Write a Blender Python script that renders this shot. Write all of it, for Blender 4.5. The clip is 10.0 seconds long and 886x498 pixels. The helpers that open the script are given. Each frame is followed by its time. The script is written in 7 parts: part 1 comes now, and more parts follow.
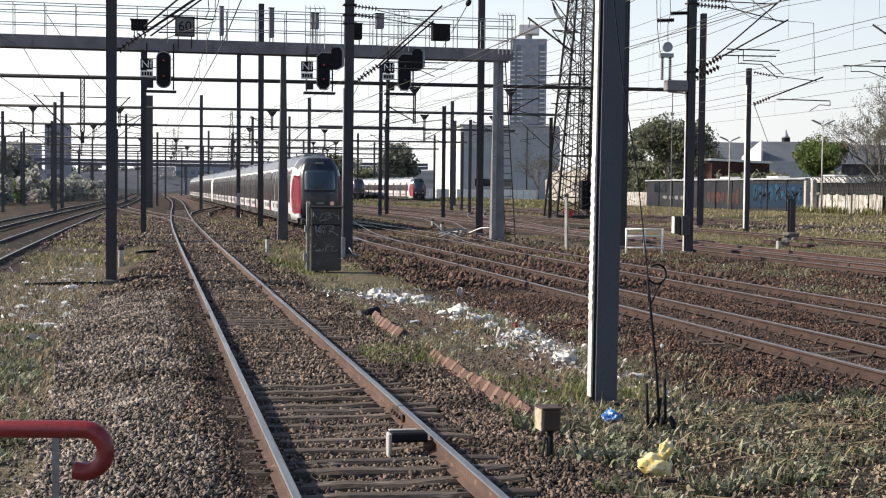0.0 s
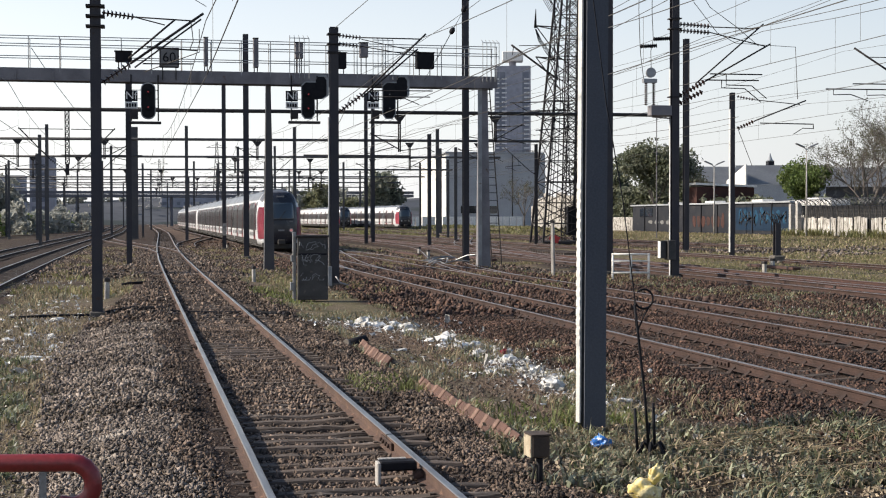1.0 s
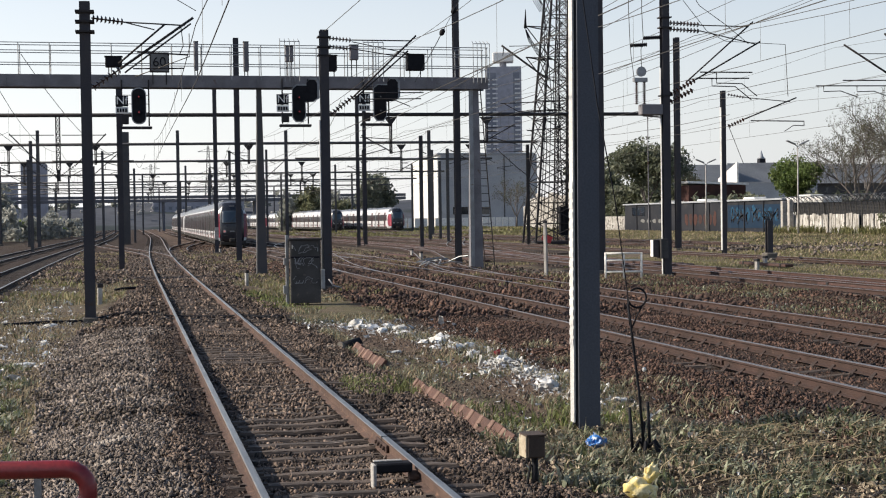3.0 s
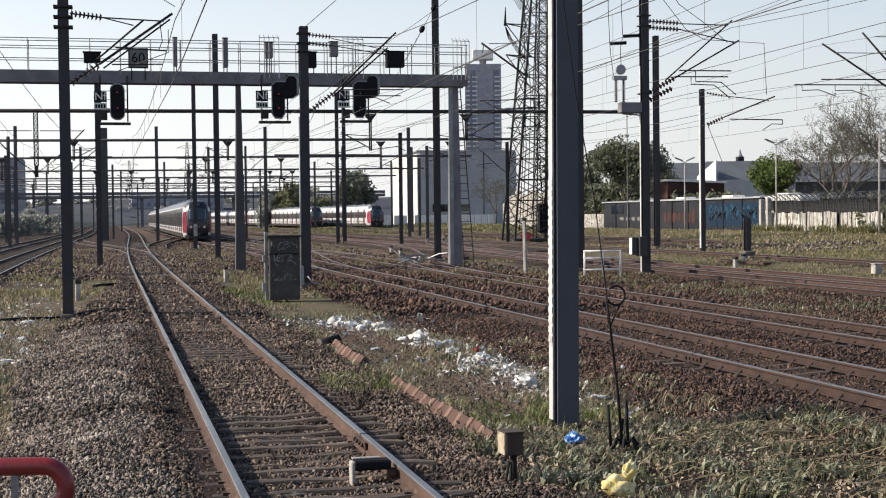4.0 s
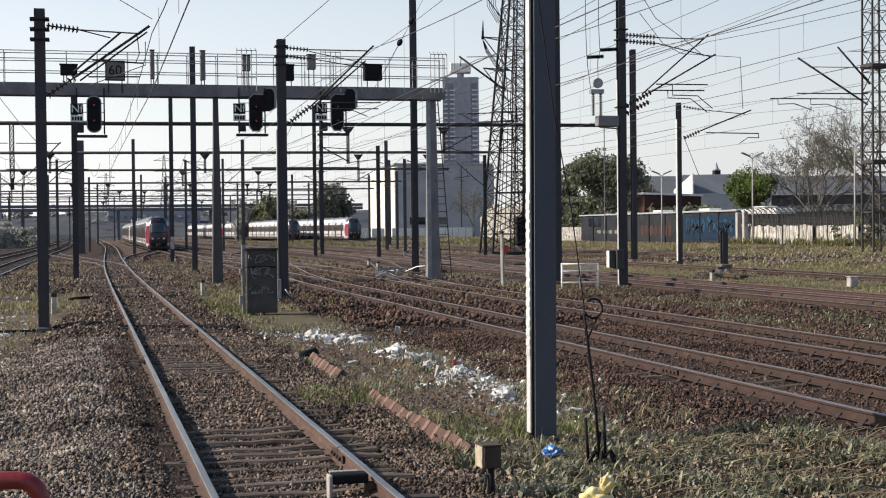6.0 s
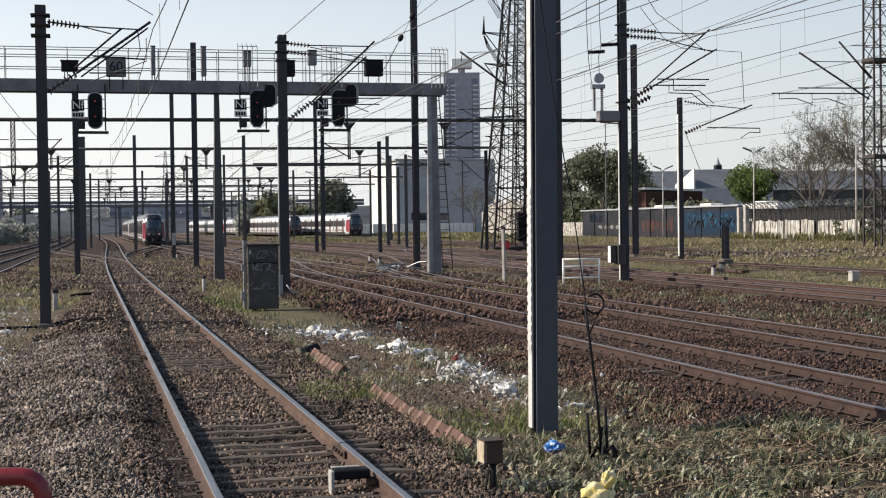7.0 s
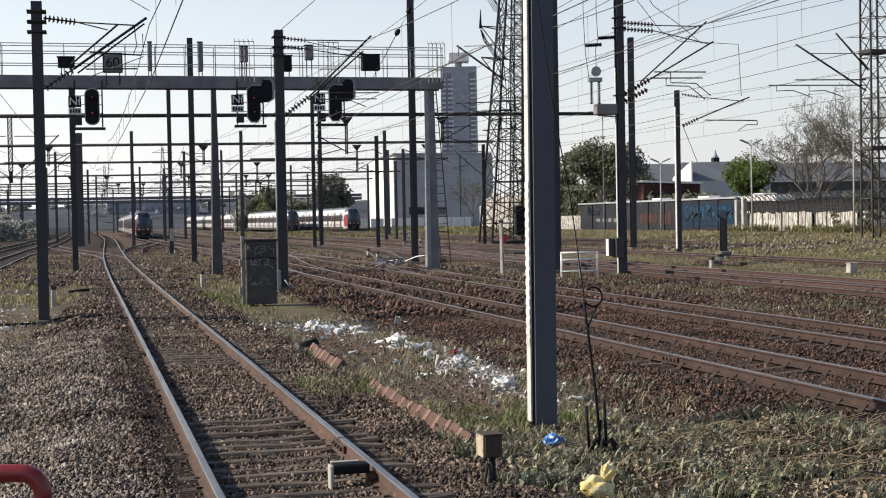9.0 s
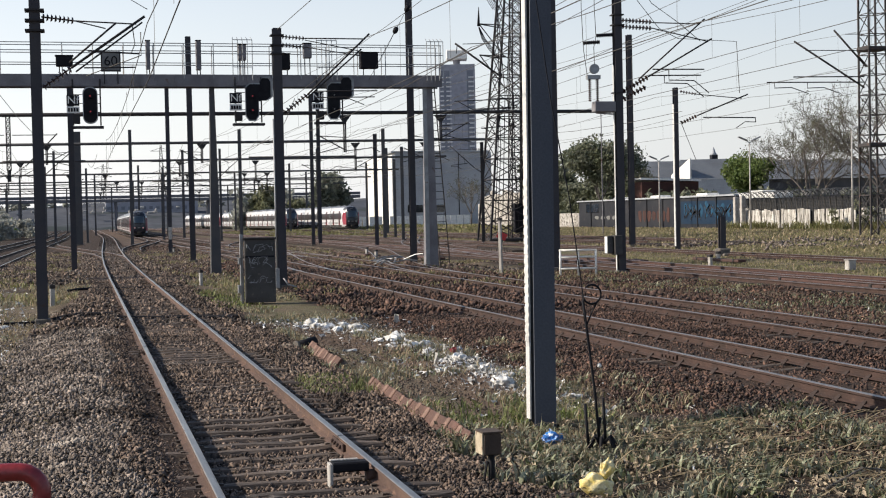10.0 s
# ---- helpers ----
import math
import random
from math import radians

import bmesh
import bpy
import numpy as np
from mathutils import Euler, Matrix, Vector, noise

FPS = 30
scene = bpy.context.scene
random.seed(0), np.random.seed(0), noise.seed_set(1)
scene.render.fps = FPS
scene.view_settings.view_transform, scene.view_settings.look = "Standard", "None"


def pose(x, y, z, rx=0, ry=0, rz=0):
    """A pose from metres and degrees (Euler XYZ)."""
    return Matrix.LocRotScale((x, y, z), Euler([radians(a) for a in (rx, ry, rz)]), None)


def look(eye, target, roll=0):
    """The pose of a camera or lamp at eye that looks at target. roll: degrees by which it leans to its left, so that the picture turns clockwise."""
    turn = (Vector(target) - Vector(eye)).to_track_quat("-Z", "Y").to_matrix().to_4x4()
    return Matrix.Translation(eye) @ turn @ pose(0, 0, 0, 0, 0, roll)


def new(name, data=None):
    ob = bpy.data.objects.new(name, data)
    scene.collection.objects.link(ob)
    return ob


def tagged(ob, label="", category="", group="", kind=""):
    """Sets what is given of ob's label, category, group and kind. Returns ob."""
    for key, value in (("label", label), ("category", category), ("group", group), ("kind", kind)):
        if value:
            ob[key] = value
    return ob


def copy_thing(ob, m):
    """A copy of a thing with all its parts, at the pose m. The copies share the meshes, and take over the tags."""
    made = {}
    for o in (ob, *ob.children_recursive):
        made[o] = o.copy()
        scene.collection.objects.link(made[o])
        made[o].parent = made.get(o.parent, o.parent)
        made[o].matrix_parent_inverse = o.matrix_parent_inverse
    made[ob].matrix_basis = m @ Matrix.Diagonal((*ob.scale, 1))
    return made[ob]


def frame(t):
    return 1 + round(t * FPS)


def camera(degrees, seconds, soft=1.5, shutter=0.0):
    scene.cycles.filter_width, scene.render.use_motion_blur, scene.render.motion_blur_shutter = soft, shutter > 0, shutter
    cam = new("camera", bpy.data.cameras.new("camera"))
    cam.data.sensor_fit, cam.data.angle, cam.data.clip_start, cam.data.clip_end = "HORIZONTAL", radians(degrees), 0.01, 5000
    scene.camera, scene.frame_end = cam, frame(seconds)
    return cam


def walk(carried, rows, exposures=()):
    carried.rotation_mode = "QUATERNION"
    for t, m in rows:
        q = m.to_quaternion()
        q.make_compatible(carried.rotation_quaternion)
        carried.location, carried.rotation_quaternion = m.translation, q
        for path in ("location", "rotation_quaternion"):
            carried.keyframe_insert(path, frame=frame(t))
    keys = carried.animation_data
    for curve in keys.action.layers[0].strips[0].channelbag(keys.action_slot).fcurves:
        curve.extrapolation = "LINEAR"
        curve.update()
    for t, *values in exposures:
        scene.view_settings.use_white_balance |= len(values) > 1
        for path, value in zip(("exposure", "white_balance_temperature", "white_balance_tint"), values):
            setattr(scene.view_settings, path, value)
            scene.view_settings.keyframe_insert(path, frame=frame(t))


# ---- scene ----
PATH = [
    (0.0, -11.693, -2.4, 0.59), (0.5, -12.187, -1.493, 0.49), (1.0, -12.234, -1.276, -0.13), (1.5, -12.437, -1.157, -0.47),
    (2.0, -12.365, -1.325, -0.804), (3.5, -12.801, -1.18, -0.791), (4.0, -13.373, -1.346, -0.663), (4.5, -13.716, -1.598, -0.709),
    (5.0, -13.785, -1.409, -0.695), (5.5, -14.248, -0.812, -0.567), (7.0, -14.234, -1.01, -0.751), (7.5, -14.249, -1.27, -0.878),
    (8.0, -14.3, -1.25, -1.0), (8.5, -14.216, -1.098, -1.154), (9.0, -14.31, -1.25, -1.096), (9.5, -14.552, -1.143, -1.224),
    (10.0, -14.362, -1.337, -1.238)]
EYE = Vector((0.0, 0.0, 2.42))


def aim(yaw, pitch, roll):
    y, p = radians(yaw), radians(pitch)
    return look(EYE, EYE + Vector((-math.sin(y) * math.cos(p), math.cos(y) * math.cos(p), math.sin(p))), roll)


cam = camera(35.0, 10.0, soft=1.1)
walk(cam, [(t, aim(yaw, pitch, roll)) for t, yaw, pitch, roll in PATH],
     exposures=((0.0, 0.58), (1.0, 0.47), (2.0, 0.36), (4.5, 0.41), (7.0, 0.34), (10.0, 0.39)))

# ---- sky and sun ----
SUN_ELEVATION, SUN_AZIMUTH = 31.0, 76.0     # azimuth: degrees from the track line towards its left side
world = bpy.data.worlds.new("sky")
scene.world = world
world.use_nodes = True
wn = world.node_tree
sky = wn.nodes.new("ShaderNodeTexSky")
sky.sky_type = "NISHITA"
sky.sun_disc = False
sky.sun_elevation = radians(SUN_ELEVATION)
sky.sun_rotation = radians(-SUN_AZIMUTH)
sky.air_density, sky.dust_density, sky.ozone_density = 1.0, 1.0, 1.5
wn.nodes["Background"].inputs["Strength"].default_value = 0.118
# pale haze all round the horizon, thinning out with height
tc = wn.nodes.new("ShaderNodeTexCoord")
up = wn.nodes.new("ShaderNodeSeparateXYZ")
wn.links.new(tc.outputs["Generated"], up.inputs[0])
thin = wn.nodes.new("ShaderNodeMapRange")
for key, v in (("From Min", 0.0), ("From Max", 0.34), ("To Min", 0.94), ("To Max", 0.0)):
    thin.inputs[key].default_value = v
wn.links.new(up.outputs["Z"], thin.inputs["Value"])
haze = wn.nodes.new("ShaderNodeMix")
haze.data_type = "RGBA"
# the haze is brighter on the sun's side of the sky
_e, _a = radians(SUN_ELEVATION), radians(SUN_AZIMUTH)
SUN_DIR = Vector((-math.sin(_a) * math.cos(_e), math.cos(_a) * math.cos(_e), math.sin(_e)))
toward = wn.nodes.new("ShaderNodeVectorMath")
toward.operation = "DOT_PRODUCT"
toward.inputs[1].default_value = SUN_DIR
wn.links.new(tc.outputs["Generated"], toward.inputs[0])
glow = wn.nodes.new("ShaderNodeMapRange")
for key, v in (("From Min", -0.25), ("From Max", 0.75)):
    glow.inputs[key].default_value = v
wn.links.new(toward.outputs["Value"], glow.inputs["Value"])
sides = wn.nodes.new("ShaderNodeMix")
sides.data_type = "RGBA"
sides.inputs[6].default_value, sides.inputs[7].default_value = (5.0, 5.05, 5.2, 1), (9.1, 9.0, 8.9, 1)
wn.links.new(glow.outputs[0], sides.inputs[0])
wn.links.new(sides.outputs[2], haze.inputs[7])
wn.links.new(thin.outputs[0], haze.inputs[0])
wn.links.new(sky.outputs[0], haze.inputs[6])
wn.links.new(haze.outputs[2], wn.nodes["Background"].inputs["Color"])
sun = new("sun", bpy.data.lights.new("sun", "SUN"))
sun.data.energy, sun.data.angle, sun.data.color = 5.0, radians(0.6), (1.0, 0.90, 0.76)
sun.matrix_world = look(SUN_DIR * 100, (0, 0, 0))


# ---- materials ----
def mat(name, a, b=None, rough=0.8, metal=0.0, scale=6.0, fine=60.0, bump=0.3, stain=None, stain_at=0.62, island=0.0, random_ob=0.0,
        stretch=(1, 1, 1), spec=0.5, world_space=True, thin=0.0):
    """Two-scale surface: colours a and b mixed by coarse noise, fine grain in value and relief, stains of a third colour."""
    m = bpy.data.materials.new(name)
    m.use_nodes = True
    nt = m.node_tree
    p = nt.nodes["Principled BSDF"]
    b = b or tuple(c * 0.75 for c in a)
    geo = nt.nodes.new("ShaderNodeNewGeometry") if world_space else nt.nodes.new("ShaderNodeTexCoord")
    mp = nt.nodes.new("ShaderNodeMapping")
    mp.inputs["Scale"].default_value = stretch
    nt.links.new(geo.outputs["Position" if world_space else "Object"], mp.inputs["Vector"])

    def noise_at(s, detail=4.0):
        n = nt.nodes.new("ShaderNodeTexNoise")
        n.inputs["Scale"].default_value, n.inputs["Detail"].default_value = s, detail
        nt.links.new(mp.outputs[0], n.inputs["Vector"])
        return n

    def mix(fac, c1, c2, kind="MIX"):
        x = nt.nodes.new("ShaderNodeMix")
        x.data_type, x.blend_type = "RGBA", kind
        for sock, v in ((x.inputs[0], fac), (x.inputs[6], c1), (x.inputs[7], c2)):
            if hasattr(v, "node"):
                nt.links.new(v, sock)
            else:
                sock.default_value = v if isinstance(v, float) else (*v, 1)
        return x.outputs[2]

    def ramp(src, lo, hi):
        r = nt.nodes.new("ShaderNodeMapRange")
        r.inputs["From Min"].default_value, r.inputs["From Max"].default_value = lo, hi
        nt.links.new(src, r.inputs["Value"])
        return r.outputs[0]

    big, small = noise_at(scale), noise_at(fine, 3.0)
    col = mix(ramp(big.outputs["Fac"], 0.35, 0.65), a, b)
    grain = nt.nodes.new("ShaderNodeHueSaturation")
    nt.links.new(col, grain.inputs["Color"])
    val = ramp(small.outputs["Fac"], 0.25, 0.75)
    g2 = nt.nodes.new("ShaderNodeMapRange")
    g2.inputs["To Min"].default_value, g2.inputs["To Max"].default_value = 0.8, 1.2
    nt.links.new(val, g2.inputs["Value"])
    last = g2.outputs[0]
    for amount, node, out in ((island, "ShaderNodeNewGeometry", "Random Per Island"), (random_ob, "ShaderNodeObjectInfo", "Random")):
        if amount:
            src = nt.nodes.new(node)
            r = nt.nodes.new("ShaderNodeMapRange")
            r.inputs["To Min"].default_value, r.inputs["To Max"].default_value = 1 - amount, 1 + amount
            nt.links.new(src.outputs[out], r.inputs["Value"])
            mul = nt.nodes.new("ShaderNodeMath")
            mul.operation = "MULTIPLY"
            nt.links.new(last, mul.inputs[0]), nt.links.new(r.outputs[0], mul.inputs[1])
            last = mul.outputs[0]
    nt.links.new(last, grain.inputs["Value"])
    col = grain.outputs[0]
    if stain:
        st = noise_at(scale * 2.3, 6.0)
        col = mix(ramp(st.outputs["Fac"], stain_at, stain_at + 0.08), col, stain)
    nt.links.new(col, p.inputs["Base Color"])
    p.inputs["Metallic"].default_value = metal
    p.inputs["Specular IOR Level"].default_value = spec
    rr = nt.nodes.new("ShaderNodeMapRange")
    rr.inputs["To Min"].default_value, rr.inputs["To Max"].default_value = max(0.03, rough - 0.1), min(1, rough + 0.12)
    nt.links.new(big.outputs["Fac"], rr.inputs["Value"])
    nt.links.new(rr.outputs[0], p.inputs["Roughness"])
    if bump:
        bp = nt.nodes.new("ShaderNodeBump")
        bp.inputs["Strength"].default_value, bp.inputs["Distance"].default_value = bump, 0.02
        nt.links.new(small.outputs["Fac"], bp.inputs["Height"])
        nt.links.new(bp.outputs[0], p.inputs["Normal"])
    if thin:
        tr = nt.nodes.new("ShaderNodeBsdfTranslucent")
        nt.links.new(col, tr.inputs["Color"])
        both = nt.nodes.new("ShaderNodeMixShader")
        both.inputs[0].default_value = thin
        nt.links.new(p.outputs[0], both.inputs[1]), nt.links.new(tr.outputs[0], both.inputs[2])
        nt.links.new(both.outputs[0], nt.nodes["Material Output"].inputs["Surface"])
    return m


def glowing(name, color, strength):
    m = bpy.data.materials.new(name)
    m.use_nodes = True
    p = m.node_tree.nodes["Principled BSDF"]
    p.inputs["Base Color"].default_value = (*color, 1)
    p.inputs["Emission Color"].default_value, p.inputs["Emission Strength"].default_value = (*color, 1), strength
    return m


def glass(name, color, rough=0.08):
    """Dark tinted glazing."""
    m = bpy.data.materials.new(name)
    m.use_nodes = True
    p = m.node_tree.nodes["Principled BSDF"]
    p.inputs["Base Color"].default_value, p.inputs["Roughness"].default_value = (*color, 1), rough
    p.inputs["Coat Weight"].default_value = 0.6
    return m


M = {
    "steel": mat("painted_pole_steel", (0.036, 0.036, 0.045), (0.050, 0.046, 0.050), 0.6, 0.0, 1.5, 40, 0.15, (0.05, 0.035, 0.03), 0.68, spec=0.25),
    "steel_pale": mat("galvanised_steel", (0.30, 0.31, 0.32), (0.22, 0.22, 0.22), 0.5, 0.5, 2, 60, 0.15, (0.16, 0.11, 0.08), 0.66),
    "steel_dark": mat("weathered_dark_steel", (0.032, 0.031, 0.034), (0.046, 0.041, 0.040), 0.65, 0.0, 3, 60, 0.2, (0.05, 0.03, 0.022), 0.66, spec=0.12),
    "gantry": mat("grey_gantry_paint", (0.19, 0.18, 0.19), (0.13, 0.122, 0.13), 0.6, 0.0, 1.2, 30, 0.15, (0.1, 0.06, 0.045), 0.66),
    "concrete": mat("weathered_concrete", (0.42, 0.40, 0.37), (0.30, 0.28, 0.26), 0.9, 0, 2.5, 50, 0.5, (0.2, 0.18, 0.16), 0.6),
    "footing": mat("stained_footing_concrete", (0.13, 0.115, 0.10), (0.08, 0.07, 0.06), 0.95, 0, 3, 40, 0.4),
    "insulator": mat("brown_glazed_insulator", (0.05, 0.025, 0.02), (0.035, 0.02, 0.018), 0.25, 0, 10, 80, 0.05),
    "wire": mat("bronze_wire", (0.06, 0.055, 0.05), (0.09, 0.08, 0.07), 0.55, 0.6, 4, 50, 0),
    "black": mat("black_sheet", (0.008, 0.008, 0.011), (0.014, 0.014, 0.017), 0.7, 0, 4, 60, 0.1, spec=0.15),
    "white": mat("white_paint", (0.78, 0.77, 0.74), (0.6, 0.58, 0.54), 0.6, 0, 3, 60, 0.15, (0.35, 0.28, 0.22), 0.68),
    "rail_side": mat("rusted_rail", (0.10, 0.058, 0.042), (0.068, 0.04, 0.031), 0.9, 0.0, 3, 90, 0.4, (0.18, 0.105, 0.07), 0.62),
    "rail_top": mat("polished_rail_head", (0.42, 0.37, 0.33), (0.31, 0.265, 0.235), 0.32, 1.0, 2, 40, 0.03, stretch=(6, 0.4, 1)),
    "rail_dull": mat("dull_rail_head", (0.32, 0.28, 0.255), (0.24, 0.20, 0.18), 0.38, 0.85, 2, 40, 0.05, stretch=(6, 0.4, 1)),
    "sleeper": mat("weathered_sleeper", (0.105, 0.076, 0.058), (0.045, 0.033, 0.027), 0.9, 0, 3, 30, 0.6, (0.2, 0.165, 0.14), 0.6, random_ob=0.25, stretch=(0.35, 2.5, 2.5)),
    "rail_old": mat("dark_rusted_rail", (0.047, 0.023, 0.017), (0.030, 0.016, 0.012), 0.9, 0.0, 3, 90, 0.4, (0.075, 0.042, 0.03), 0.64),
    "chair": mat("dark_rail_chair", (0.024, 0.014, 0.011), (0.034, 0.02, 0.016), 0.9, 0.0, 5, 60, 0.3),
    "steel_blue": mat("blue_grey_painted_steel", (0.046, 0.053, 0.071), (0.06, 0.066, 0.083), 0.6, 0.0, 1.5, 40, 0.15, (0.05, 0.045, 0.04), 0.7),
    # lifted grey: the haze over far portals and poles is in this colour
    "steel_far": mat("weathered_hazed_steel", (0.05, 0.05, 0.055), (0.07, 0.066, 0.066), 0.7, 0.0, 2, 40, 0.15, (0.08, 0.055, 0.045), 0.64),
    "red_rail": mat("red_primer_steel", (0.07, 0.032, 0.025), (0.048, 0.026, 0.021), 0.85, 0.0, 3, 60, 0.3, (0.1, 0.05, 0.04), 0.62),
    "red_pipe": mat("red_pipe_paint", (0.22, 0.018, 0.02), (0.17, 0.016, 0.018), 0.38, 0, 5, 80, 0.08, (0.3, 0.16, 0.13), 0.72),
    "stone": mat("ballast_stone", (0.17, 0.123, 0.095), (0.052, 0.037, 0.029), 0.95, 0, 0.8, 30, 0.5, (0.29, 0.24, 0.195), 0.62, island=0.85),
    "stone_pale": mat("pale_ballast_stone", (0.215, 0.176, 0.149), (0.10, 0.078, 0.064), 0.95, 0, 0.9, 30, 0.5, (0.33, 0.285, 0.245), 0.60, island=0.85),
    "cabinet": mat("grey_cabinet_sheet", (0.052, 0.049, 0.048), (0.036, 0.034, 0.033), 0.7, 0, 3, 60, 0.2, (0.1, 0.085, 0.075), 0.63),
    "white_body": mat("train_white_body", (0.60, 0.60, 0.61), (0.52, 0.52, 0.53), 0.3, 0, 1.2, 20, 0.02, world_space=False),
    "grey_roof": mat("train_grey_roof", (0.20, 0.203, 0.213), (0.15, 0.153, 0.163), 0.32, 0.3, 1.2, 20, 0.05, world_space=False),
    "train_dark": mat("train_dark_mask", (0.012, 0.014, 0.022), (0.018, 0.02, 0.028), 0.25, 0, 1.2, 20, 0.02, world_space=False),
    "train_red": mat("train_red_panel", (0.31, 0.012, 0.032), (0.26, 0.012, 0.03), 0.32, 0, 1.2, 20, 0.02, world_space=False),
    "underframe": mat("train_underframe", (0.03, 0.028, 0.027), (0.05, 0.045, 0.04), 0.8, 0.2, 3, 40, 0.2, world_space=False),
    "glass": glass("tinted_glass", (0.012, 0.016, 0.022)),
    "windscreen": glass("windscreen_glass", (0.03, 0.042, 0.055), 0.12),
    "cab_roof": mat("train_cab_roof", (0.085, 0.085, 0.095), (0.065, 0.065, 0.073), 0.4, 0.0, 1.2, 20, 0.02, world_space=False),
    "tail": glowing("tail_lamp_red", (0.75, 0.33, 0.29), 0.18),
    "door_red": mat("train_door_red", (0.16, 0.012, 0.02), (0.12, 0.012, 0.018), 0.35, 0, 1.2, 20, 0.02, world_space=False),
    "signal_red": glowing("signal_lamp_red", (0.5, 0.04, 0.05), 0.14),
}


# ---- mesh helpers ----
def box(bm, c, s, m=None, bevel=0.0):
    """A box of size s centred at c, turned by the matrix m, in bm."""
    mm = Matrix.Translation(c) @ (m or Matrix.Identity(4)) @ Matrix.Diagonal((*s, 1))
    vs = bmesh.ops.create_cube(bm, size=1.0, matrix=mm)["verts"]
    if bevel:
        es = list({e for v in vs for e in v.link_edges})
        bmesh.ops.bevel(bm, geom=es, offset=bevel, segments=1, affect="EDGES")


def tube(bm, pts, r, n=6, caps=True, r2=None):
    """A round bar through the points pts; radius r, tapering to r2."""
    pts = [Vector(p) for p in pts]
    rings = []
    for i, p in enumerate(pts):
        d = (pts[min(i + 1, len(pts) - 1)] - pts[max(i - 1, 0)]).normalized()
        u = d.orthogonal().normalized() if i == 0 else (u - d * u.dot(d)).normalized()
        w = d.cross(u)
        k = r if r2 is None else r + (r2 - r) * i / (len(pts) - 1)
        rings.append([bm.verts.new(p + (u * math.cos(a) + w * math.sin(a)) * k) for a in (2 * math.pi * j / n for j in range(n))])
    for a, b in zip(rings, rings[1:]):
        for j in range(n):
            f = bm.faces.new((a[j], a[(j + 1) % n], b[(j + 1) % n], b[j]))
            f.smooth = n > 5
    if caps:
        bm.faces.new(rings[0][::-1]), bm.faces.new(rings[-1])


def prism(bm, outline, z0, z1, m=None):
    """An upright prism over a plan outline; m turns and places it."""
    m = m or Matrix.Identity(4)
    lo = [bm.verts.new(m @ Vector((x, y, z0))) for x, y in outline]
    hi = [bm.verts.new(m @ Vector((x, y, z1))) for x, y in outline]
    k = len(outline)
    for j in range(k):
        bm.faces.new((lo[j], lo[(j + 1) % k], hi[(j + 1) % k], hi[j]))
    bm.faces.new(lo[::-1]), bm.faces.new(hi)


def h_outline(w, d, tf, tw):
    """Plan of an H section: flanges along x at the two y ends."""
    a, b, t = w / 2, d / 2, tw / 2
    return [(-a, -b), (a, -b), (a, -b + tf), (t, -b + tf), (t, b - tf), (a, b - tf), (a, b), (-a, b), (-a, b - tf), (-t, b - tf), (-t, -b + tf), (-a, -b + tf)]


def mesh_of(bm, name, material, smooth=False):
    bmesh.ops.recalc_face_normals(bm, faces=bm.faces)
    me = bpy.data.meshes.new(name)
    bm.to_mesh(me)
    bm.free()
    me.materials.append(material)
    return me


def part(name, bm, material, parent, label="", m=None):
    ob = new(name, mesh_of(bm, name, material))
    ob.parent = parent
    if m is not None:
        ob.matrix_basis = m
    if label:
        ob["label"] = label
    return ob


def thing(name, label, category, m=None, group="", kind=""):
    ob = tagged(new(name), label, category, group, kind)
    ob.empty_display_size = 0.2
    if m is not None:
        ob.matrix_basis = m
    return ob


def solid(name, bm, material, label, category, m=None, group="", kind=""):
    ob = tagged(new(name, mesh_of(bm, name, material)), label, category, group, kind)
    if m is not None:
        ob.matrix_basis = m
    return ob


def lattice(bm, z0, z1, w0, w1, bays, r, r2, crossed=True):
    """Four legs and cross bracing between z0 and z1, width w0 to w1."""
    def leg(k, z):
        w = w0 + (w1 - w0) * (z - z0) / (z1 - z0)
        return Vector((((-1, 1, 1, -1)[k]) * w / 2, ((-1, -1, 1, 1)[k]) * w / 2, z))
    for k in range(4):
        tube(bm, [leg(k, z0), leg(k, z1)], r, 4)
    for i in range(bays):
        a, b = z0 + (z1 - z0) * i / bays, z0 + (z1 - z0) * (i + 1) / bays
        for k in range(4):
            j = (k + 1) % 4
            tube(bm, [leg(k, a), leg(j, b)], r2, 3, caps=False)
            if crossed:
                tube(bm, [leg(j, a), leg(k, b)], r2, 3, caps=False)
            tube(bm, [leg(k, b), leg(j, b)], r2, 3, caps=False)


def smooth_step(a, b, x):
    k = min(1.0, max(0.0, (x - a) / (b - a)))
    return k * k * (3 - 2 * k)


def ground_z(x, y):
    """The yard is level; it climbs towards the boundary wall and the sidings behind."""
    return 0.45 * smooth_step(38, 64, x) + 0.3 * smooth_step(200, 260, y) * smooth_step(30, 40, x)


# ---- ground ----
def uneven(x, y):
    """Relief of the soil: soft between tracks, with the ballast beds a little proud."""
    z = ground_z(x, y) + 0.05 * noise.noise(Vector((x * 0.35, y * 0.35, 3.1))) + 0.025 * noise.noise(Vector((x * 1.3, y * 1.3, 7.7)))
    bank = 0.0
    for centre, half in ((1.8, 1.9), (9.85, 1.9), (13.85, 1.9), (22, 1.6), (24.2, 1.6), (33.2, 1.6), (-5.5, 3.5)):
        bank = max(bank, 1 - smooth_step(half, half + 1.1, abs(x - centre)))
    # the shoulder west of the first track is heaped over the sleeper ends
    heap = 0.11 * smooth_step(-2.2, 0.1, x) * (1 - smooth_step(0.55, 0.9, x)) * (1 - smooth_step(40, 60, y))
    return z - 0.10 * (1 - bank) - 0.01 + heap


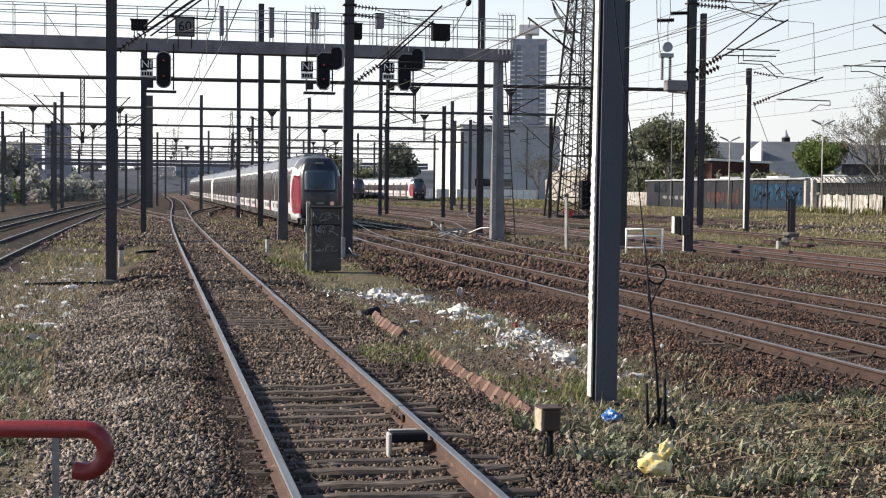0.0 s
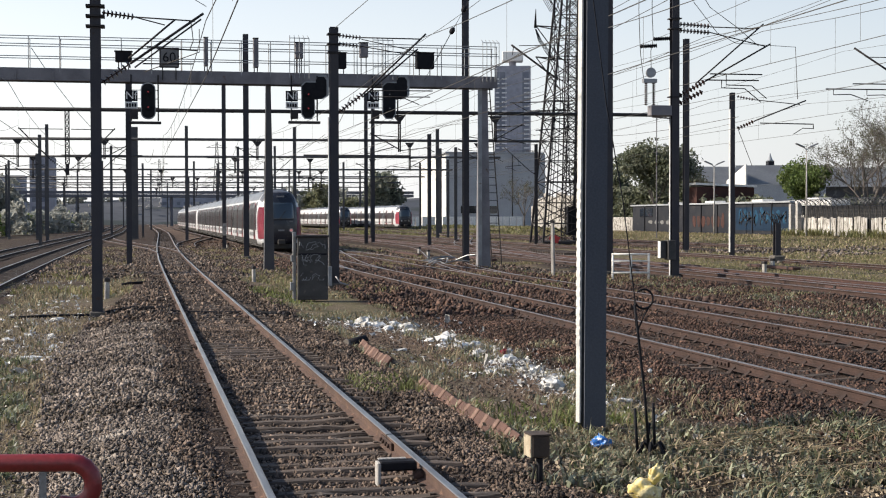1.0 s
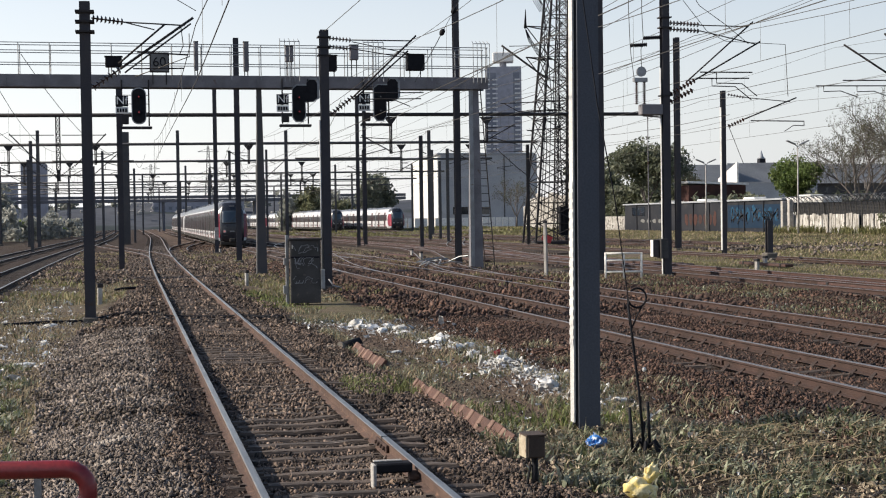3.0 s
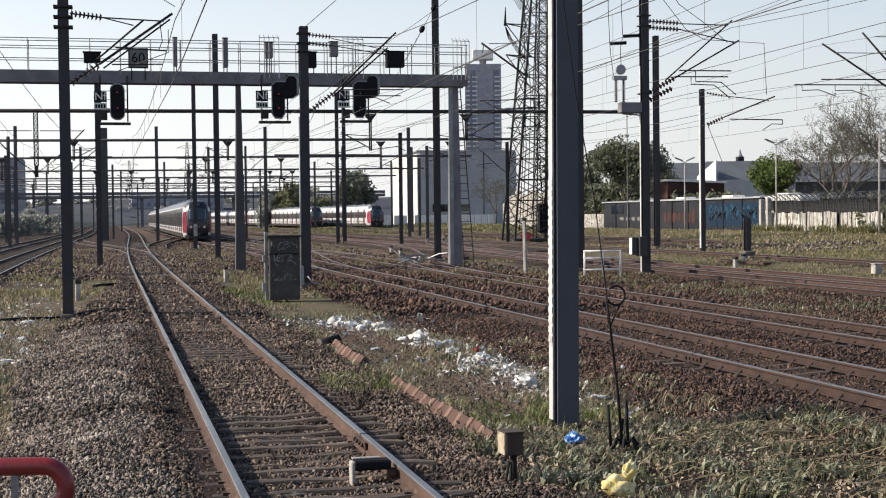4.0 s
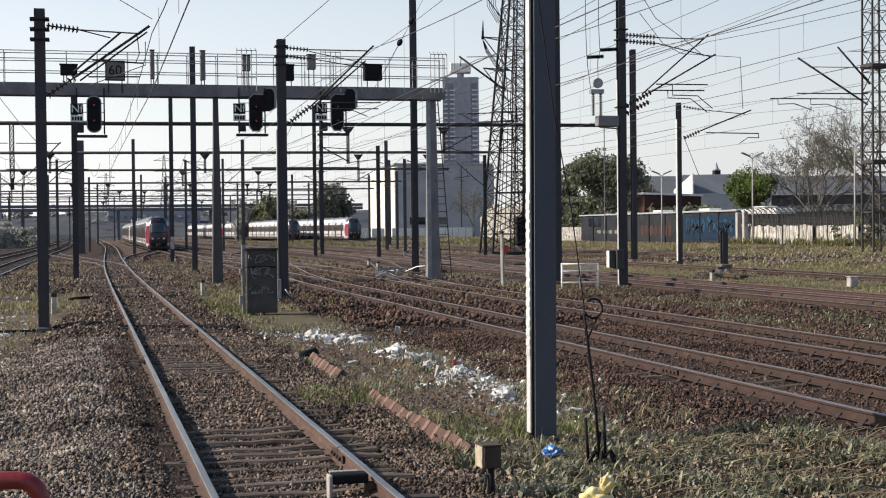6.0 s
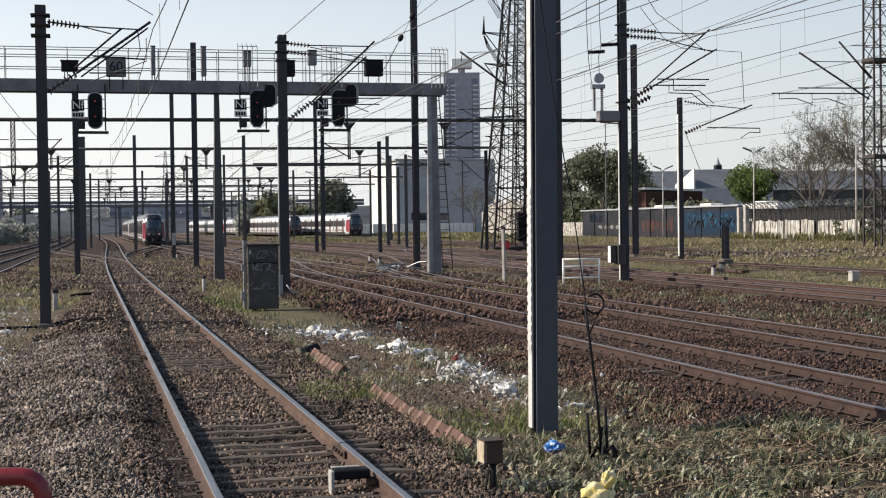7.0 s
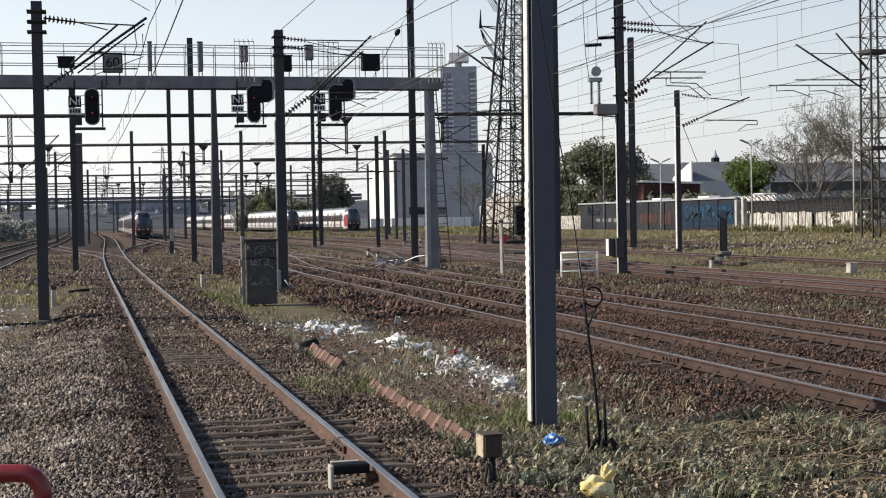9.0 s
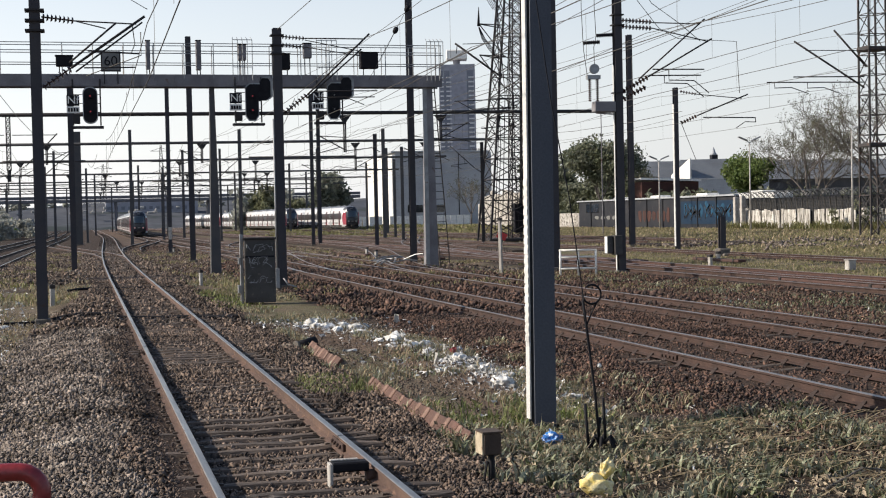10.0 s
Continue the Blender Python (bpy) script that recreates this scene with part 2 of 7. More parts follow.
def axis(stops):
    out = []
    for (a, s), (b, _) in zip(stops, stops[1:]):
        k = max(1, round((b - a) / s))
        out += [a + (b - a) * i / k for i in range(k)]
    return out + [stops[-1][0]]


def ground_sheet():
    xs = axis([(-2500, 400), (-300, 40), (-60, 6), (-12, 0.5), (30, 1.5), (110, 20), (300, 300), (2500, 1)])
    ys = axis([(-300, 60), (0, 1.0), (6, 0.4), (50, 1.2), (140, 8), (400, 60), (900, 400), (4500, 1)])
    me = bpy.data.meshes.new("ground")
    nx = len(xs)
    me.from_pydata([(x, y, uneven(x, y)) for y in ys for x in xs], [],
                   [(j * nx + i, j * nx + i + 1, (j + 1) * nx + i + 1, (j + 1) * nx + i) for j in range(len(ys) - 1) for i in range(nx - 1)])
    me.polygons.foreach_set("use_smooth", [True] * len(me.polygons))
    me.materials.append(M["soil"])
    tagged(new("ground", me), "stony railway yard soil with dry grass and dirt", "ground", kind="structure")


def soil_material():
    """Brown ballast beds along the tracks, dry grass and grey dirt between and beyond them."""
    m = bpy.data.materials.new("yard_soil")
    m.use_nodes = True
    nt = m.node_tree
    p = nt.nodes["Principled BSDF"]
    geo = nt.nodes.new("ShaderNodeNewGeometry")
    sep = nt.nodes.new("ShaderNodeSeparateXYZ")
    nt.links.new(geo.outputs["Position"], sep.inputs[0])

    def noise_at(s, detail=5.0):
        n = nt.nodes.new("ShaderNodeTexNoise")
        n.inputs["Scale"].default_value, n.inputs["Detail"].default_value = s, detail
        nt.links.new(geo.outputs["Position"], n.inputs["Vector"])
        return n.outputs["Fac"]

    def ramp(src, lo, hi, t0=0.0, t1=1.0):
        r = nt.nodes.new("ShaderNodeMapRange")
        for k, v in (("From Min", lo), ("From Max", hi), ("To Min", t0), ("To Max", t1)):
            r.inputs[k].default_value = v
        nt.links.new(src, r.inputs["Value"])
        return r.outputs[0]

    def math_node(op, a, b):
        n = nt.nodes.new("ShaderNodeMath")
        n.operation = op
        for sock, v in zip(n.inputs, (a, b)):
            if hasattr(v, "node"):
                nt.links.new(v, sock)
            else:
                sock.default_value = v
        return n.outputs[0]

    def mix(fac, a, b):
        x = nt.nodes.new("ShaderNodeMix")
        x.data_type = "RGBA"
        for sock, v in ((x.inputs[0], fac), (x.inputs[6], a), (x.inputs[7], b)):
            if hasattr(v, "node"):
                nt.links.new(v, sock)
            else:
                sock.default_value = (*v, 1)
        return x.outputs[2]

    wob = math_node("ADD", sep.outputs["X"], ramp(noise_at(0.5), 0, 1, -0.8, 0.8))
    beds = None
    for centre, half in ((1.8, 2.0), (9.6, 2.7), (13.9, 2.2), (23.1, 2.9), (-7.3, 3.6)):
        d = math_node("ABSOLUTE", math_node("SUBTRACT", wob, centre), 0)
        k = ramp(d, half, half + 0.7, 1, 0)
        beds = k if beds is None else math_node("MAXIMUM", beds, k)
    yard = math_node("MULTIPLY", ramp(math_node("ADD", sep.outputs["Y"], ramp(noise_at(0.3), 0, 1, -14, 14)), 46, 58), ramp(wob, 17.5, 20, 1, 0))
    beds = math_node("MAXIMUM", beds, math_node("MULTIPLY", yard, ramp(noise_at(0.45), 0.36, 0.5, 0.45, 1)))
    fine = noise_at(28.0, 3.0)
    clods = noise_at(4.0, 4.0)
    # brown bed soil, darkened to put the shade between stones into it
    bed = mix(ramp(fine, 0.35, 0.65), (0.020, 0.014, 0.011), (0.078, 0.053, 0.041))
    bed = mix(ramp(clods, 0.5, 0.7), bed, (0.055, 0.04, 0.033))
    grass = mix(ramp(noise_at(0.35), 0.42, 0.62), (0.155, 0.115, 0.08), (0.11, 0.11, 0.045))
    grass = mix(ramp(noise_at(6.0), 0.5, 0.75), grass, (0.20, 0.165, 0.12))
    grass = mix(ramp(fine, 0.42, 0.62), grass, (0.055, 0.045, 0.03))
    grass = mix(ramp(noise_at(90.0, 2.0), 0.52, 0.66), grass, (0.20, 0.165, 0.125))
    lane = math_node("ABSOLUTE", math_node("SUBTRACT", wob, math_node("ADD", 5.4, math_node("MULTIPLY", 0.3, math_node("SINE", math_node("MULTIPLY", sep.outputs["Y"], 0.35), 0)))), 0)
    lane = math_node("MULTIPLY", ramp(lane, 0.3, 0.6, 1, 0), math_node("MULTIPLY", ramp(sep.outputs["Y"], 16, 18), ramp(sep.outputs["Y"], 31, 34, 1, 0)))
    grass = mix(lane, grass, mix(ramp(fine, 0.4, 0.7), (0.15, 0.105, 0.075), (0.105, 0.075, 0.055)))
    # dark soil under the foreground weeds, deepened for the shade between the leaves
    shaded_soil = math_node("MULTIPLY", ramp(math_node("ADD", sep.outputs["Y"], ramp(noise_at(0.8), 0, 1, -2.0, 2.0)), 14.5, 16.5, 1, 0), ramp(sep.outputs["X"], 3.2, 3.9))
    grass = mix(shaded_soil, grass, mix(ramp(fine, 0.4, 0.65), (0.022, 0.017, 0.012), (0.07, 0.052, 0.036)))
    col = mix(beds, grass, bed)
    # trodden red-brown dirt among the switches
    dirt = mix(ramp(noise_at(0.9), 0.38, 0.6), (0.165, 0.112, 0.084), (0.11, 0.08, 0.064))
    col = mix(math_node("MULTIPLY", math_node("MULTIPLY", yard, ramp(wob, 3.4, 4.6)), ramp(noise_at(0.22), 0.36, 0.58, 0.15, 0.85)), col, dirt)
    nt.links.new(col, p.inputs["Base Color"])
    p.inputs["Roughness"].default_value = 0.95
    p.inputs["Specular IOR Level"].default_value = 0.15
    bp = nt.nodes.new("ShaderNodeBump")
    bp.inputs["Strength"].default_value, bp.inputs["Distance"].default_value = 0.9, 0.05
    nt.links.new(fine, bp.inputs["Height"])
    nt.links.new(bp.outputs[0], p.inputs["Normal"])
    return m


M["soil"] = soil_material()
ground_sheet()


# ---- tracks ----
def rail_mesh(bm, pts, width_scale=1.0):
    """A flat-bottomed rail swept along plan points (x, y); foot at 0.02, head at 0.17."""
    prof = [(-0.07, 0.02), (0.07, 0.02), (0.07, 0.032), (0.012, 0.05), (0.012, 0.125), (0.036, 0.135), (0.036, 0.162), (0.028, 0.17), (-0.028, 0.17), (-0.036, 0.162),
            (-0.036, 0.135), (-0.012, 0.125), (-0.012, 0.05), (-0.07, 0.032)]
    rings = []
    for i, p in enumerate(pts):
        a, b = pts[max(i - 1, 0)], pts[min(i + 1, len(pts) - 1)]
        d = Vector((b[0] - a[0], b[1] - a[1])).normalized()
        n = Vector((d.y, -d.x))
        z = ground_z(*p[:2])
        rings.append([bm.verts.new((p[0] + n.x * u, p[1] + n.y * u, z + w)) for u, w in prof])
    k = len(prof)
    for a, b in zip(rings, rings[1:]):
        for j in range(k):
            f = bm.faces.new((a[j], a[(j + 1) % k], b[(j + 1) % k], b[j]))
            f.material_index = 1 if j in (6, 7, 8) else 0
    bm.faces.new(rings[0]), bm.faces.new(rings[-1])


def rail(parent, pts, top, side="rail_side"):
    bm = bmesh.new()
    rail_mesh(bm, pts)
    ob = part("rail", bm, M[side], parent)
    ob.data.materials.append(M[top])
    return ob


def sleeper_mesh(seed, length=2.5, width=0.2):
    """A worn timber with a wavy top and splintered ends, with chairs and screws."""
    rng = random.Random(seed)
    bm = bmesh.new()
    xs = [length * (k / 10 - 0.5) for k in range(11)]
    rings = []
    for i, x in enumerate(xs):
        x += rng.uniform(-0.04, 0.04) if i in (0, 10) else 0
        h, w, c = 0.05 + rng.uniform(-0.016, 0.006), width / 2 * rng.uniform(0.82, 1.04), rng.uniform(-0.012, 0.012)
        rings.append([bm.verts.new((x, c + a * w, z)) for a, z in ((-1, -0.09), (-1, h - 0.03), (-0.75, h), (0.75, h + rng.uniform(-0.008, 0.004)), (1, h - 0.03), (1, -0.09))])
    for a, b in zip(rings, rings[1:]):
        for j in range(6):
            bm.faces.new((a[j], a[(j + 1) % 6], b[(j + 1) % 6], b[j]))
    bm.faces.new(rings[0]), bm.faces.new(rings[-1])
    for side in (-1, 1):
        for k in (-1, 1):
            box(bm, (side * 0.7525 + k * 0.10, 0, 0.04), (0.05, 0.06, 0.05))
        box(bm, (side * 0.7525, 0, 0.033), (0.20, 0.13, 0.012))
    return mesh_of(bm, "sleeper", M["sleeper"])


SLEEPER = [sleeper_mesh(k) for k in range(6)]
SLEEPER_ROWS = []    # x, y of every single sleeper


def bend(x0, far):
    """Plan points of a line at x0 that leans by far metres between 60 and 260 m."""
    ys = [-12, 0, 20, 40, 60, 80, 100, 125, 150, 180, 220, 260, 330, 420, 560]
    return [(x0 + far * smooth_step(60, 260, y), y) for y in ys]


def track(label, x, top, far=0.0, gauge=1.505, start=-12, step=0.62, last=60, side="rail_old"):
    t = thing("railway_track", label, "railway track", group="tracks of the yard", kind="structure")
    for s in (-0.5, 0.5):
        rail(t, [(p[0], p[1]) for p in bend(x + s * gauge, far) if p[1] >= start], top, side)
    y, i = max(start, 2.0), 0
    while y < last:
        ob = new("sleeper", random.choice(SLEEPER))
        ob.parent = t
        SLEEPER_ROWS.append((x, y))
        ob.matrix_basis = pose(x + random.uniform(-0.04, 0.04) + far * smooth_step(60, 260, y), y, random.uniform(-0.03, -0.004) - (0.04 if x > 5 else 0.0), 0, random.uniform(-0.6, 0.6), random.uniform(-1.2, 1.2))
        y += step * random.uniform(0.9, 1.1)
    if 5 < x < 20:
        # chairs that stand against the outer web at every sleeper
        bm = bmesh.new()
        v = [bm.verts.new(p) for p in ((-0.09, -0.08, -0.03), (0.05, -0.08, -0.03), (0.05, 0.08, -0.03), (-0.09, 0.08, -0.03), (0.045, -0.03, 0.082), (0.045, 0.03, 0.082))]
        for f in ((0, 3, 2, 1), (0, 1, 4), (2, 3, 5), (0, 4, 5, 3), (1, 2, 5, 4)):
            bm.faces.new([v[k] for k in f])
        chair = mesh_of(bm, "rail_chair", M["chair"])
        for sx, sy in SLEEPER_ROWS:
            if sx == x and 10 < sy < 54:
                for s in (-0.5, 0.5):
                    ob = new("rail_chair", chair)
                    ob.parent = t
                    ob.matrix_basis = pose(x + s * gauge - 0.06, sy, 0.0)
    bm = bmesh.new()
    while y < 330:
        box(bm, (x + far * smooth_step(60, 260, y), y, -0.02 + ground_z(x, y)), (2.5, 0.24, 0.12))
        y += step * (1.0 if y < 150 else 2.0)
    far_part = part("far_sleepers", bm, M["sleeper"], t)
    far_part["kind"] = "stuff"
    return t


track("single track with shiny rail heads on worn timber sleepers", 1.79, "rail_top", far=2.2, step=0.49, side="rail_side")
track("rusty track with dull rail heads on brown ballast", 9.88, "rail_dull", far=-1.0, side="rail_old")
track("rusty track with dull rail heads beside another track", 13.85, "rail_dull", far=-1.2, side="rail_old")
track("far rusty track of the yard, overgrown", 21.9, "rail_dull", last=12)
track("far rusty track with red primed rails", 24.1, "rail_dull", last=12, side="red_rail")
track("overgrown siding in dry grass", 33.2, "rail_dull", last=12)
track("main line track with dark rails", -5.35, "rail_top", last=12, far=2.0)
track("main line track with dark rails", -9.0, "rail_top", last=12, far=2.0)
for xs in (29.0, 41.0, 45.5):
    track("far siding track", xs, "rail_dull", last=12, start=90)


def turnout(label, a, b, top="rail_dull"):
    """A pair of curved rails leading from plan point a to b between two tracks."""
    t = thing("turnout", label, "turnout", group="turnouts", kind="structure")
    for s in (-0.5, 0.5):
        pts = []
        for k in range(13):
            y = a[1] + (b[1] - a[1]) * k / 12
            pts.append((a[0] + (b[0] - a[0]) * smooth_step(a[1], b[1], y) + s * 1.505, y))
        rail(t, pts, top, "rail_old")


turnout("curved turnout rails between two tracks", (9.88, 58), (13.6, 112))
turnout("curved turnout rails between two tracks", (13.8, 50), (21.9, 118))
turnout("curved turnout rails between two tracks", (13.6, 84), (9.3, 136))
turnout("curved turnout rails between two tracks", (21.9, 62), (28.9, 128))
turnout("curved turnout rails between two tracks", (3.9, 118), (8.9, 190))
turnout("curved turnout rails between two tracks", (2.0, 92), (-3.6, 170))
turnout("curved turnout rails between two tracks", (13.2, 120), (22, 190))
turnout("curved turnout rails between two tracks", (24.1, 90), (41, 190))


def fishplate(x, y, z=0.0):
    """Bolted joint bars on both sides of a rail joint."""
    t = thing("rail_joint", "rusty bolted fishplate at a rail joint", "rail joint", pose(x, y, z), "rail joints")
    for s in (-1, 1):
        bm = bmesh.new()
        box(bm, (s * 0.03, 0, 0.085), (0.035, 0.62, 0.085), bevel=0.008)
        bar = part("bar", bm, M["rail_old"], t)
        for k in (-0.22, -0.08, 0.08, 0.22):
            bm = bmesh.new()
            tube(bm, [(s * 0.045, k, 0.085), (s * 0.075, k, 0.085)], 0.022, 6)
            part("bolt", bm, M["rail_old"], bar)
    bm = bmesh.new()
    box(bm, (0, 0, 0.15), (0.078, 0.012, 0.046))
    part("gap", bm, M["black"], t)


for fx, fy in ((2.5425, 14.35), (1.0375, 26.0), (2.5425, 33.5), (9.1275, 33.5), (10.6325, 44.2), (9.1275, 21.0), (13.0975, 27.5), (14.6025, 37.0), (13.0975, 46.0)):
    fishplate(fx, fy)


# ---- poles and overhead line ----
def catenary_pole(label, x, y, height, w=0.26, d=0.26, material="steel", lean=0.0, turn=0.0, base=True, group="catenary poles"):
    """H-section steel pole on a concrete base; turn in degrees."""
    t = thing("catenary_pole", label, "catenary pole", pose(x, y, ground_z(x, y), 0, lean, turn), group)
    bm = bmesh.new()
    prism(bm, h_outline(w, d, 0.022, 0.014), -0.1, height)
    part("mast", bm, M[material], t)
    if base:
        bm = bmesh.new()
        box(bm, (0, 0, 0.0), (w * 1.5, d * 1.5, 0.2), bevel=0.03)
        part("foundation", bm, M["footing"], t, "stained concrete foundation block")
    return t


def insulator(bm, a, b, discs=6, r=0.075):
    """A string of discs between a and b."""
    a, b = Vector(a), Vector(b)
    tube(bm, [a, b], 0.02, 6)
    d = (b - a).normalized()
    for i in range(discs):
        c = a + (b - a) * ((i + 0.5) / discs)
        tube(bm, [c - d * 0.02, c, c + d * 0.025], r, 8, r2=r * 0.55)


def cantilever(t, z_top, z_low, reach, rise, side=1, y=0.0, arm=True, r=0.022):
    """Catenary arm on pole t: a tie from z_top, a strut from z_low to the tip, a registration arm; side is +1 to the right."""
    tip = Vector((side * reach, y, z_top + rise))
    bm = bmesh.new()
    tube(bm, [(side * 0.9, y, z_top), tip - Vector((side * 0.4, 0, 0.12))], r * 0.8)
    tube(bm, [(side * 0.75, y, z_low + 0.42), tip + Vector((side * 0.25, 0, 0.18))], r * 1.3)
    k = tip + (Vector((side * 0.75, y, z_low + 0.42)) - tip) * 0.35
    if arm:
        tube(bm, [k + Vector((-side * 0.6, 0, -0.75)), (side * (reach + 0.15), y, z_low + 0.62)], r * 0.9)
        tube(bm, [(side * (reach + 0.15), y, z_low + 0.62), (side * (reach + 0.15), y, z_low + 0.5)], r * 0.7)
        tube(bm, [(side * (reach + 0.15), y, z_low + 0.5), (side * (reach - 0.35), y, z_low + 0.5), (side * (reach - 0.75), y, z_low + 0.28)], r * 0.7)
        tube(bm, [k + Vector((-side * 0.3, 0, -0.05)), k + Vector((-side * 0.4, 0, -0.75))], r * 0.6)
    part("arm", bm, M["steel_dark"], t, "tubular steel cantilever arm")
    for p, q in (((side * 0.14, y, z_top), (side * 0.9, y, z_top)), ((side * 0.14, y, z_low), (side * 0.75, y, z_low + 0.42))):
        bm = bmesh.new()
        insulator(bm, p, q)
        part("insulator", bm, M["insulator"], t, "ribbed brown insulator")
    return t


def rod(t, pts, r=0.022, name="arm_tube", material="steel_dark"):
    bm = bmesh.new()
    tube(bm, [(x, 0, z) for x, z in pts], r, 6)
    return part(name, bm, M[material], t)


def string(t, a, b, discs=6, r=0.09):
    bm = bmesh.new()
    insulator(bm, (a[0], 0, a[1]), (b[0], 0, b[1]), discs, r)
    return part("insulator", bm, M["insulator"], t, "ribbed brown insulator")


NEAR = catenary_pole("near blue-grey steel catenary pole on gravel", 5.21, 15.78, 9.2, 0.26, 0.26, "steel_blue", lean=0.4, base=False)
P1 = catenary_pole("dark catenary pole with single cantilever arm", -1.01, 36.13, 7.95, 0.26, 0.26)
P6 = catenary_pole("dark catenary pole beside a graffitied cabinet", 6.84, 49.83, 9.2, 0.30, 0.30)
catenary_pole("thin dark steel pole behind the signal gantry", -0.45, 73.2, 9.6, 0.28, 0.28)
P5 = catenary_pole("tall dark catenary pole", 6.45, 86.3, 13.6, 0.32, 0.32)
P4 = catenary_pole("dark catenary pole with white marked foot", 6.6, 111.4, 12.9, 0.30, 0.30)
P9 = catenary_pole("tall dark catenary pole by the gantry column", 16.23, 69.4, 15.0, 0.30, 0.30)
P8 = catenary_pole("thin dark catenary pole", 23.78, 115.0, 9.4, 0.28, 0.28)
for px in (20.6, 21.25):
    catenary_pole("paired dark catenary pole", px, 128.5, 13.9, 0.30, 0.30)
P11 = catenary_pole("dark catenary pole with transformer and cabinet", 20.89, 52.8, 12.0, 0.30, 0.30)
catenary_pole("dark catenary pole behind another", 37.9, 93.6, 15.0, 0.36, 0.36)
P12 = catenary_pole("dark catenary pole in grass on a concrete base", 34.98, 79.1, 9.9, 0.26, 0.26)
P10 = catenary_pole("dark catenary pole half hidden behind a nearer one", 19.85, 58.0, 13.0, 0.40, 0.40)


def fit_arms():
    """Arms of the four nearer poles, each in the plane across the tracks."""
    # short arm over the first track
    string(P1, (0.16, 7.55), (0.95, 7.46), 8, 0.1)
    rod(P1, [(0.95, 7.46), (2.45, 7.40)], 0.018)
    rod(P1, [(0.95, 7.46), (1.7, 7.28)], 0.015)
    string(P1, (0.14, 5.8), (0.85, 6.3), 7, 0.11)
    rod(P1, [(0.85, 6.3), (2.66, 7.6)], 0.034)
    rod(P1, [(0.80, 6.42), (1.95, 7.42)], 0.026)
    rod(P1, [(0.95, 6.2), (2.6, 7.45)], 0.022)
    rod(P1, [(1.25, 6.72), (2.5, 6.66)], 0.02)
    rod(P1, [(1.15, 6.3), (2.4, 6.32)], 0.018)
    rod(P1, [(1.2, 6.1), (2.55, 6.62), (2.55, 7.2)], 0.012, "steady_wire", "wire")
    rod(P1, [(2.35, 7.35), (2.4, 6.9), (2.3, 6.65)], 0.012, "steady_wire", "wire")
    # arm beside the cabinet
    for z in (8.92, 8.62):
        string(P6, (0.16, z), (1.0, z - 0.07), 7, 0.1)
    rod(P6, [(1.0, 8.86), (3.2, 8.86)], 0.022)
    rod(P6, [(1.0, 8.55), (3.0, 8.25), (3.05, 8.0)], 0.018)
    rod(P6, [(1.0, 8.8), (3.1, 8.4)], 0.016)
    string(P6, (0.2, 6.2), (1.05, 6.85), 8, 0.12)
    rod(P6, [(1.05, 6.85), (3.35, 9.05)], 0.036)
    rod(P6, [(1.05, 6.75), (3.05, 8.5)], 0.03)
    rod(P6, [(1.3, 6.98), (3.6, 7.0)], 0.02)
    rod(P6, [(1.3, 6.75), (3.5, 6.78)], 0.02)
    rod(P6, [(2.4, 6.78), (3.1, 6.5)], 0.016)
    # two arms above the switch gear pole
    for z in (10.1, 9.85):
        string(P11, (0.2, z), (1.5, z - 0.06), 9, 0.11)
    rod(P11, [(1.5, 10.02), (3.6, 10.0)], 0.022)
    rod(P11, [(1.5, 9.8), (3.9, 9.3)], 0.022)
    string(P11, (0.2, 7.25), (1.3, 7.85), 8, 0.12)
    string(P11, (0.2, 6.95), (1.2, 7.45), 7, 0.12)
    rod(P11, [(0.9, 7.75), (3.8, 10.2)], 0.034)
    rod(P11, [(1.3, 7.85), (4.1, 9.4)], 0.036)
    rod(P11, [(1.5, 8.15), (3.75, 8.16)], 0.026)
    rod(P11, [(1.4, 7.9), (3.6, 7.92)], 0.026)
    rod(P11, [(2.0, 7.9), (2.0, 7.6), (3.0, 7.58), (3.7, 7.05)], 0.022)
    rod(P11, [(2.2, 8.15), (2.2, 7.72), (3.3, 7.7), (3.95, 7.2)], 0.022)
    # long arm over the siding
    string(P12, (0.3, 9.68), (1.4, 9.5), 6, 0.1)
    rod(P12, [(1.4, 9.5), (4.4, 9.25)], 0.026)
    string(P12, (0.35, 7.75), (1.4, 8.2), 6, 0.13)
    rod(P12, [(1.4, 8.2), (4.8, 9.5)], 0.045)
    rod(P12, [(1.8, 8.1), (5.3, 8.07), (5.3, 7.8)], 0.035)
    rod(P12, [(5.3, 7.8), (4.6, 7.82), (4.0, 7.45)], 0.026)


fit_arms()


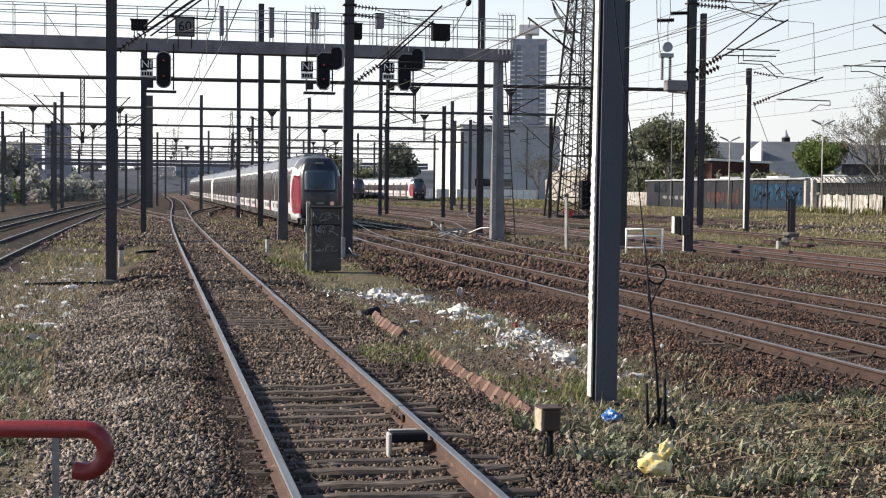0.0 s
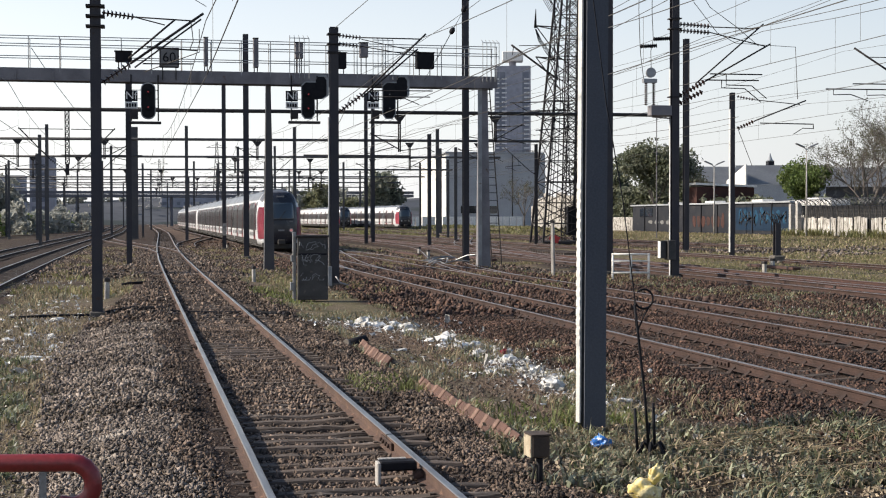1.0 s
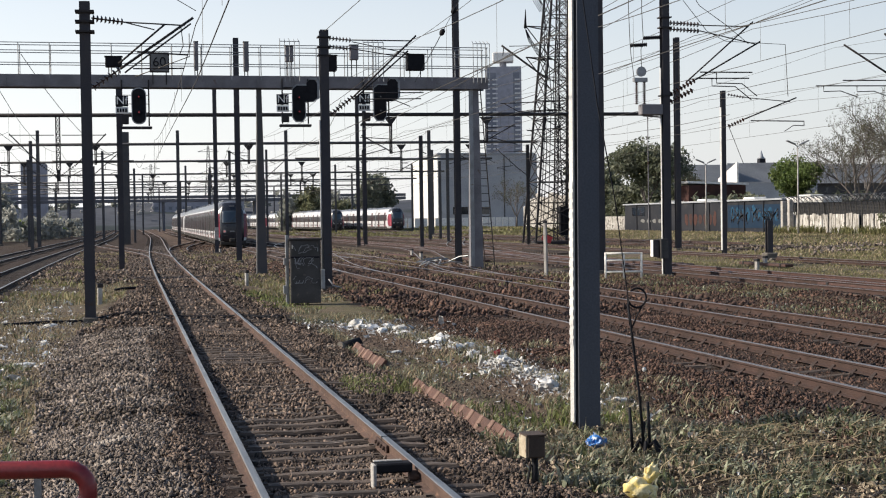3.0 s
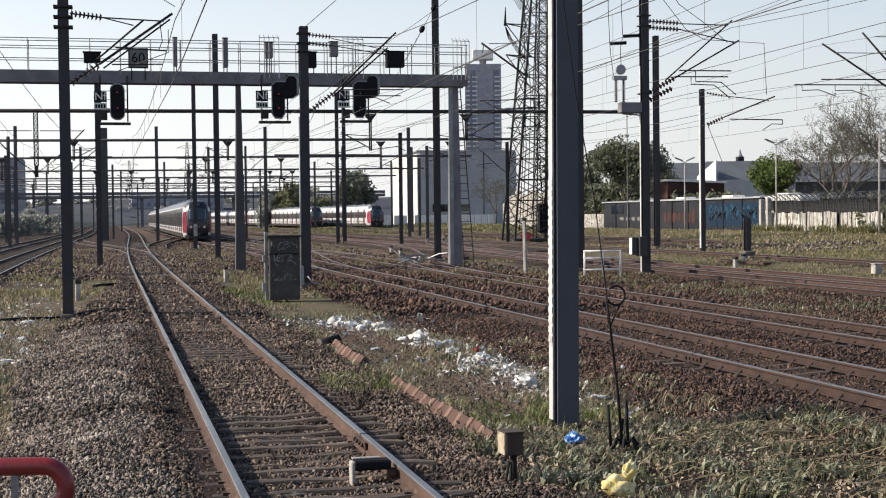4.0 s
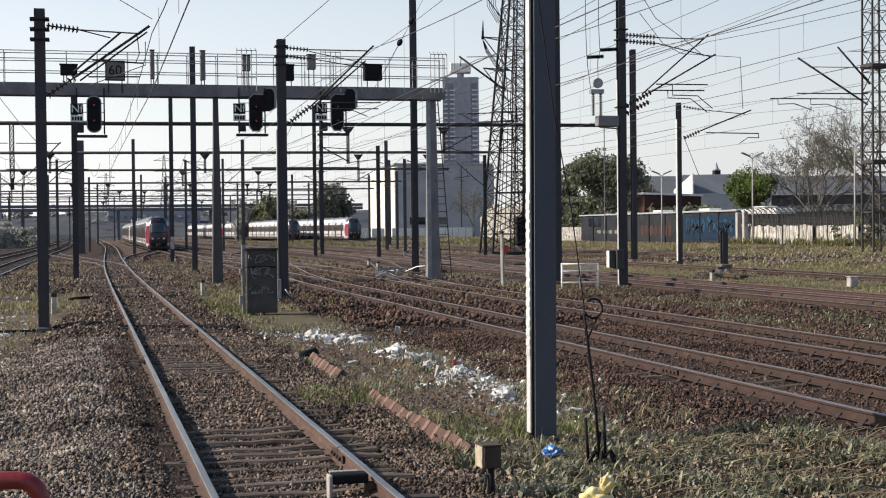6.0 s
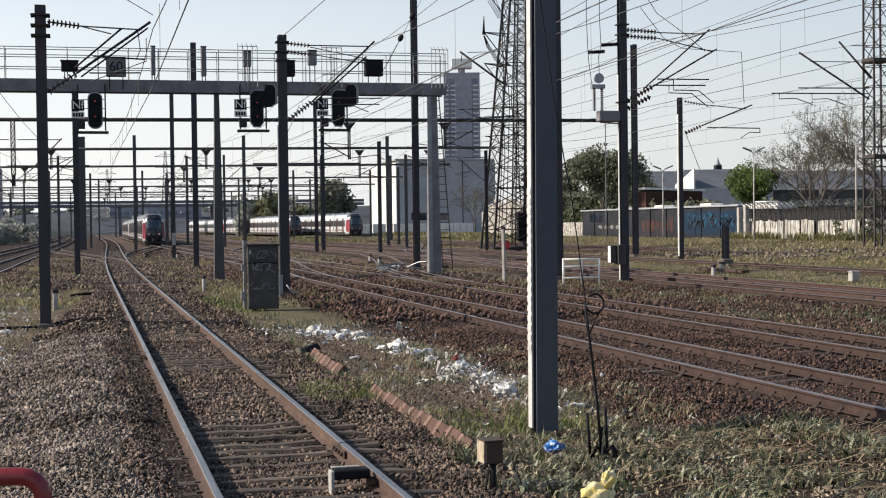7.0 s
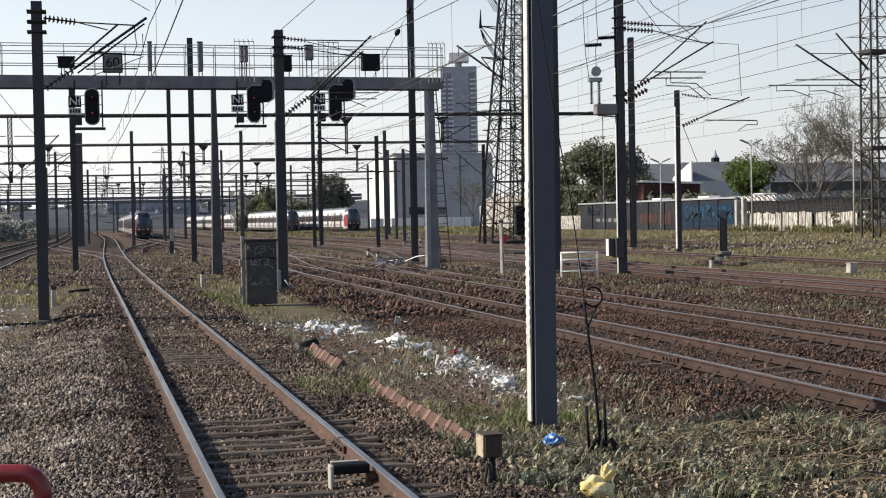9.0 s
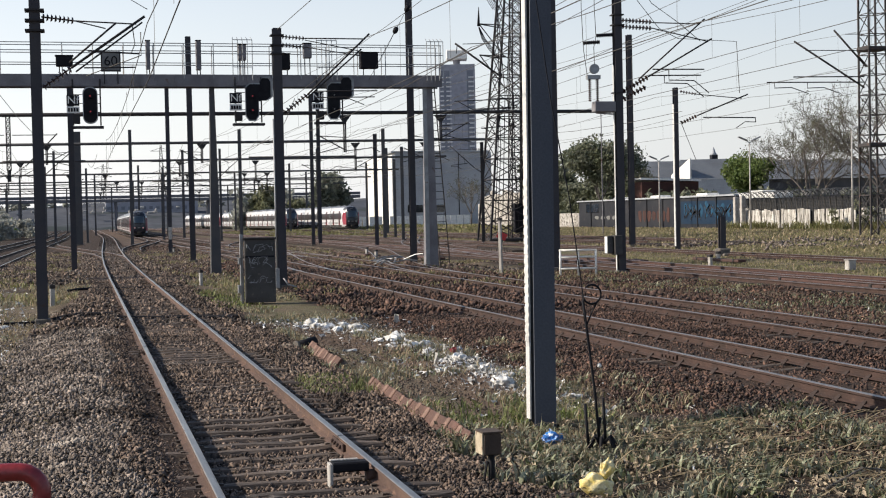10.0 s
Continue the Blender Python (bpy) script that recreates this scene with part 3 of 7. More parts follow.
# ---- signal gantry ----
def gantry():
    t = thing("signal_gantry", "grey steel signal gantry with railed walkway over the tracks", "signal gantry", pose(0, 66, 0))
    bm = bmesh.new()
    box(bm, (0.0, 0, 9.0), (33.8, 0.9, 0.06))
    box(bm, (0.0, -0.45, 8.9), (33.8, 0.05, 0.56))
    box(bm, (0.0, 0.45, 8.9), (33.8, 0.05, 0.56))
    for x in np.arange(-16.5, 17, 1.6):
        box(bm, (x, -0.49, 8.9), (0.06, 0.05, 0.54))
    part("beam", bm, M["gantry"], t)
    for x, w in ((-16.0, 0.6), (5.97, 0.36), (16.3, 0.5)):
        bm = bmesh.new()
        lo, hi = w / 2 + 0.06, w / 2 - 0.08
        v = [bm.verts.new((x + sx * k, sy * 0.25, z)) for z, k in ((-0.05, lo), (8.7, hi)) for sx, sy in ((-1, -1), (1, -1), (1, 1), (-1, 1))]
        for j in range(4):
            bm.faces.new((v[j], v[(j + 1) % 4], v[4 + (j + 1) % 4], v[4 + j]))
        bm.faces.new(v[:4][::-1]), bm.faces.new(v[4:])
        part("column", bm, M["steel_far"] if x < 10 else M["gantry"], t)
        if x > 10:
            # added strip: the column's sunlit left face, put in as pale steel
            bm = bmesh.new()
            box(bm, (x - 0.22, -0.27, 4.4), (0.2, 0.04, 8.7))
            part("edge_strip", bm, M["steel_pale"], t, "pale strip painted as the sunlit column edge")
    for side in (-0.47, 0.47):
        bm = bmesh.new()
        for z in (9.7, 10.25, 10.6):
            tube(bm, [(-16.9, side, z), (16.9, side, z)], 0.02, 5)
        for x in np.arange(-16.9, 17, 1.35):
            tube(bm, [(x, side, 9.0), (x, side, 10.6)], 0.022, 5)
        part("railing", bm, M["steel_pale"], t, "thin pale tubular railing")
    return t


gantry()


# ---- trains ----
SECTION = [(-1.36, 0.42), (-1.43, 0.75), (-1.45, 1.3), (-1.45, 2.5), (-1.41, 3.0), (-1.28, 3.5), (-1.02, 3.9), (-0.62, 4.14), (0, 4.22)]
SECTION = SECTION + [(-x, z) for x, z in SECTION[-2::-1]]
CAR = 13.6
M["window_tint"] = mat("brown_tinted_glazing", (0.03, 0.028, 0.029), (0.042, 0.039, 0.04), 0.3, 0, 0.5, 3, 0.02, world_space=False, spec=0.3)


def shell(bm, stations):
    """Loft the car section through stations (y, width scale, height scale)."""
    rings = [[bm.verts.new((x * sw, y + (z - 0.42) * slope, 0.42 + (z - 0.42) * sh)) for x, z in SECTION] for y, sw, sh, slope in stations]
    k = len(SECTION)
    for a, b in zip(rings, rings[1:]):
        for j in range(k):
            f = bm.faces.new((a[j], a[(j + 1) % k], b[(j + 1) % k], b[j]))
            f.smooth = True
    bm.faces.new(rings[0]), bm.faces.new(rings[-1][::-1])


def side_x(z):
    """Half width of the car body at height z."""
    pts = SECTION[:9]
    for (x0, z0), (x1, z1) in zip(pts, pts[1:]):
        if z0 <= z <= z1:
            return -(x0 + (x1 - x0) * (z - z0) / (z1 - z0))
    return 1.45


def side_band(s, ya, yb, heights, out):
    """A panel that follows the body side between ya and yb, proud by out."""
    bm = bmesh.new()
    cols = [[(s * (side_x(z) + o), y, z) for z in heights] for y, o in ((ya, -0.02), (ya, out), (yb, out), (yb, -0.02))]
    cols = [[bm.verts.new(p) for p in c] for c in cols]
    for c, d in zip(cols, cols[1:]):
        for j in range(len(heights) - 1):
            bm.faces.new((c[j], d[j], d[j + 1], c[j + 1]))
    return bm


def car_parts(t, y0, nose, tail=False, band=(1.42, 3.38)):
    """One car from y0 backwards; nose: it has the cab at its front end."""
    a = y0 + (3.0 if nose else 0.25)
    bm = bmesh.new()
    if nose:
        shell(bm, [(y0 + 0.55, 0.80, 0.86, 0.16), (y0 + 0.8, 0.9, 0.93, 0.14), (y0 + 1.4, 0.96, 0.975, 0.10), (y0 + 2.3, 1, 1, 0.04), (a, 1, 1, 0), (y0 + CAR - 0.25, 1, 1, 0)])
    else:
        shell(bm, [(a, 0.98, 0.99, 0), (a + 0.12, 1, 1, 0), (y0 + CAR - 0.4, 1, 1, 0), (y0 + CAR - 0.25, 0.98, 0.99, 0)])
    if nose:
        for f in bm.faces:
            c = f.calc_center_median()
            f.material_index = 1 if c.y < a - 0.4 and c.z > 3.42 else 0
    body = part("body", bm, M["white_body"], t)
    body.data.materials.append(M["cab_roof"])
    bm = bmesh.new()
    roof = [p for p in SECTION if p[1] > (3.3 if band[1] > 3.2 else 3.8)]
    for ya, yb in ((a, y0 + CAR - 0.3),):
        lo = [bm.verts.new((x * 1.012, ya, z + 0.03)) for x, z in roof]
        hi = [bm.verts.new((x * 1.012, yb, z + 0.03)) for x, z in roof]
        for j in range(len(roof) - 1):
            bm.faces.new((lo[j], lo[j + 1], hi[j + 1], hi[j])).smooth = True
    for yy in (3.2, 7.8):
        box(bm, (0, y0 + yy + 1.2, 4.22), (1.3, 2.6, 0.18), bevel=0.05)
    part("roof", bm, M["grey_roof"], t)
    for s in (-1, 1):
        doors = (3.4, 9.6) if not nose else (4.9, 10.4)
        for yd in doors:
            d = part("door", side_band(s, y0 + yd - 0.62, y0 + yd + 0.62, (0.75, 1.3, 2.0, 2.5, 3.0, 3.3), 0.022), M["door_red"], t, "dark red sliding door with large tinted panes")
            for k in (-0.28, 0.28):
                part("pane", side_band(s, y0 + yd + k - 0.23, y0 + yd + k + 0.23, (1.05, 1.5, 2.0, 2.5, 3.0, 3.2), 0.03), M["window_tint"], d)
        edges = [a - y0 + 0.05] + [e for yd in doors for e in (yd - 0.65, yd + 0.65)] + [CAR - (1.9 if tail else 0.28)]
        for e0, e1 in zip(edges[::2], edges[1::2]):
            if e1 - e0 < 0.5:
                continue
            part("window_band", side_band(s, y0 + e0, y0 + e1, (band[0], 2.0, 2.5, (2.5 + band[1]) / 2, band[1]), 0.014), M["window_tint"], t, "dark tinted upper window band")
            for k in range(1, int((e1 - e0) / 1.55)):
                part("mullion", side_band(s, y0 + e0 + 1.55 * k - 0.03, y0 + e0 + 1.55 * k + 0.03, (band[0], 2.0, 2.5, (2.5 + band[1]) / 2, band[1]), 0.022), M["grey_roof"], t)
            for k in range(int((e1 - e0) / 1.3)):
                yc = y0 + e0 + 0.65 + 1.3 * k
                part("lower_window", side_band(s, yc - 0.42, yc + 0.42, (0.98, 1.12, 1.26), 0.012), M["grey_roof"], t)
        part("skirt", side_band(s, a + 0.1, y0 + CAR - 0.35, (0.44, 0.6, 0.76), 0.012), M["underframe"], t)
    for yb in ((2.6, 11.8) if nose else (1.6, 12.0)):
        bm = bmesh.new()
        box(bm, (0, y0 + yb, 0.4), (2.4, 2.4, 0.35), bevel=0.05)
        for s in (-1, 1):
            for k in (-0.8, 0.8):
                tube(bm, [(s * 0.7, y0 + yb + k, 0.43), (s * 0.82, y0 + yb + k, 0.43)], 0.42, 14)
        part("bogie", bm, M["underframe"], t)
    bm = bmesh.new()
    box(bm, (0, y0 + CAR / 2, 0.42), (2.5, CAR - 1.0, 0.3))
    part("underframe", bm, M["underframe"], t)
    bm = bmesh.new()
    box(bm, (0, y0 + CAR, 2.1), (2.3, 0.7, 3.2), bevel=0.1)
    part("gangway", bm, M["train_dark"], t)
    return body


def face_pt(u, z, y0, out=0.0):
    """A point on the nose: u across (-1 to 1), z up, out metres proud of it."""
    half = 1.1 - 0.42 * max(0, (z - 2.7) / 1.4) ** 2.4 - 0.1 * max(0, (1.3 - z)) ** 2
    y = y0 + 0.18 + 0.28 * abs(u) ** 2.4 + 0.62 * max(0.0, (z - 1.7) / 2.2) ** 1.5 + 0.12 * max(0, 1.1 - z)
    return Vector((u * half, y - out, z))


def face_patch(u0, u1, z0, z1, y0, out=0.0, nu=8, nz=8):
    bm = bmesh.new()
    g = [[bm.verts.new(face_pt(u0 + (u1 - u0) * i / nu, z0 + (z1 - z0) * j / nz, y0, out)) for i in range(nu + 1)] for j in range(nz + 1)]
    for j in range(nz):
        for i in range(nu):
            bm.faces.new((g[j][i], g[j][i + 1], g[j + 1][i + 1], g[j + 1][i])).smooth = True
    edge = [g[0][i] for i in range(nu + 1)] + [g[j][nu] for j in range(1, nz + 1)] + [g[nz][i] for i in range(nu - 1, -1, -1)] + [g[j][0] for j in range(nz - 1, 0, -1)]
    back = [bm.verts.new(v.co + Vector((0, 0.5, 0))) for v in edge]
    for j in range(len(edge)):
        k = (j + 1) % len(edge)
        bm.faces.new((edge[j], back[j], back[k], edge[k]))
    return bm


def train_nose(t, y0, tail_on, cheeks=True):
    front = part("cab_front", face_patch(-1, 1, 0.5, 4.0, y0, 0, 10, 10), M["train_dark"], t, "dark blue-black cab front")
    part("windscreen", face_patch(-0.80, 0.80, 2.1, 3.3, y0, 0.02), M["windscreen"], front, "large dark windscreen")
    for s in (-1, 1):
        bm = bmesh.new()
        tube(bm, [face_pt(s * 0.62, 1.42, y0, 0.05), face_pt(s * 0.62, 1.42, y0, 0.0)], 0.15, 12)
        part("headlight", bm, M["steel_pale"], front, "round lamp bezel")
        bm = bmesh.new()
        tube(bm, [face_pt(s * 0.62, 1.42, y0, 0.065), face_pt(s * 0.62, 1.42, y0, 0.02)], 0.10, 12)
        part("tail_light", bm, M["tail"] if tail_on else M["steel_pale"], front, "glowing red tail lamp" if tail_on else "")
        if not cheeks:
            continue
        bm = bmesh.new()
        pts = []
        for z in np.linspace(0.85, 3.0, 12):
            w = 1.45 - 0.12 * max(0, z - 2.6)
            pts.append([bm.verts.new((s * (1.09 - 0.42 * max(0, (z - 2.7) / 1.4) ** 2.4), y0 + 0.46 + 0.62 * max(0.0, (z - 1.7) / 2.2) ** 1.5, z)),
                        bm.verts.new((s * (w - 0.02), y0 + 1.0 + 0.3 * max(0, z - 1.6), z)),
                        bm.verts.new((s * (w + 0.012), y0 + 1.0 + 0.3 * max(0, z - 1.6) + 1.25 * max(0.0, math.sin(math.pi * (z - 0.6) / 2.4)) ** 0.8, z))])
        for p, q in zip(pts, pts[1:]):
            for k in (0, 1):
                bm.faces.new((p[k], p[k + 1], q[k + 1], q[k])).smooth = True
        bmesh.ops.solidify(bm, geom=list(bm.faces), thickness=0.03)
        part("cheek_panel", bm, M["train_red"], t, "bright red nose side panel")
    bm = bmesh.new()
    box(bm, (0, y0 + 0.35, 0.62), (0.5, 0.9, 0.35), bevel=0.05)
    box(bm, (0, y0 + 0.6, 0.35), (2.2, 0.5, 0.4), bevel=0.08)
    part("coupler", bm, M["underframe"], t)
    for u, z, w, h in ((0.0, 1.42, 0.42, 0.1), (0.62, 2.02, 0.26, 0.09), (0.0, 3.72, 0.5, 0.1)):
        bm = bmesh.new()
        box(bm, face_pt(u, z, y0, 0.015), (w, 0.03, h), bevel=0.01)
        part("number_bar", bm, M["grey_roof"], front)
    bm = bmesh.new()
    tube(bm, [face_pt(-0.15, 2.12, y0, 0.05), face_pt(0.3, 2.75, y0, 0.05)], 0.018, 5)
    part("wiper", bm, M["black"], front)
    bm = bmesh.new()
    box(bm, (0, y0 + 0.32, 1.02), (1.5, 0.2, 0.05), bevel=0.01)
    part("step", bm, M["underframe"], front)


def train(label, cars, tail_on, joint=0, band=(1.42, 3.38)):
    t = thing("commuter_train", label, "train", group="commuter trains")
    for i in range(cars):
        y0 = i * CAR + (1.2 if joint and i >= joint else 0)
        car_parts(t, y0, i == 0 or (joint and i == joint), bool(joint) and i == joint - 1, band)
        if i == 0 or (joint and i == joint):
            train_nose(t, y0, tail_on and i == 0, i == 0)
    return t


MOVING = train("white and red double unit commuter train driving away", 16, True, 8)
parked = train("white and red commuter train standing in the sidings", 8, False, band=(1.8, 2.9))
parked.matrix_basis = pose(47.2, 249.5, 0.45, 0, 0, 1.5)
other = copy_thing(parked, pose(39.9, 275, 0.4, 0, 0, 1.0))
other["label"] = "parked commuter train with a dark cab front"
copy_thing(other, pose(38.0, 388, 0.4, 0, 0, 1.0))


def motions():
    rows = []
    for t, y, x, turn in ((0.0, 80, 9.4, 0.1), (1.0, 95.5, 9.5, -0.1), (2.0, 112, 9.3, -0.45), (4.0, 145.5, 8.87, -0.62), (5.5, 169, 8.78, -0.65), (7.5, 200, 8.82, -0.67), (10.0, 238, 9.05, -0.7)):
        rows.append((t, pose(x, y, 0.17, 0, 0, turn)))
    walk(MOVING, rows)


# ---- overhead wires ----
def wire(label, pts, r=0.012, n=4, group="overhead wires"):
    bm = bmesh.new()
    tube(bm, pts, r, n, caps=False)
    return solid("overhead_wire", bm, M["wire"], label, "overhead wire", group=group)


def sag(x, y0, y1, z, dip, n=8):
    return [(x, y0 + (y1 - y0) * i / n, z - dip * 4 * (i / n) * (1 - i / n)) for i in range(n + 1)]


def catenary(x, z_contact=5.75, z_top=7.25, far=0.0, spans=(-14, 36, 86, 136, 186, 250, 320, 400), weave=0.15):
    """Contact wire, sagging carrier wire and droppers over one track."""
    def px(y):
        return x + far * smooth_step(60, 260, y)
    top, low = [], []
    for k, (a, b) in enumerate(zip(spans, spans[1:])):
        s = weave if k % 2 else -weave
        top += [(px(q[1]) + s * (1 - 2 * i / 8), q[1], q[2]) for i, q in enumerate(sag(x, a, b, z_top, 0.75))]
        low += [(px(a + (b - a) * i / 4) + s * (1 - 2 * i / 4), a + (b - a) * i / 4, z_contact) for i in range(5)]
    wire("thin bronze carrier wire sagging above a track", top, 0.013)
    wire("thin contact wire stretched above a track", low, 0.013)
    bm = bmesh.new()
    for a, b in zip(spans[:4], spans[1:5]):
        for i in range(1, 8):
            y = a + (b - a) * i / 8
            z = z_top - 0.75 * 4 * (i / 8) * (1 - i / 8)
            tube(bm, [(px(y), y, z_contact), (px(y), y, z)], 0.006, 3, caps=False)
    solid("dropper_wires", bm, M["wire"], "thin droppers between carrier and contact wire", "overhead wire", kind="stuff")


catenary(1.55, 6.0, 7.4, far=2.2, spans=(-14, 36, 86, 136, 186, 250, 320, 400))
catenary(9.9, 6.75, 8.9, far=-1.6, spans=(0, 49.8, 112, 156, 200, 250, 320, 400))
catenary(13.85, 6.75, 8.6, far=-1.2, spans=(0, 49.8, 112, 156, 200, 250, 320, 400))
catenary(24.5, 7.6, 9.9, spans=(2, 52.8, 112, 156, 200, 250, 320))
catenary(22.0, 7.9, 9.6, spans=(2, 52.8, 112, 156, 200, 250, 320))
catenary(39.6, 7.5, 9.3, spans=(20, 79, 130, 180, 240, 320))
catenary(33.5, 7.5, 9.3, spans=(20, 79, 130, 180, 240, 320))
catenary(49.0, 11.6, 14.2, spans=(30, 92, 150, 210, 280))
for xx in (-5.3, -9.0):
    catenary(xx, 6.2, 8.0, far=2.0, spans=(0, 60, 112, 156, 200, 250, 320, 400))
for xx, zz in ((20.9, 11.2), (21.3, 12.3), (28.0, 12.9), (30.5, 12.4), (34.0, 13.9), (16.2, 13.4)):
    wire("high feeder wire above the yard", sag(xx, 0, 52.8, zz, 0.7) + sag(xx, 52.8, 112, zz, 0.7) + sag(xx, 112, 190, zz, 0.8), 0.014)


def stay_wire(p, q, beads):
    t = thing("stay_wire", "slanting stay wire with dark egg insulators", "stay wire", group="overhead wires")
    bm = bmesh.new()
    tube(bm, [p, q], 0.012, 4)
    part("wire", bm, M["wire"], t)
    p, q = Vector(p), Vector(q)
    for k in beads:
        bm = bmesh.new()
        bmesh.ops.create_uvsphere(bm, u_segments=10, v_segments=7, radius=0.14, matrix=Matrix.Translation(p + (q - p) * k) @ (q - p).to_track_quat("Z", "Y").to_matrix().to_4x4() @ Matrix.Diagonal((0.85, 0.85, 1.25, 1)))
        part("egg_insulator", bm, M["black"], t)


stay_wire((12.2, 60, 8.4), (14.2, 60, 11.9), (0.62,))
stay_wire((12.7, 60, 9.2), (14.9, 60, 13.2), (0.58,))
stay_wire((0.0, 34, 8.4), (1.6, 33.6, 7.4), (0.35,))
wire("long slanting stay wire from a pole top", [(6.8, 49.8, 9.1), (9.4, 40, 11.2)], 0.012)


def crossing_wires():
    """Carrier wires that lead over from one track to the next between the portals."""
    rng = random.Random(57)
    for _ in range(26):
        a, b = rng.uniform(-12, 38), rng.uniform(-10, 10)
        y0, y1 = rng.choice(((66, 112), (112, 156), (112, 200), (156, 250), (200, 295)))
        z0, z1 = rng.uniform(7.4, 10.2), rng.uniform(7.4, 10.2)
        pts = [(a + b * k / 6, y0 + (y1 - y0) * k / 6, z0 + (z1 - z0) * k / 6 - 0.9 * 4 * (k / 6) * (1 - k / 6)) for k in range(7)]
        wire("thin carrier wire crossing between tracks", pts, 0.016)


crossing_wires()


# ---- portals over the yard ----
def hanger(t, x, z, length, side=1, detail=True):
    """Bracket plate, drop tube and a short arm under a portal beam."""
    bm = bmesh.new()
    v = [bm.verts.new((x + sx * k, sy * 0.08, zz)) for zz, k in ((z, 0.55), (z - 0.55, 0.14)) for sx, sy in ((-1, -1), (1, -1), (1, 1), (-1, 1))]
    for j in range(4):
        bm.faces.new((v[j], v[(j + 1) % 4], v[4 + (j + 1) % 4], v[4 + j]))
    bm.faces.new(v[:4]), bm.faces.new(v[4:])
    tube(bm, [(x - 0.07, 0, z - 0.5), (x - 0.07, 0, z - length)], 0.06, 6)
    tube(bm, [(x + 0.07, 0, z - 0.5), (x + 0.07, 0, z - length)], 0.06, 6)
    if detail:
        tube(bm, [(x, 0, z - length + 0.2), (x + side * 2.4, 0, z - length + 1.5)], 0.05, 5)
        tube(bm, [(x, 0, z - length + 1.2), (x + side * 2.5, 0, z - length + 1.35)], 0.035, 5)
        tube(bm, [(x + side * 0.4, 0, z - length + 0.4), (x + side * 2.6, 0, z - length - 0.15)], 0.04, 5)
        tube(bm, [(x, 0, z - length + 0.1), (x - side * 2.2, 0, z - length + 0.35), (x - side * 2.9, 0, z - length)], 0.035, 5)
        insulator(bm, (x + side * 0.1, 0, z - length + 0.9), (x + side * 0.8, 0, z - length + 0.92), 5, 0.09)
    part("hanger", bm, M["steel_dark"], t)


def portal(y, x0, x1, z, posts, hangers, size=0.15, extra=(), detail=True):
    t = thing("catenary_portal", "dark steel portal spanning several tracks with hanging brackets", "catenary portal", pose(0, y, 0), "catenary portals")
    bm = bmesh.new()
    tube(bm, [(x0, 0, z), (x1, 0, z + (x1 - x0) * 0.004)], size, 8)
    for e0, e1, ez in extra:
        tube(bm, [(e0, 0, ez), (e1, 0, ez)], size * 0.6, 6)
    # beyond 140 m beam and posts take the steel with haze painted in
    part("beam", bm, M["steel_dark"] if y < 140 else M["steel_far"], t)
    for x in posts:
        bm = bmesh.new()
        prism(bm, h_outline(0.34, 0.34, 0.03, 0.02), 0, z + 1.6, pose(x, 0, 0))
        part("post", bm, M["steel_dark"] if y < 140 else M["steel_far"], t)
    for i, x in enumerate(hangers):
        hanger(t, x, z, 2.1 + (0.9 if i % 3 == 0 else 0), 1 if i % 2 else -1, detail)
    return t


BIG_PORTAL = portal(112, -24, 44.5, 10.75, (-18.5, 44.3), (20.7, 28.7))


def drop_column():
    """Lattice column hung from the large portal, with insulated arms to both sides."""
    bm = bmesh.new()
    lattice(bm, 6.6, 10.7, 0.3, 0.3, 9, 0.045, 0.028)
    box(bm, (0, 0, 6.2), (0.28, 0.28, 0.9))
    part("drop_column", bm, M["steel_dark"], BIG_PORTAL, "lattice drop column", pose(-5.3, 0, 0))
    for side in (-1, 1):
        bm = bmesh.new()
        insulator(bm, (-5.3 + side * 0.2, 0, 6.2), (-5.3 + side * 1.3, 0, 7.0), 7, 0.12)
        tube(bm, [(-5.3 + side * 1.3, 0, 7.0), (-5.3 + side * 3.6, 0, 9.4)], 0.05, 5)
        tube(bm, [(-5.3 + side * 0.3, 0, 9.3), (-5.3 + side * 3.6, 0, 9.3)], 0.035, 5)
        part("drop_arm", bm, M["steel_dark"], BIG_PORTAL, "insulated slanting arm")


drop_column()
portal(156, -26, 46, 10.9, (-21, -9.5, 5.2, 17.0, 33.2), (-12.5, -3.5, 12.9, 30.0, 38), extra=((-8, 0.5, 9.2), (18, 30, 9.4)))
portal(200, -28, 52, 10.9, (-22, -3.6, 13.8, 27.5, 43), (-14, -8, 13.4, 24, 33), extra=((10, 30, 9.3),))
portal(250, -30, 56, 10.8, (-25, -6, 9.6, 22, 36, 50), (-12, -2, 4, 14, 18, 28, 32), extra=((-20, 6, 9.2), (12, 40, 9.5)))
portal(295, -34, 60, 10.8, (-29, -12, 2.6, 16, 31, 46), (-8, 7, 12, 22, 26, 36), extra=((-18, 20, 9.3),))
portal(345, -40, 64, 10.8, (-33, -17, -2, 12, 26, 41), (-10, 5, 20, 32), detail=False)
portal(400, -44, 68, 10.8, (-36, -20, -4, 8, 24, 40), (-10, 5, 16, 32), detail=False)
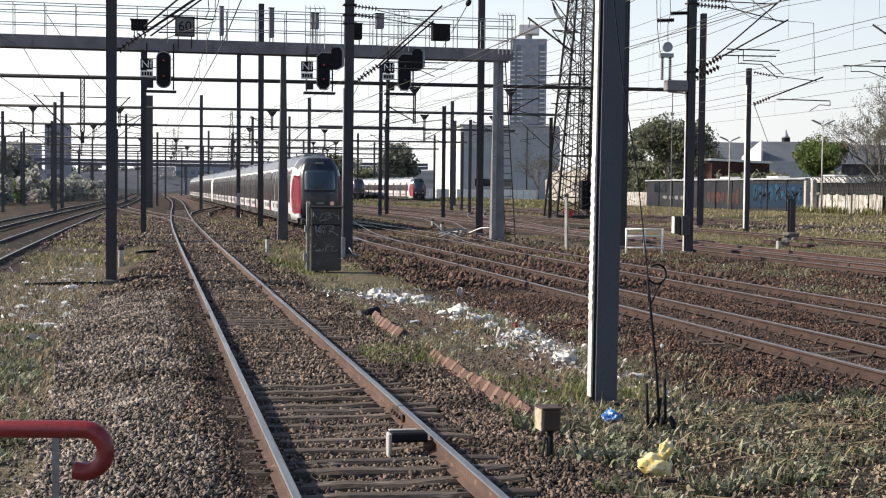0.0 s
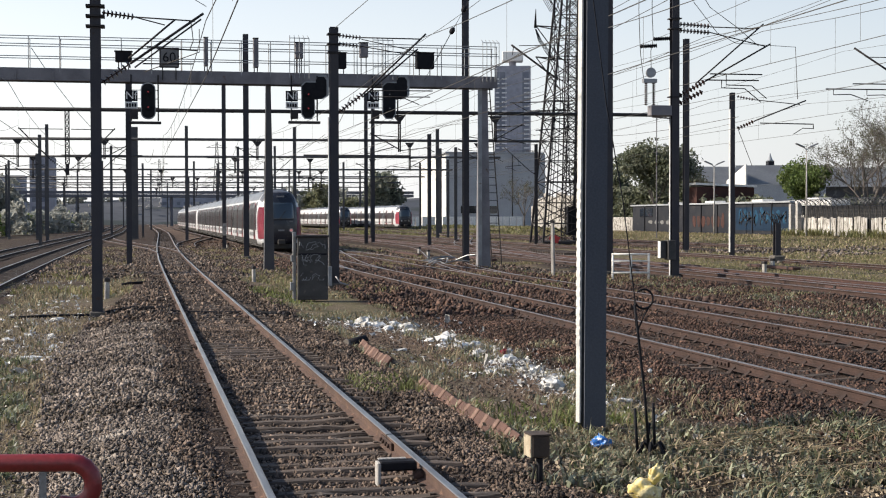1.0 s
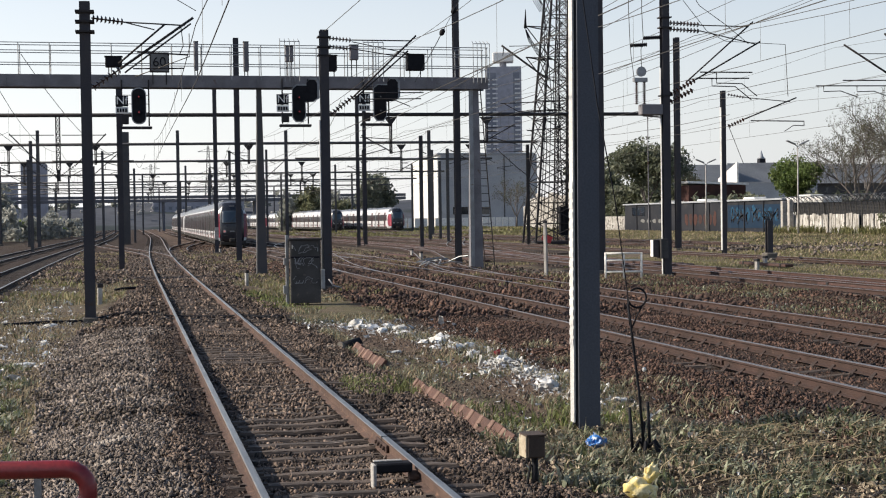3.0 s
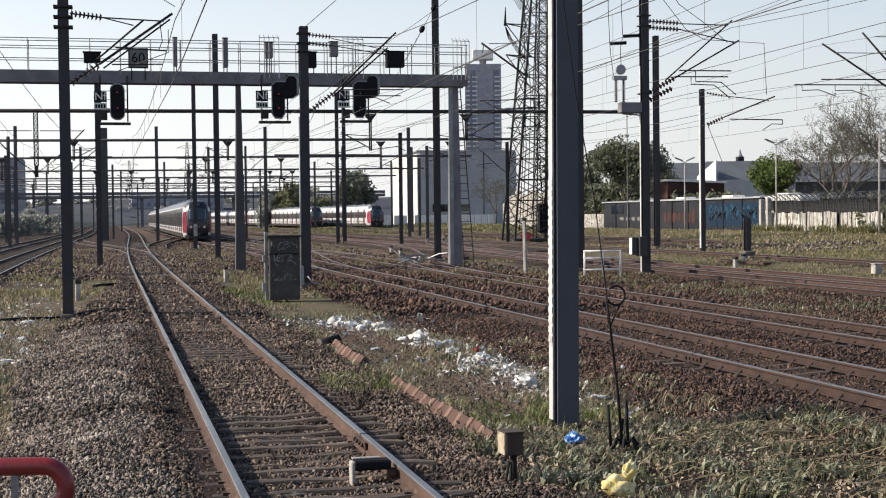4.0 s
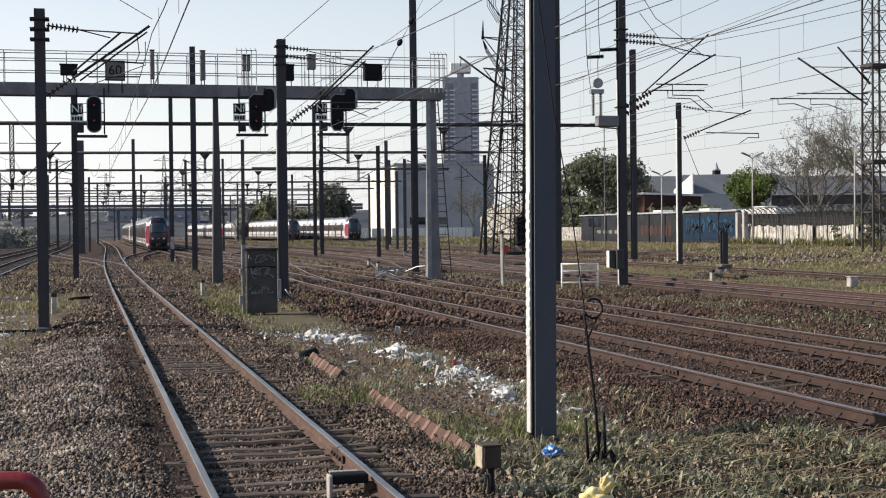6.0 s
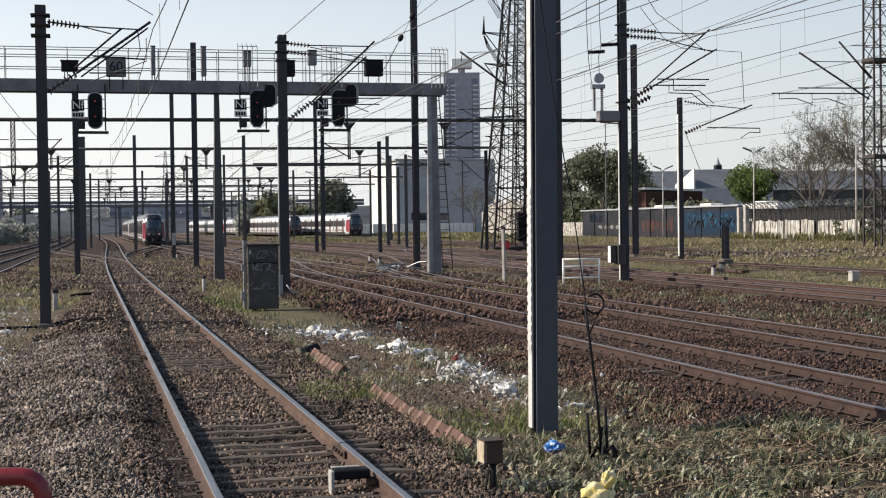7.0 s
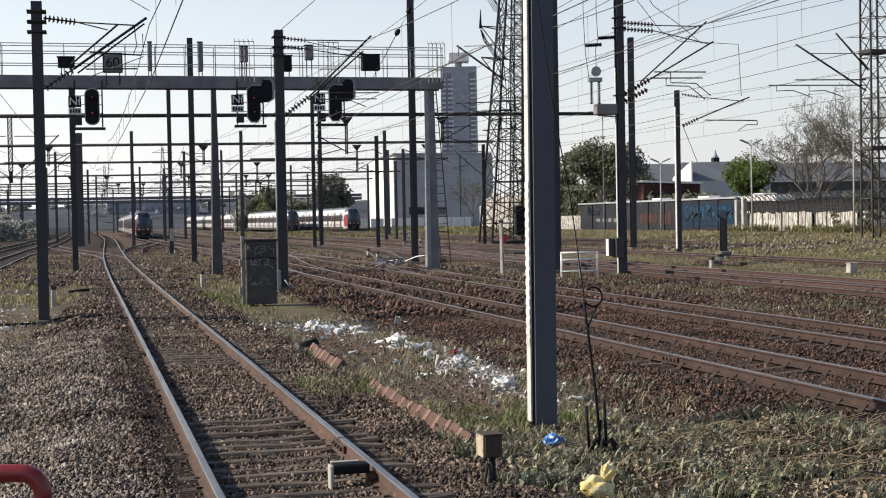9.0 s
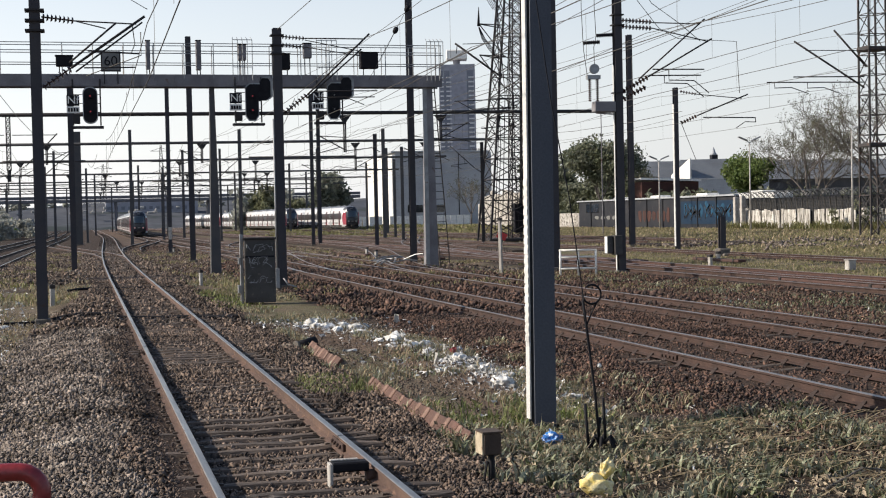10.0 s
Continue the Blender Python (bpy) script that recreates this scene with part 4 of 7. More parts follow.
for xx, yy, hh in ((-0.35, 165, 12.9), (-0.9, 190, 11), (0.6, 185, 9.5), (16.9, 178, 11.5), (26.3, 160, 10.5), (31.7, 140, 9.6), (35.3, 160, 9.2),
                   (-8.2, 125, 9.6), (-14, 140, 9.5), (-11.5, 170, 10.0), (-15.5, 180, 9.5), (-13, 210, 9.5), (-18, 205, 10), (24.0, 175, 8.6), (20.0, 215, 9), (31.0, 230, 8.4), (10.2, 185, 9.5), (13.9, 240, 8.5)):
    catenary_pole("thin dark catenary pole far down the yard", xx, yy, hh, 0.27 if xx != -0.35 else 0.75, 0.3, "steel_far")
for xx, yy in ((12.0, 135), (-3.5, 120), (33.9, 118)):
    p = catenary_pole("dark catenary pole with a short arm", xx, yy, 8.8, 0.24, 0.24, "steel_dark")
    cantilever(p, 8.2, 6.2, 2.6, 0.1, -1 if xx > 20 else 1, r=0.03)


# ---- lattice pylons ----
def pylon_tower():
    t = thing("lattice_pylon", "tall dark lattice steel pylon with cable arms and red plate", "lattice pylon", pose(37.3, 122.4, 0))
    bm = bmesh.new()
    lattice(bm, 0, 30, 4.2, 1.6, 16, 0.12, 0.05)
    for v in bm.verts:
        v.co.x += 0.05 * v.co.z
    mast = bmesh.new()
    lattice(mast, 0, 30, 1.15, 1.0, 26, 0.065, 0.03)
    for v in mast.verts:
        v.co.x += 0.95 + 0.022 * v.co.z
    part("climbing_mast", mast, M["steel_dark"], t, "narrow lattice mast inside the pylon")
    part("lattice", bm, M["steel_dark"], t)
    for zz in (16.7, 19.5, 23.5):
        for side in (-1, 1):
            bm = bmesh.new()
            tip = 0.95 + side * (3.1 if side < 0 else 2.2)
            tube(bm, [(0.95 + side * 0.9, -0.9, zz), (tip, 0, zz + 0.2), (0.95 + side * 0.9, 0.9, zz)], 0.055, 5)
            if side < 0:
                tube(bm, [(0.05, 0, zz - 2.6), (tip, 0, zz + 0.2)], 0.05, 5)
            part("cross_arm", bm, M["steel_dark"], t)
    bm = bmesh.new()
    tube(bm, [(-2.2, 0, 19.5), (-2.15, 0, 21.2)], 0.14, 8, r2=0.03)
    part("spike", bm, M["black"], t)
    for k in range(5):
        bm = bmesh.new()
        tube(bm, [(-2.2 + 0.02 * k, 0, 19.4), (-1.9 + 0.08 * k, 0.1, 18.4), (-1.1 + 0.12 * k, 0.1, 17.2), (-0.4, 0, 16.6)], 0.03, 4)
        part("cable", bm, M["black"], t, "black hanging cable")
        bm = bmesh.new()
        tube(bm, [(-1.9 + 0.2 * k, 0.1, 26), (-1.7 + 0.2 * k, 0.1, 22.5), (-0.8 + 0.15 * k, 0, 21.0)], 0.03, 4)
        part("cable", bm, M["black"], t, "black hanging cable")
    bm = bmesh.new()
    box(bm, (0, 0, 0.15), (3.9, 3.9, 0.3), bevel=0.05)
    part("base_frame", bm, M["steel_dark"], t)
    bm = bmesh.new()
    box(bm, (-1.05, -2.1, 0.55), (0.9, 0.06, 0.6), pose(0, 0, 0, 0, 25, 0))
    part("plate", bm, M["red_primer"], t, "red tilted warning plate")
    bm = bmesh.new()
    box(bm, (0.9, -1.2, 2.1), (1.0, 0.6, 2.6), bevel=0.03)
    part("cabinet", bm, M["black"], t)
    bm = bmesh.new()
    tube(bm, [(-4.7, -1, 17.8), (-0.4, -1, 14.8)], 0.09, 6)
    tube(bm, [(-4.0, -1, 17.75), (0.4, -1, 17.9)], 0.035, 5)
    tube(bm, [(-4.5, -1, 17.7), (-4.6, -1, 16.9)], 0.04, 5)
    part("long_arm", bm, M["steel_dark"], t, "long slanting catenary arm")
    for zz, x0 in ((12.6, -5.0), (11.8, -3.4), (10.2, -2.6)):
        bm = bmesh.new()
        tube(bm, [(x0, -1.5, zz), (0.8, -1.5, zz + 0.25)], 0.05, 5)
        tube(bm, [(x0 + 0.3, -1.5, zz), (x0 + 1.6, -1.5, zz - 0.7), (0.2, -1.5, zz - 0.5)], 0.04, 5)
        part("registration_arm", bm, M["steel_dark"], t)
    rng = random.Random(77)
    for k in range(9):
        x = rng.uniform(-1.2, 1.9)
        z0 = rng.uniform(12, 24)
        bm = bmesh.new()
        tube(bm, [(x, -1.6, z0), (x + rng.uniform(-0.6, 0.6), -1.8, z0 * 0.6), (x + rng.uniform(-0.9, 0.6), -1.6, rng.uniform(0.5, 3))], 0.04, 4)
        part("cable", bm, M["black"], t, "black hanging cable")


M["red_primer"] = mat("red_plate_paint", (0.5, 0.03, 0.035), (0.4, 0.03, 0.03), 0.5, 0, 3, 40, 0.1)
pylon_tower()


def lattice_mast():
    t = thing("lattice_mast", "rusty grey lattice mast with long catenary arms", "lattice mast", pose(56.3, 92, ground_z(56.3, 92)))
    bm = bmesh.new()
    lattice(bm, 0, 22, 1.5, 1.35, 15, 0.085, 0.04, False)
    part("lattice", bm, M["lattice_rust"], t)
    for zz in (6.6, 13.6):
        bm = bmesh.new()
        box(bm, (0, 0, zz), (1.65, 1.65, 0.3), bevel=0.05)
        part("collar", bm, M["lattice_rust"], t)
    for tip, foot, tie in (((-6.3, 14.1), (-0.7, 10.8), 13.5), ((-3.1, 14.95), (-0.5, 12.3), 14.7)):
        bm = bmesh.new()
        tube(bm, [(tip[0], 0, tip[1]), (foot[0], 0, foot[1])], 0.07, 6)
        tube(bm, [(tip[0] + 0.9, 0, tie - 0.03), (-0.6, 0, tie)], 0.03, 5)
        part("arm", bm, M["steel_dark"], t)
    bm = bmesh.new()
    tube(bm, [(-8.5, 0, 11.15), (-0.7, 0, 11.2)], 0.045, 5)
    tube(bm, [(-6.4, 0, 11.55), (-0.7, 0, 11.6)], 0.045, 5)
    for dx in (-7.9, -5.3):
        tube(bm, [(dx, 0, 11.2), (dx, 0, 10.75), (dx + 1.3, 0, 10.8), (dx + 2.7, 0, 10.35)], 0.035, 5)
    part("registration_arm", bm, M["steel_dark"], t)


M["lattice_rust"] = mat("rusty_lattice_steel", (0.048, 0.041, 0.04), (0.036, 0.034, 0.035), 0.75, 0.2, 2, 40, 0.2, (0.12, 0.06, 0.04), 0.6)
lattice_mast()


# ---- gantry fittings ----
def text_mesh(words, size, depth=0.01):
    cu = bpy.data.curves.new("lettering", "FONT")
    cu.body, cu.size, cu.extrude, cu.align_x, cu.align_y = words, size, depth, "CENTER", "CENTER"
    ob = bpy.data.objects.new("lettering", cu)
    scene.collection.objects.link(ob)
    me = bpy.data.meshes.new_from_object(ob.evaluated_get(bpy.context.evaluated_depsgraph_get()))
    bpy.data.objects.remove(ob)
    return me


def lettering(words, size, m, material, parent, name="lettering"):
    me = text_mesh(words, size)
    me.name = name
    me.materials.clear()
    me.materials.append(material)
    ob = new(name, me)
    ob.parent = parent
    ob.matrix_basis = m
    return ob


def rounded(w, h, r, cx=0, cz=0, n=5):
    out = []
    for qx, qz, a0 in ((1, 1, 0), (-1, 1, 90), (-1, -1, 180), (1, -1, 270)):
        for i in range(n + 1):
            a = radians(a0 + 90 * i / n)
            out.append((cx + qx * (w / 2 - r) + r * math.cos(a), cz + qz * (h / 2 - r) + r * math.sin(a)))
    return out


def slab(bm, outline, y0, y1):
    """A plate standing in the xz plane, from y0 to y1."""
    prism(bm, outline, -y1, -y0, Matrix(((1, 0, 0, 0), (0, 0, -1, 0), (0, 1, 0, 0), (0, 0, 0, 1))))


L_SHAPE = [(-0.28, -0.58), (-0.14, -0.78), (0.14, -0.78), (0.28, -0.58), (0.28, 0.1), (0.62, 0.1), (0.86, 0.28), (0.86, 0.98), (0.74, 1.14), (0.48, 1.14), (0.36, 0.98), (0.36, 0.86), (-0.1, 0.86), (-0.28, 0.7)]


def signal(x, z, tall, lit, label):
    """Signal head in a pale-edged black target, with a plate and bars below it, hung from the gantry."""
    t = thing("rail_signal", label, "rail signal", pose(x, 65.25, z), "signals on the gantry")
    shape = [(px, pz) for px, pz in rounded(0.58, 1.56, 0.27)] if not tall else L_SHAPE
    bm = bmesh.new()
    slab(bm, [(a * 1.13, b * 1.07) for a, b in shape], -0.015, 0.05)
    part("target_rim", bm, M["steel_pale"], t, "pale outline of the target")
    bm = bmesh.new()
    slab(bm, shape, -0.03, 0.0)
    part("target", bm, M["black"], t, "black signal target")
    for zz, on in ((0.4 if not tall else 0.3, lit), (-0.3 if not tall else -0.35, lit)):
        bm = bmesh.new()
        tube(bm, [(0, -0.03, zz), (0, -0.2, zz)], 0.1, 10)
        lamp = part("lamp_hood", bm, M["black"], t)
        bm = bmesh.new()
        tube(bm, [(0, -0.19, zz), (0, -0.205, zz)], 0.035, 10)
        part("lens", bm, M["signal_red"] if on else M["glass"], lamp, "small red lens")
    bm = bmesh.new()
    for dx in (-0.75, 0.45):
        tube(bm, [(dx, 0.2, -0.9), (dx, 0.2, 1.2)], 0.035, 5)
    box(bm, (-0.15, 0.25, -0.98), (1.45, 0.5, 0.1))
    box(bm, (-0.62, 0.2, -0.62), (0.34, 0.3, 0.4), bevel=0.03)
    for zz in (-0.3, 0.1, 0.5, 0.8):
        tube(bm, [(-0.75, 0.2, zz), (0.45, 0.2, zz)], 0.02, 4)
    part("bracket", bm, M["steel_dark"], t)
    bm = bmesh.new()
    box(bm, (-0.75, 0.05, 0.22), (0.56, 0.04, 0.48))
    plate = part("name_plate", bm, M["black"], t, "black plate with white letters Nf")
    lettering("Nf", 0.5, pose(-0.75, 0.02, 0.22, 90), M["white"], plate)
    bm = bmesh.new()
    box(bm, (-0.75, 0.05, -0.2), (0.56, 0.04, 0.3))
    plate = part("number_plate", bm, M["white"], t, "white plate with dark bars")
    for k in range(4):
        bm = bmesh.new()
        box(bm, (-0.93 + 0.12 * k, 0.02, -0.2), (0.08, 0.02, 0.16))
        part("bar", bm, M["black"], plate)


signal(0.48, 7.75, False, True, "black two-lamp signal with red lights on the gantry")
signal(7.75, 7.85, True, True, "angled black signal head with red lights on the gantry")
signal(11.57, 7.9, True, False, "angled black signal head hidden behind catenary arms")


def speed_board():
    t = thing("speed_board", "grey board with dark figures 60 on the gantry", "sign", pose(1.43, 65.42, 9.74))
    bm = bmesh.new()
    box(bm, (0, 0, 0), (0.88, 0.05, 0.92), bevel=0.015)
    for dx in (-0.3, 0.3):
        tube(bm, [(dx, 0.06, 0.3), (dx, 0.06, -1.0)], 0.025, 5)
    part("board", bm, M["steel_dark"], t)
    bm = bmesh.new()
    box(bm, (0, -0.03, 0), (0.76, 0.02, 0.80))
    face = part("face", bm, M["board_grey"], t)
    lettering("60", 0.62, pose(0, -0.045, 0, 90), M["black"], face)


M["board_grey"] = mat("grey_board", (0.16, 0.155, 0.15), (0.12, 0.12, 0.115), 0.7, 0, 4, 40, 0.1)
speed_board()


def gantry_box(label, x, z, w, h, d=0.45, name="floodlight", legs=True, material="black"):
    t = thing(name, label, name.replace("_", " "), pose(x, 65.6, z), "boxes on the gantry")
    bm = bmesh.new()
    box(bm, (0, 0, 0), (w, d, h), bevel=0.03)
    part("housing", bm, M[material], t)
    bm = bmesh.new()
    box(bm, (0, 0, h / 2 + 0.02), (w * 1.1, d * 1.15, 0.03))
    part("lid", bm, M["steel_dark"], t)
    for dx in (-w * 0.3, w * 0.3):
        bm = bmesh.new()
        tube(bm, [(dx, 0, -h / 2), (dx, 0, 9.0 - z)], 0.025, 5)
        part("leg", bm, M["steel_dark"], t)


gantry_box("dark lamp housing on the gantry walkway", -0.6, 9.75, 0.74, 0.46)
gantry_box("dark lamp housing on the gantry walkway", 9.3, 9.78, 0.56, 0.72)
gantry_box("dark lamp housing on the gantry walkway", 13.35, 9.86, 0.86, 0.74)
for xx, zz, ww, hh in ((3.09, 10.05, 0.2, 1.3), (5.37, 10.05, 0.24, 1.34), (7.37, 10.2, 0.38, 0.72), (10.42, 10.3, 0.4, 0.68)):
    gantry_box("narrow grey equipment case on the gantry", xx, zz, ww, hh, 0.3, "equipment_case", material="gantry")


def safety_cage(x, w):
    t = thing("safety_cage", "pale tubular ladder cage on the gantry", "safety cage", pose(x, 65.6, 9.0), "cages on the gantry")
    for k in range(5):
        bm = bmesh.new()
        dx = -w / 2 + w * k / 4
        tube(bm, [(dx, -0.4, -0.1), (dx, -0.4, 1.75), (dx * 0.9, 0, 1.92)], 0.018, 5)
        part("bar", bm, M["steel_pale"], t)
    for zz in (0.5, 1.1, 1.75):
        bm = bmesh.new()
        tube(bm, [(-w / 2, -0.4, zz), (w / 2, -0.4, zz)], 0.018, 5)
        part("hoop", bm, M["steel_pale"], t)


safety_cage(7.35, 0.9)
safety_cage(11.28, 0.95)
safety_cage(16.5, 0.8)


def ladder():
    t = thing("ladder", "dark steel ladder leaning against the gantry column", "ladder", pose(16.9, 66.4, 0))
    for s in (-0.24, 0.24):
        bm = bmesh.new()
        tube(bm, [(s + 0.2, 0, 0), (s - 0.45, 0, 9.2)], 0.03, 5)
        part("stile", bm, M["steel_dark"], t)
    for k in range(24):
        z = 0.3 + k * 0.37
        c = 0.2 - 0.65 * z / 9.2
        bm = bmesh.new()
        tube(bm, [(c - 0.24, 0, z), (c + 0.24, 0, z)], 0.018, 5)
        part("rung", bm, M["steel_dark"], t)


ladder()


# near-white strip colour: sunlight on the pole sides is put in here
M["sunlit_steel"] = mat("sunlit_pole_side", (0.62, 0.62, 0.6), (0.5, 0.49, 0.47), 0.5, 0.1, 2, 40, 0.2, (0.3, 0.25, 0.2), 0.68)


def pole_details():
    """Fittings of the single poles: plates, conduits, switchgear, and pale strips for sunlit sides."""
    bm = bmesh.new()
    # added pale strip for the sunlit left side, toothed along its edge
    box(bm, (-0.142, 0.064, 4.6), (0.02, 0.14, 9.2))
    guard = part("cable_guard", bm, M["sunlit_steel"], NEAR, "pale notched strip painted as the sunlit pole side")
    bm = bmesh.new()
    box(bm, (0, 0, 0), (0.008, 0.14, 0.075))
    tooth = mesh_of(bm, "tooth", M["sunlit_steel"])
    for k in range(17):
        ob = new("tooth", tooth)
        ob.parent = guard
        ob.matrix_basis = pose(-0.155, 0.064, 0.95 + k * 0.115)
    bm = bmesh.new()
    tube(bm, [(0.2, -0.12, 0), (0.12, -0.14, 9)], 0.012, 5)
    part("cable", bm, M["white"], P10)
    bm = bmesh.new()
    tube(bm, [(-0.2, -0.12, 0.0), (-0.2, -0.12, 6.0)], 0.035, 6)
    tube(bm, [(0.0, -0.3, 0.35), (0.15, -0.35, 0.12), (0.45, -0.4, 0.02)], 0.03, 6)
    box(bm, (-0.2, -0.2, 0.35), (0.16, 0.1, 0.7), bevel=0.02)
    part("conduit", bm, M["steel_pale"], P6, "pale cable conduit")
    # switch gear on the pole with the cabinet
    bm = bmesh.new()
    box(bm, (-0.62, 0, 6.64), (0.9, 0.4, 0.42), bevel=0.03)
    tube(bm, [(-0.75, 0, 6.4), (-0.75, 0, 1.6)], 0.02, 5)
    tube(bm, [(-0.95, 0, 6.4), (-0.2, 0, 6.35)], 0.03, 5)
    gear = part("switch_gear", bm, M["gantry"], P11, "grey switch box")
    for dx in (-1.2, -0.88):
        bm = bmesh.new()
        insulator(bm, (dx, 0, 6.85), (dx, 0, 7.75), 11, 0.085)
        part("insulator", bm, M["insulator"], gear)
    bm = bmesh.new()
    box(bm, (-1.05, 0, 7.82), (0.55, 0.22, 0.16))
    tube(bm, [(-1.0, -0.06, 8.15), (-1.0, 0.06, 8.15)], 0.2, 14)
    part("switch_head", bm, M["steel_pale"], gear)
    for z, x1 in ((9.5, -0.9), (9.2, -1.45)):
        bm = bmesh.new()
        insulator(bm, (-0.2 if z > 9.4 else -0.75, 0, z + 0.02), (x1, 0, z - 0.03), 9, 0.09)
        part("insulator", bm, M["black"], P11)
    bm = bmesh.new()
    tube(bm, [(-1.45, 0, 9.2), (-1.5, 0, 10.6), (-1.48, 0, 13)], 0.015, 4)
    part("jumper_cable", bm, M["wire"], P11)
    bm = bmesh.new()
    tube(bm, [(-1.45, 0, 9.2), (-1.42, 0, 8.8), (-1.3, 0, 7.9)], 0.015, 4)
    part("jumper_cable", bm, M["wire"], P11)
    bm = bmesh.new()
    tube(bm, [(-0.9, 0, 9.5), (-0.95, 0, 10.6), (-0.92, 0, 13)], 0.015, 4)
    part("jumper_cable", bm, M["wire"], P11)
    bm = bmesh.new()
    tube(bm, [(-0.9, 0, 9.45), (-1.0, 0, 9.0), (-0.98, 0, 8.2)], 0.015, 4)
    part("jumper_cable", bm, M["wire"], P11)
    bm = bmesh.new()
    tube(bm, [(0.8, 0, 11.0), (1.8, 0, 9.8), (2.6, 0, 9.4), (5.2, 0, 9.3), (5.3, 0, 7.2)], 0.015, 4)
    part("jumper_cable", bm, M["wire"], P11)
    bm = bmesh.new()
    tube(bm, [(0.5, 0, 12.3), (1.5, 0, 10.8), (2.7, 0, 10.0), (3.6, 0, 9.3)], 0.015, 4)
    part("jumper_cable", bm, M["wire"], P11)
    bm = bmesh.new()
    box(bm, (-0.3, -0.3, 1.12), (0.32, 0.45, 0.78), bevel=0.02)
    box(bm, (-0.6, -0.25, 1.14), (0.24, 0.3, 0.7), bevel=0.02)
    part("cabinet", bm, M["cabinet"], P11, "small grey cabinet strapped to the pole")
    bm = bmesh.new()
    box(bm, (-0.73, -0.25, 1.14), (0.02, 0.28, 0.66))
    part("notice", bm, M["white"], P11, "white notice with worn print")
    bm = bmesh.new()
    # pale strip added in place of sun on this pole's left face
    box(bm, (-0.17, 0.05, 4.2), (0.03, 0.1, 8.2))
    part("cable_guard", bm, M["sunlit_steel"], P11, "pale strip painted as the sunlit side of the pole")
    bm = bmesh.new()
    # the lit left face of this pole, likewise added as a strip
    box(bm, (-0.15, 0, 4.6), (0.03, 0.2, 8.6))
    part("cable_guard", bm, M["sunlit_steel"], P12, "pale strip painted as the sunlit side of the pole")
    bm = bmesh.new()
    tube(bm, [(0.3, 0, 7.9), (1.3, 0, 5.5)], 0.02, 4)
    part("brace_wire", bm, M["wire"], P12)
    bm = bmesh.new()
    box(bm, (0.0, -0.19, 1.55), (0.28, 0.05, 0.95))
    part("marker", bm, M["concrete"], P4, "pale marker plate on the pole foot")
    for p, zz in ((P1, (7.2, 7.45, 7.7)), (P6, (8.3, 8.6, 8.95)), (P11, (7.2, 9.9, 10.3))):
        for z in zz:
            bm = bmesh.new()
            box(bm, (0, 0, z), (0.46, 0.42, 0.05))
            part("clamp", bm, M["steel_dark"], p)


pole_details()


# ---- far background ----
M["tower_wall"] = mat("tower_grey_concrete", (0.29, 0.29, 0.325), (0.275, 0.275, 0.31), 0.85, 0, 0.05, 0.3, 0.0)
M["tower_light"] = mat("tower_pale_band", (0.62, 0.60, 0.60), (0.55, 0.54, 0.54), 0.8, 0, 0.1, 1, 0.0)
M["render_grey"] = mat("grey_rendered_wall", (0.37, 0.38, 0.40), (0.31, 0.32, 0.34), 0.9, 0, 0.25, 6, 0.1, (0.22, 0.21, 0.21), 0.64)
M["roof_grey"] = mat("grey_metal_roof", (0.31, 0.325, 0.35), (0.26, 0.275, 0.295), 0.6, 0.1, 0.2, 5, 0.1)
M["stone_wall"] = mat("pale_rubble_wall", (0.46, 0.44, 0.41), (0.24, 0.22, 0.195), 0.95, 0, 1.3, 5, 1.0, (0.10, 0.088, 0.075), 0.51)
M["wall_dark"] = mat("dark_painted_wall", (0.022, 0.024, 0.030), (0.034, 0.035, 0.040), 0.85, 0, 0.5, 9, 0.3, (0.06, 0.052, 0.05), 0.63, spec=0.08)
M["slab"] = mat("whitewashed_concrete_slab", (0.52, 0.50, 0.465), (0.27, 0.25, 0.225), 0.9, 0, 1.6, 14, 0.4, (0.10, 0.088, 0.072), 0.52, random_ob=0.3, stretch=(1, 2.0, 0.35))
M["mesh_fence"] = mat("dark_wire_mesh", (0.05, 0.05, 0.05), (0.08, 0.075, 0.07), 0.7, 0.3, 2, 30, 0.1)
M["blue_paint"] = mat("blue_graffiti_paint", (0.010, 0.024, 0.048), (0.014, 0.028, 0.050), 0.7, 0, 0.8, 12, 0.1, spec=0.1)
M["blue_light"] = mat("pale_blue_graffiti_paint", (0.022, 0.070, 0.125), (0.012, 0.040, 0.075), 0.7, 0, 1.5, 12, 0.1, spec=0.1)
M["rust_paint"] = mat("rust_red_graffiti_paint", (0.075, 0.036, 0.030), (0.05, 0.030, 0.028), 0.8, 0, 1.0, 12, 0.1, spec=0.1)
M["bark"] = mat("grey_brown_bark", (0.13, 0.112, 0.10), (0.085, 0.073, 0.065), 0.95, 0, 3, 25, 0.6)
M["leaf_dark"] = mat("dark_leaf", (0.12, 0.135, 0.078), (0.18, 0.19, 0.135), 0.55, 0, 0.4, 5, 0, island=0.5, thin=0.4)
M["leaf_green"] = mat("fresh_leaf", (0.11, 0.16, 0.04), (0.15, 0.19, 0.06), 0.7, 0, 0.4, 5, 0, island=0.45, thin=0.4)
M["leaf_olive"] = mat("olive_leaf", (0.15, 0.16, 0.085), (0.19, 0.19, 0.12), 0.7, 0, 0.4, 5, 0, island=0.4, thin=0.4)
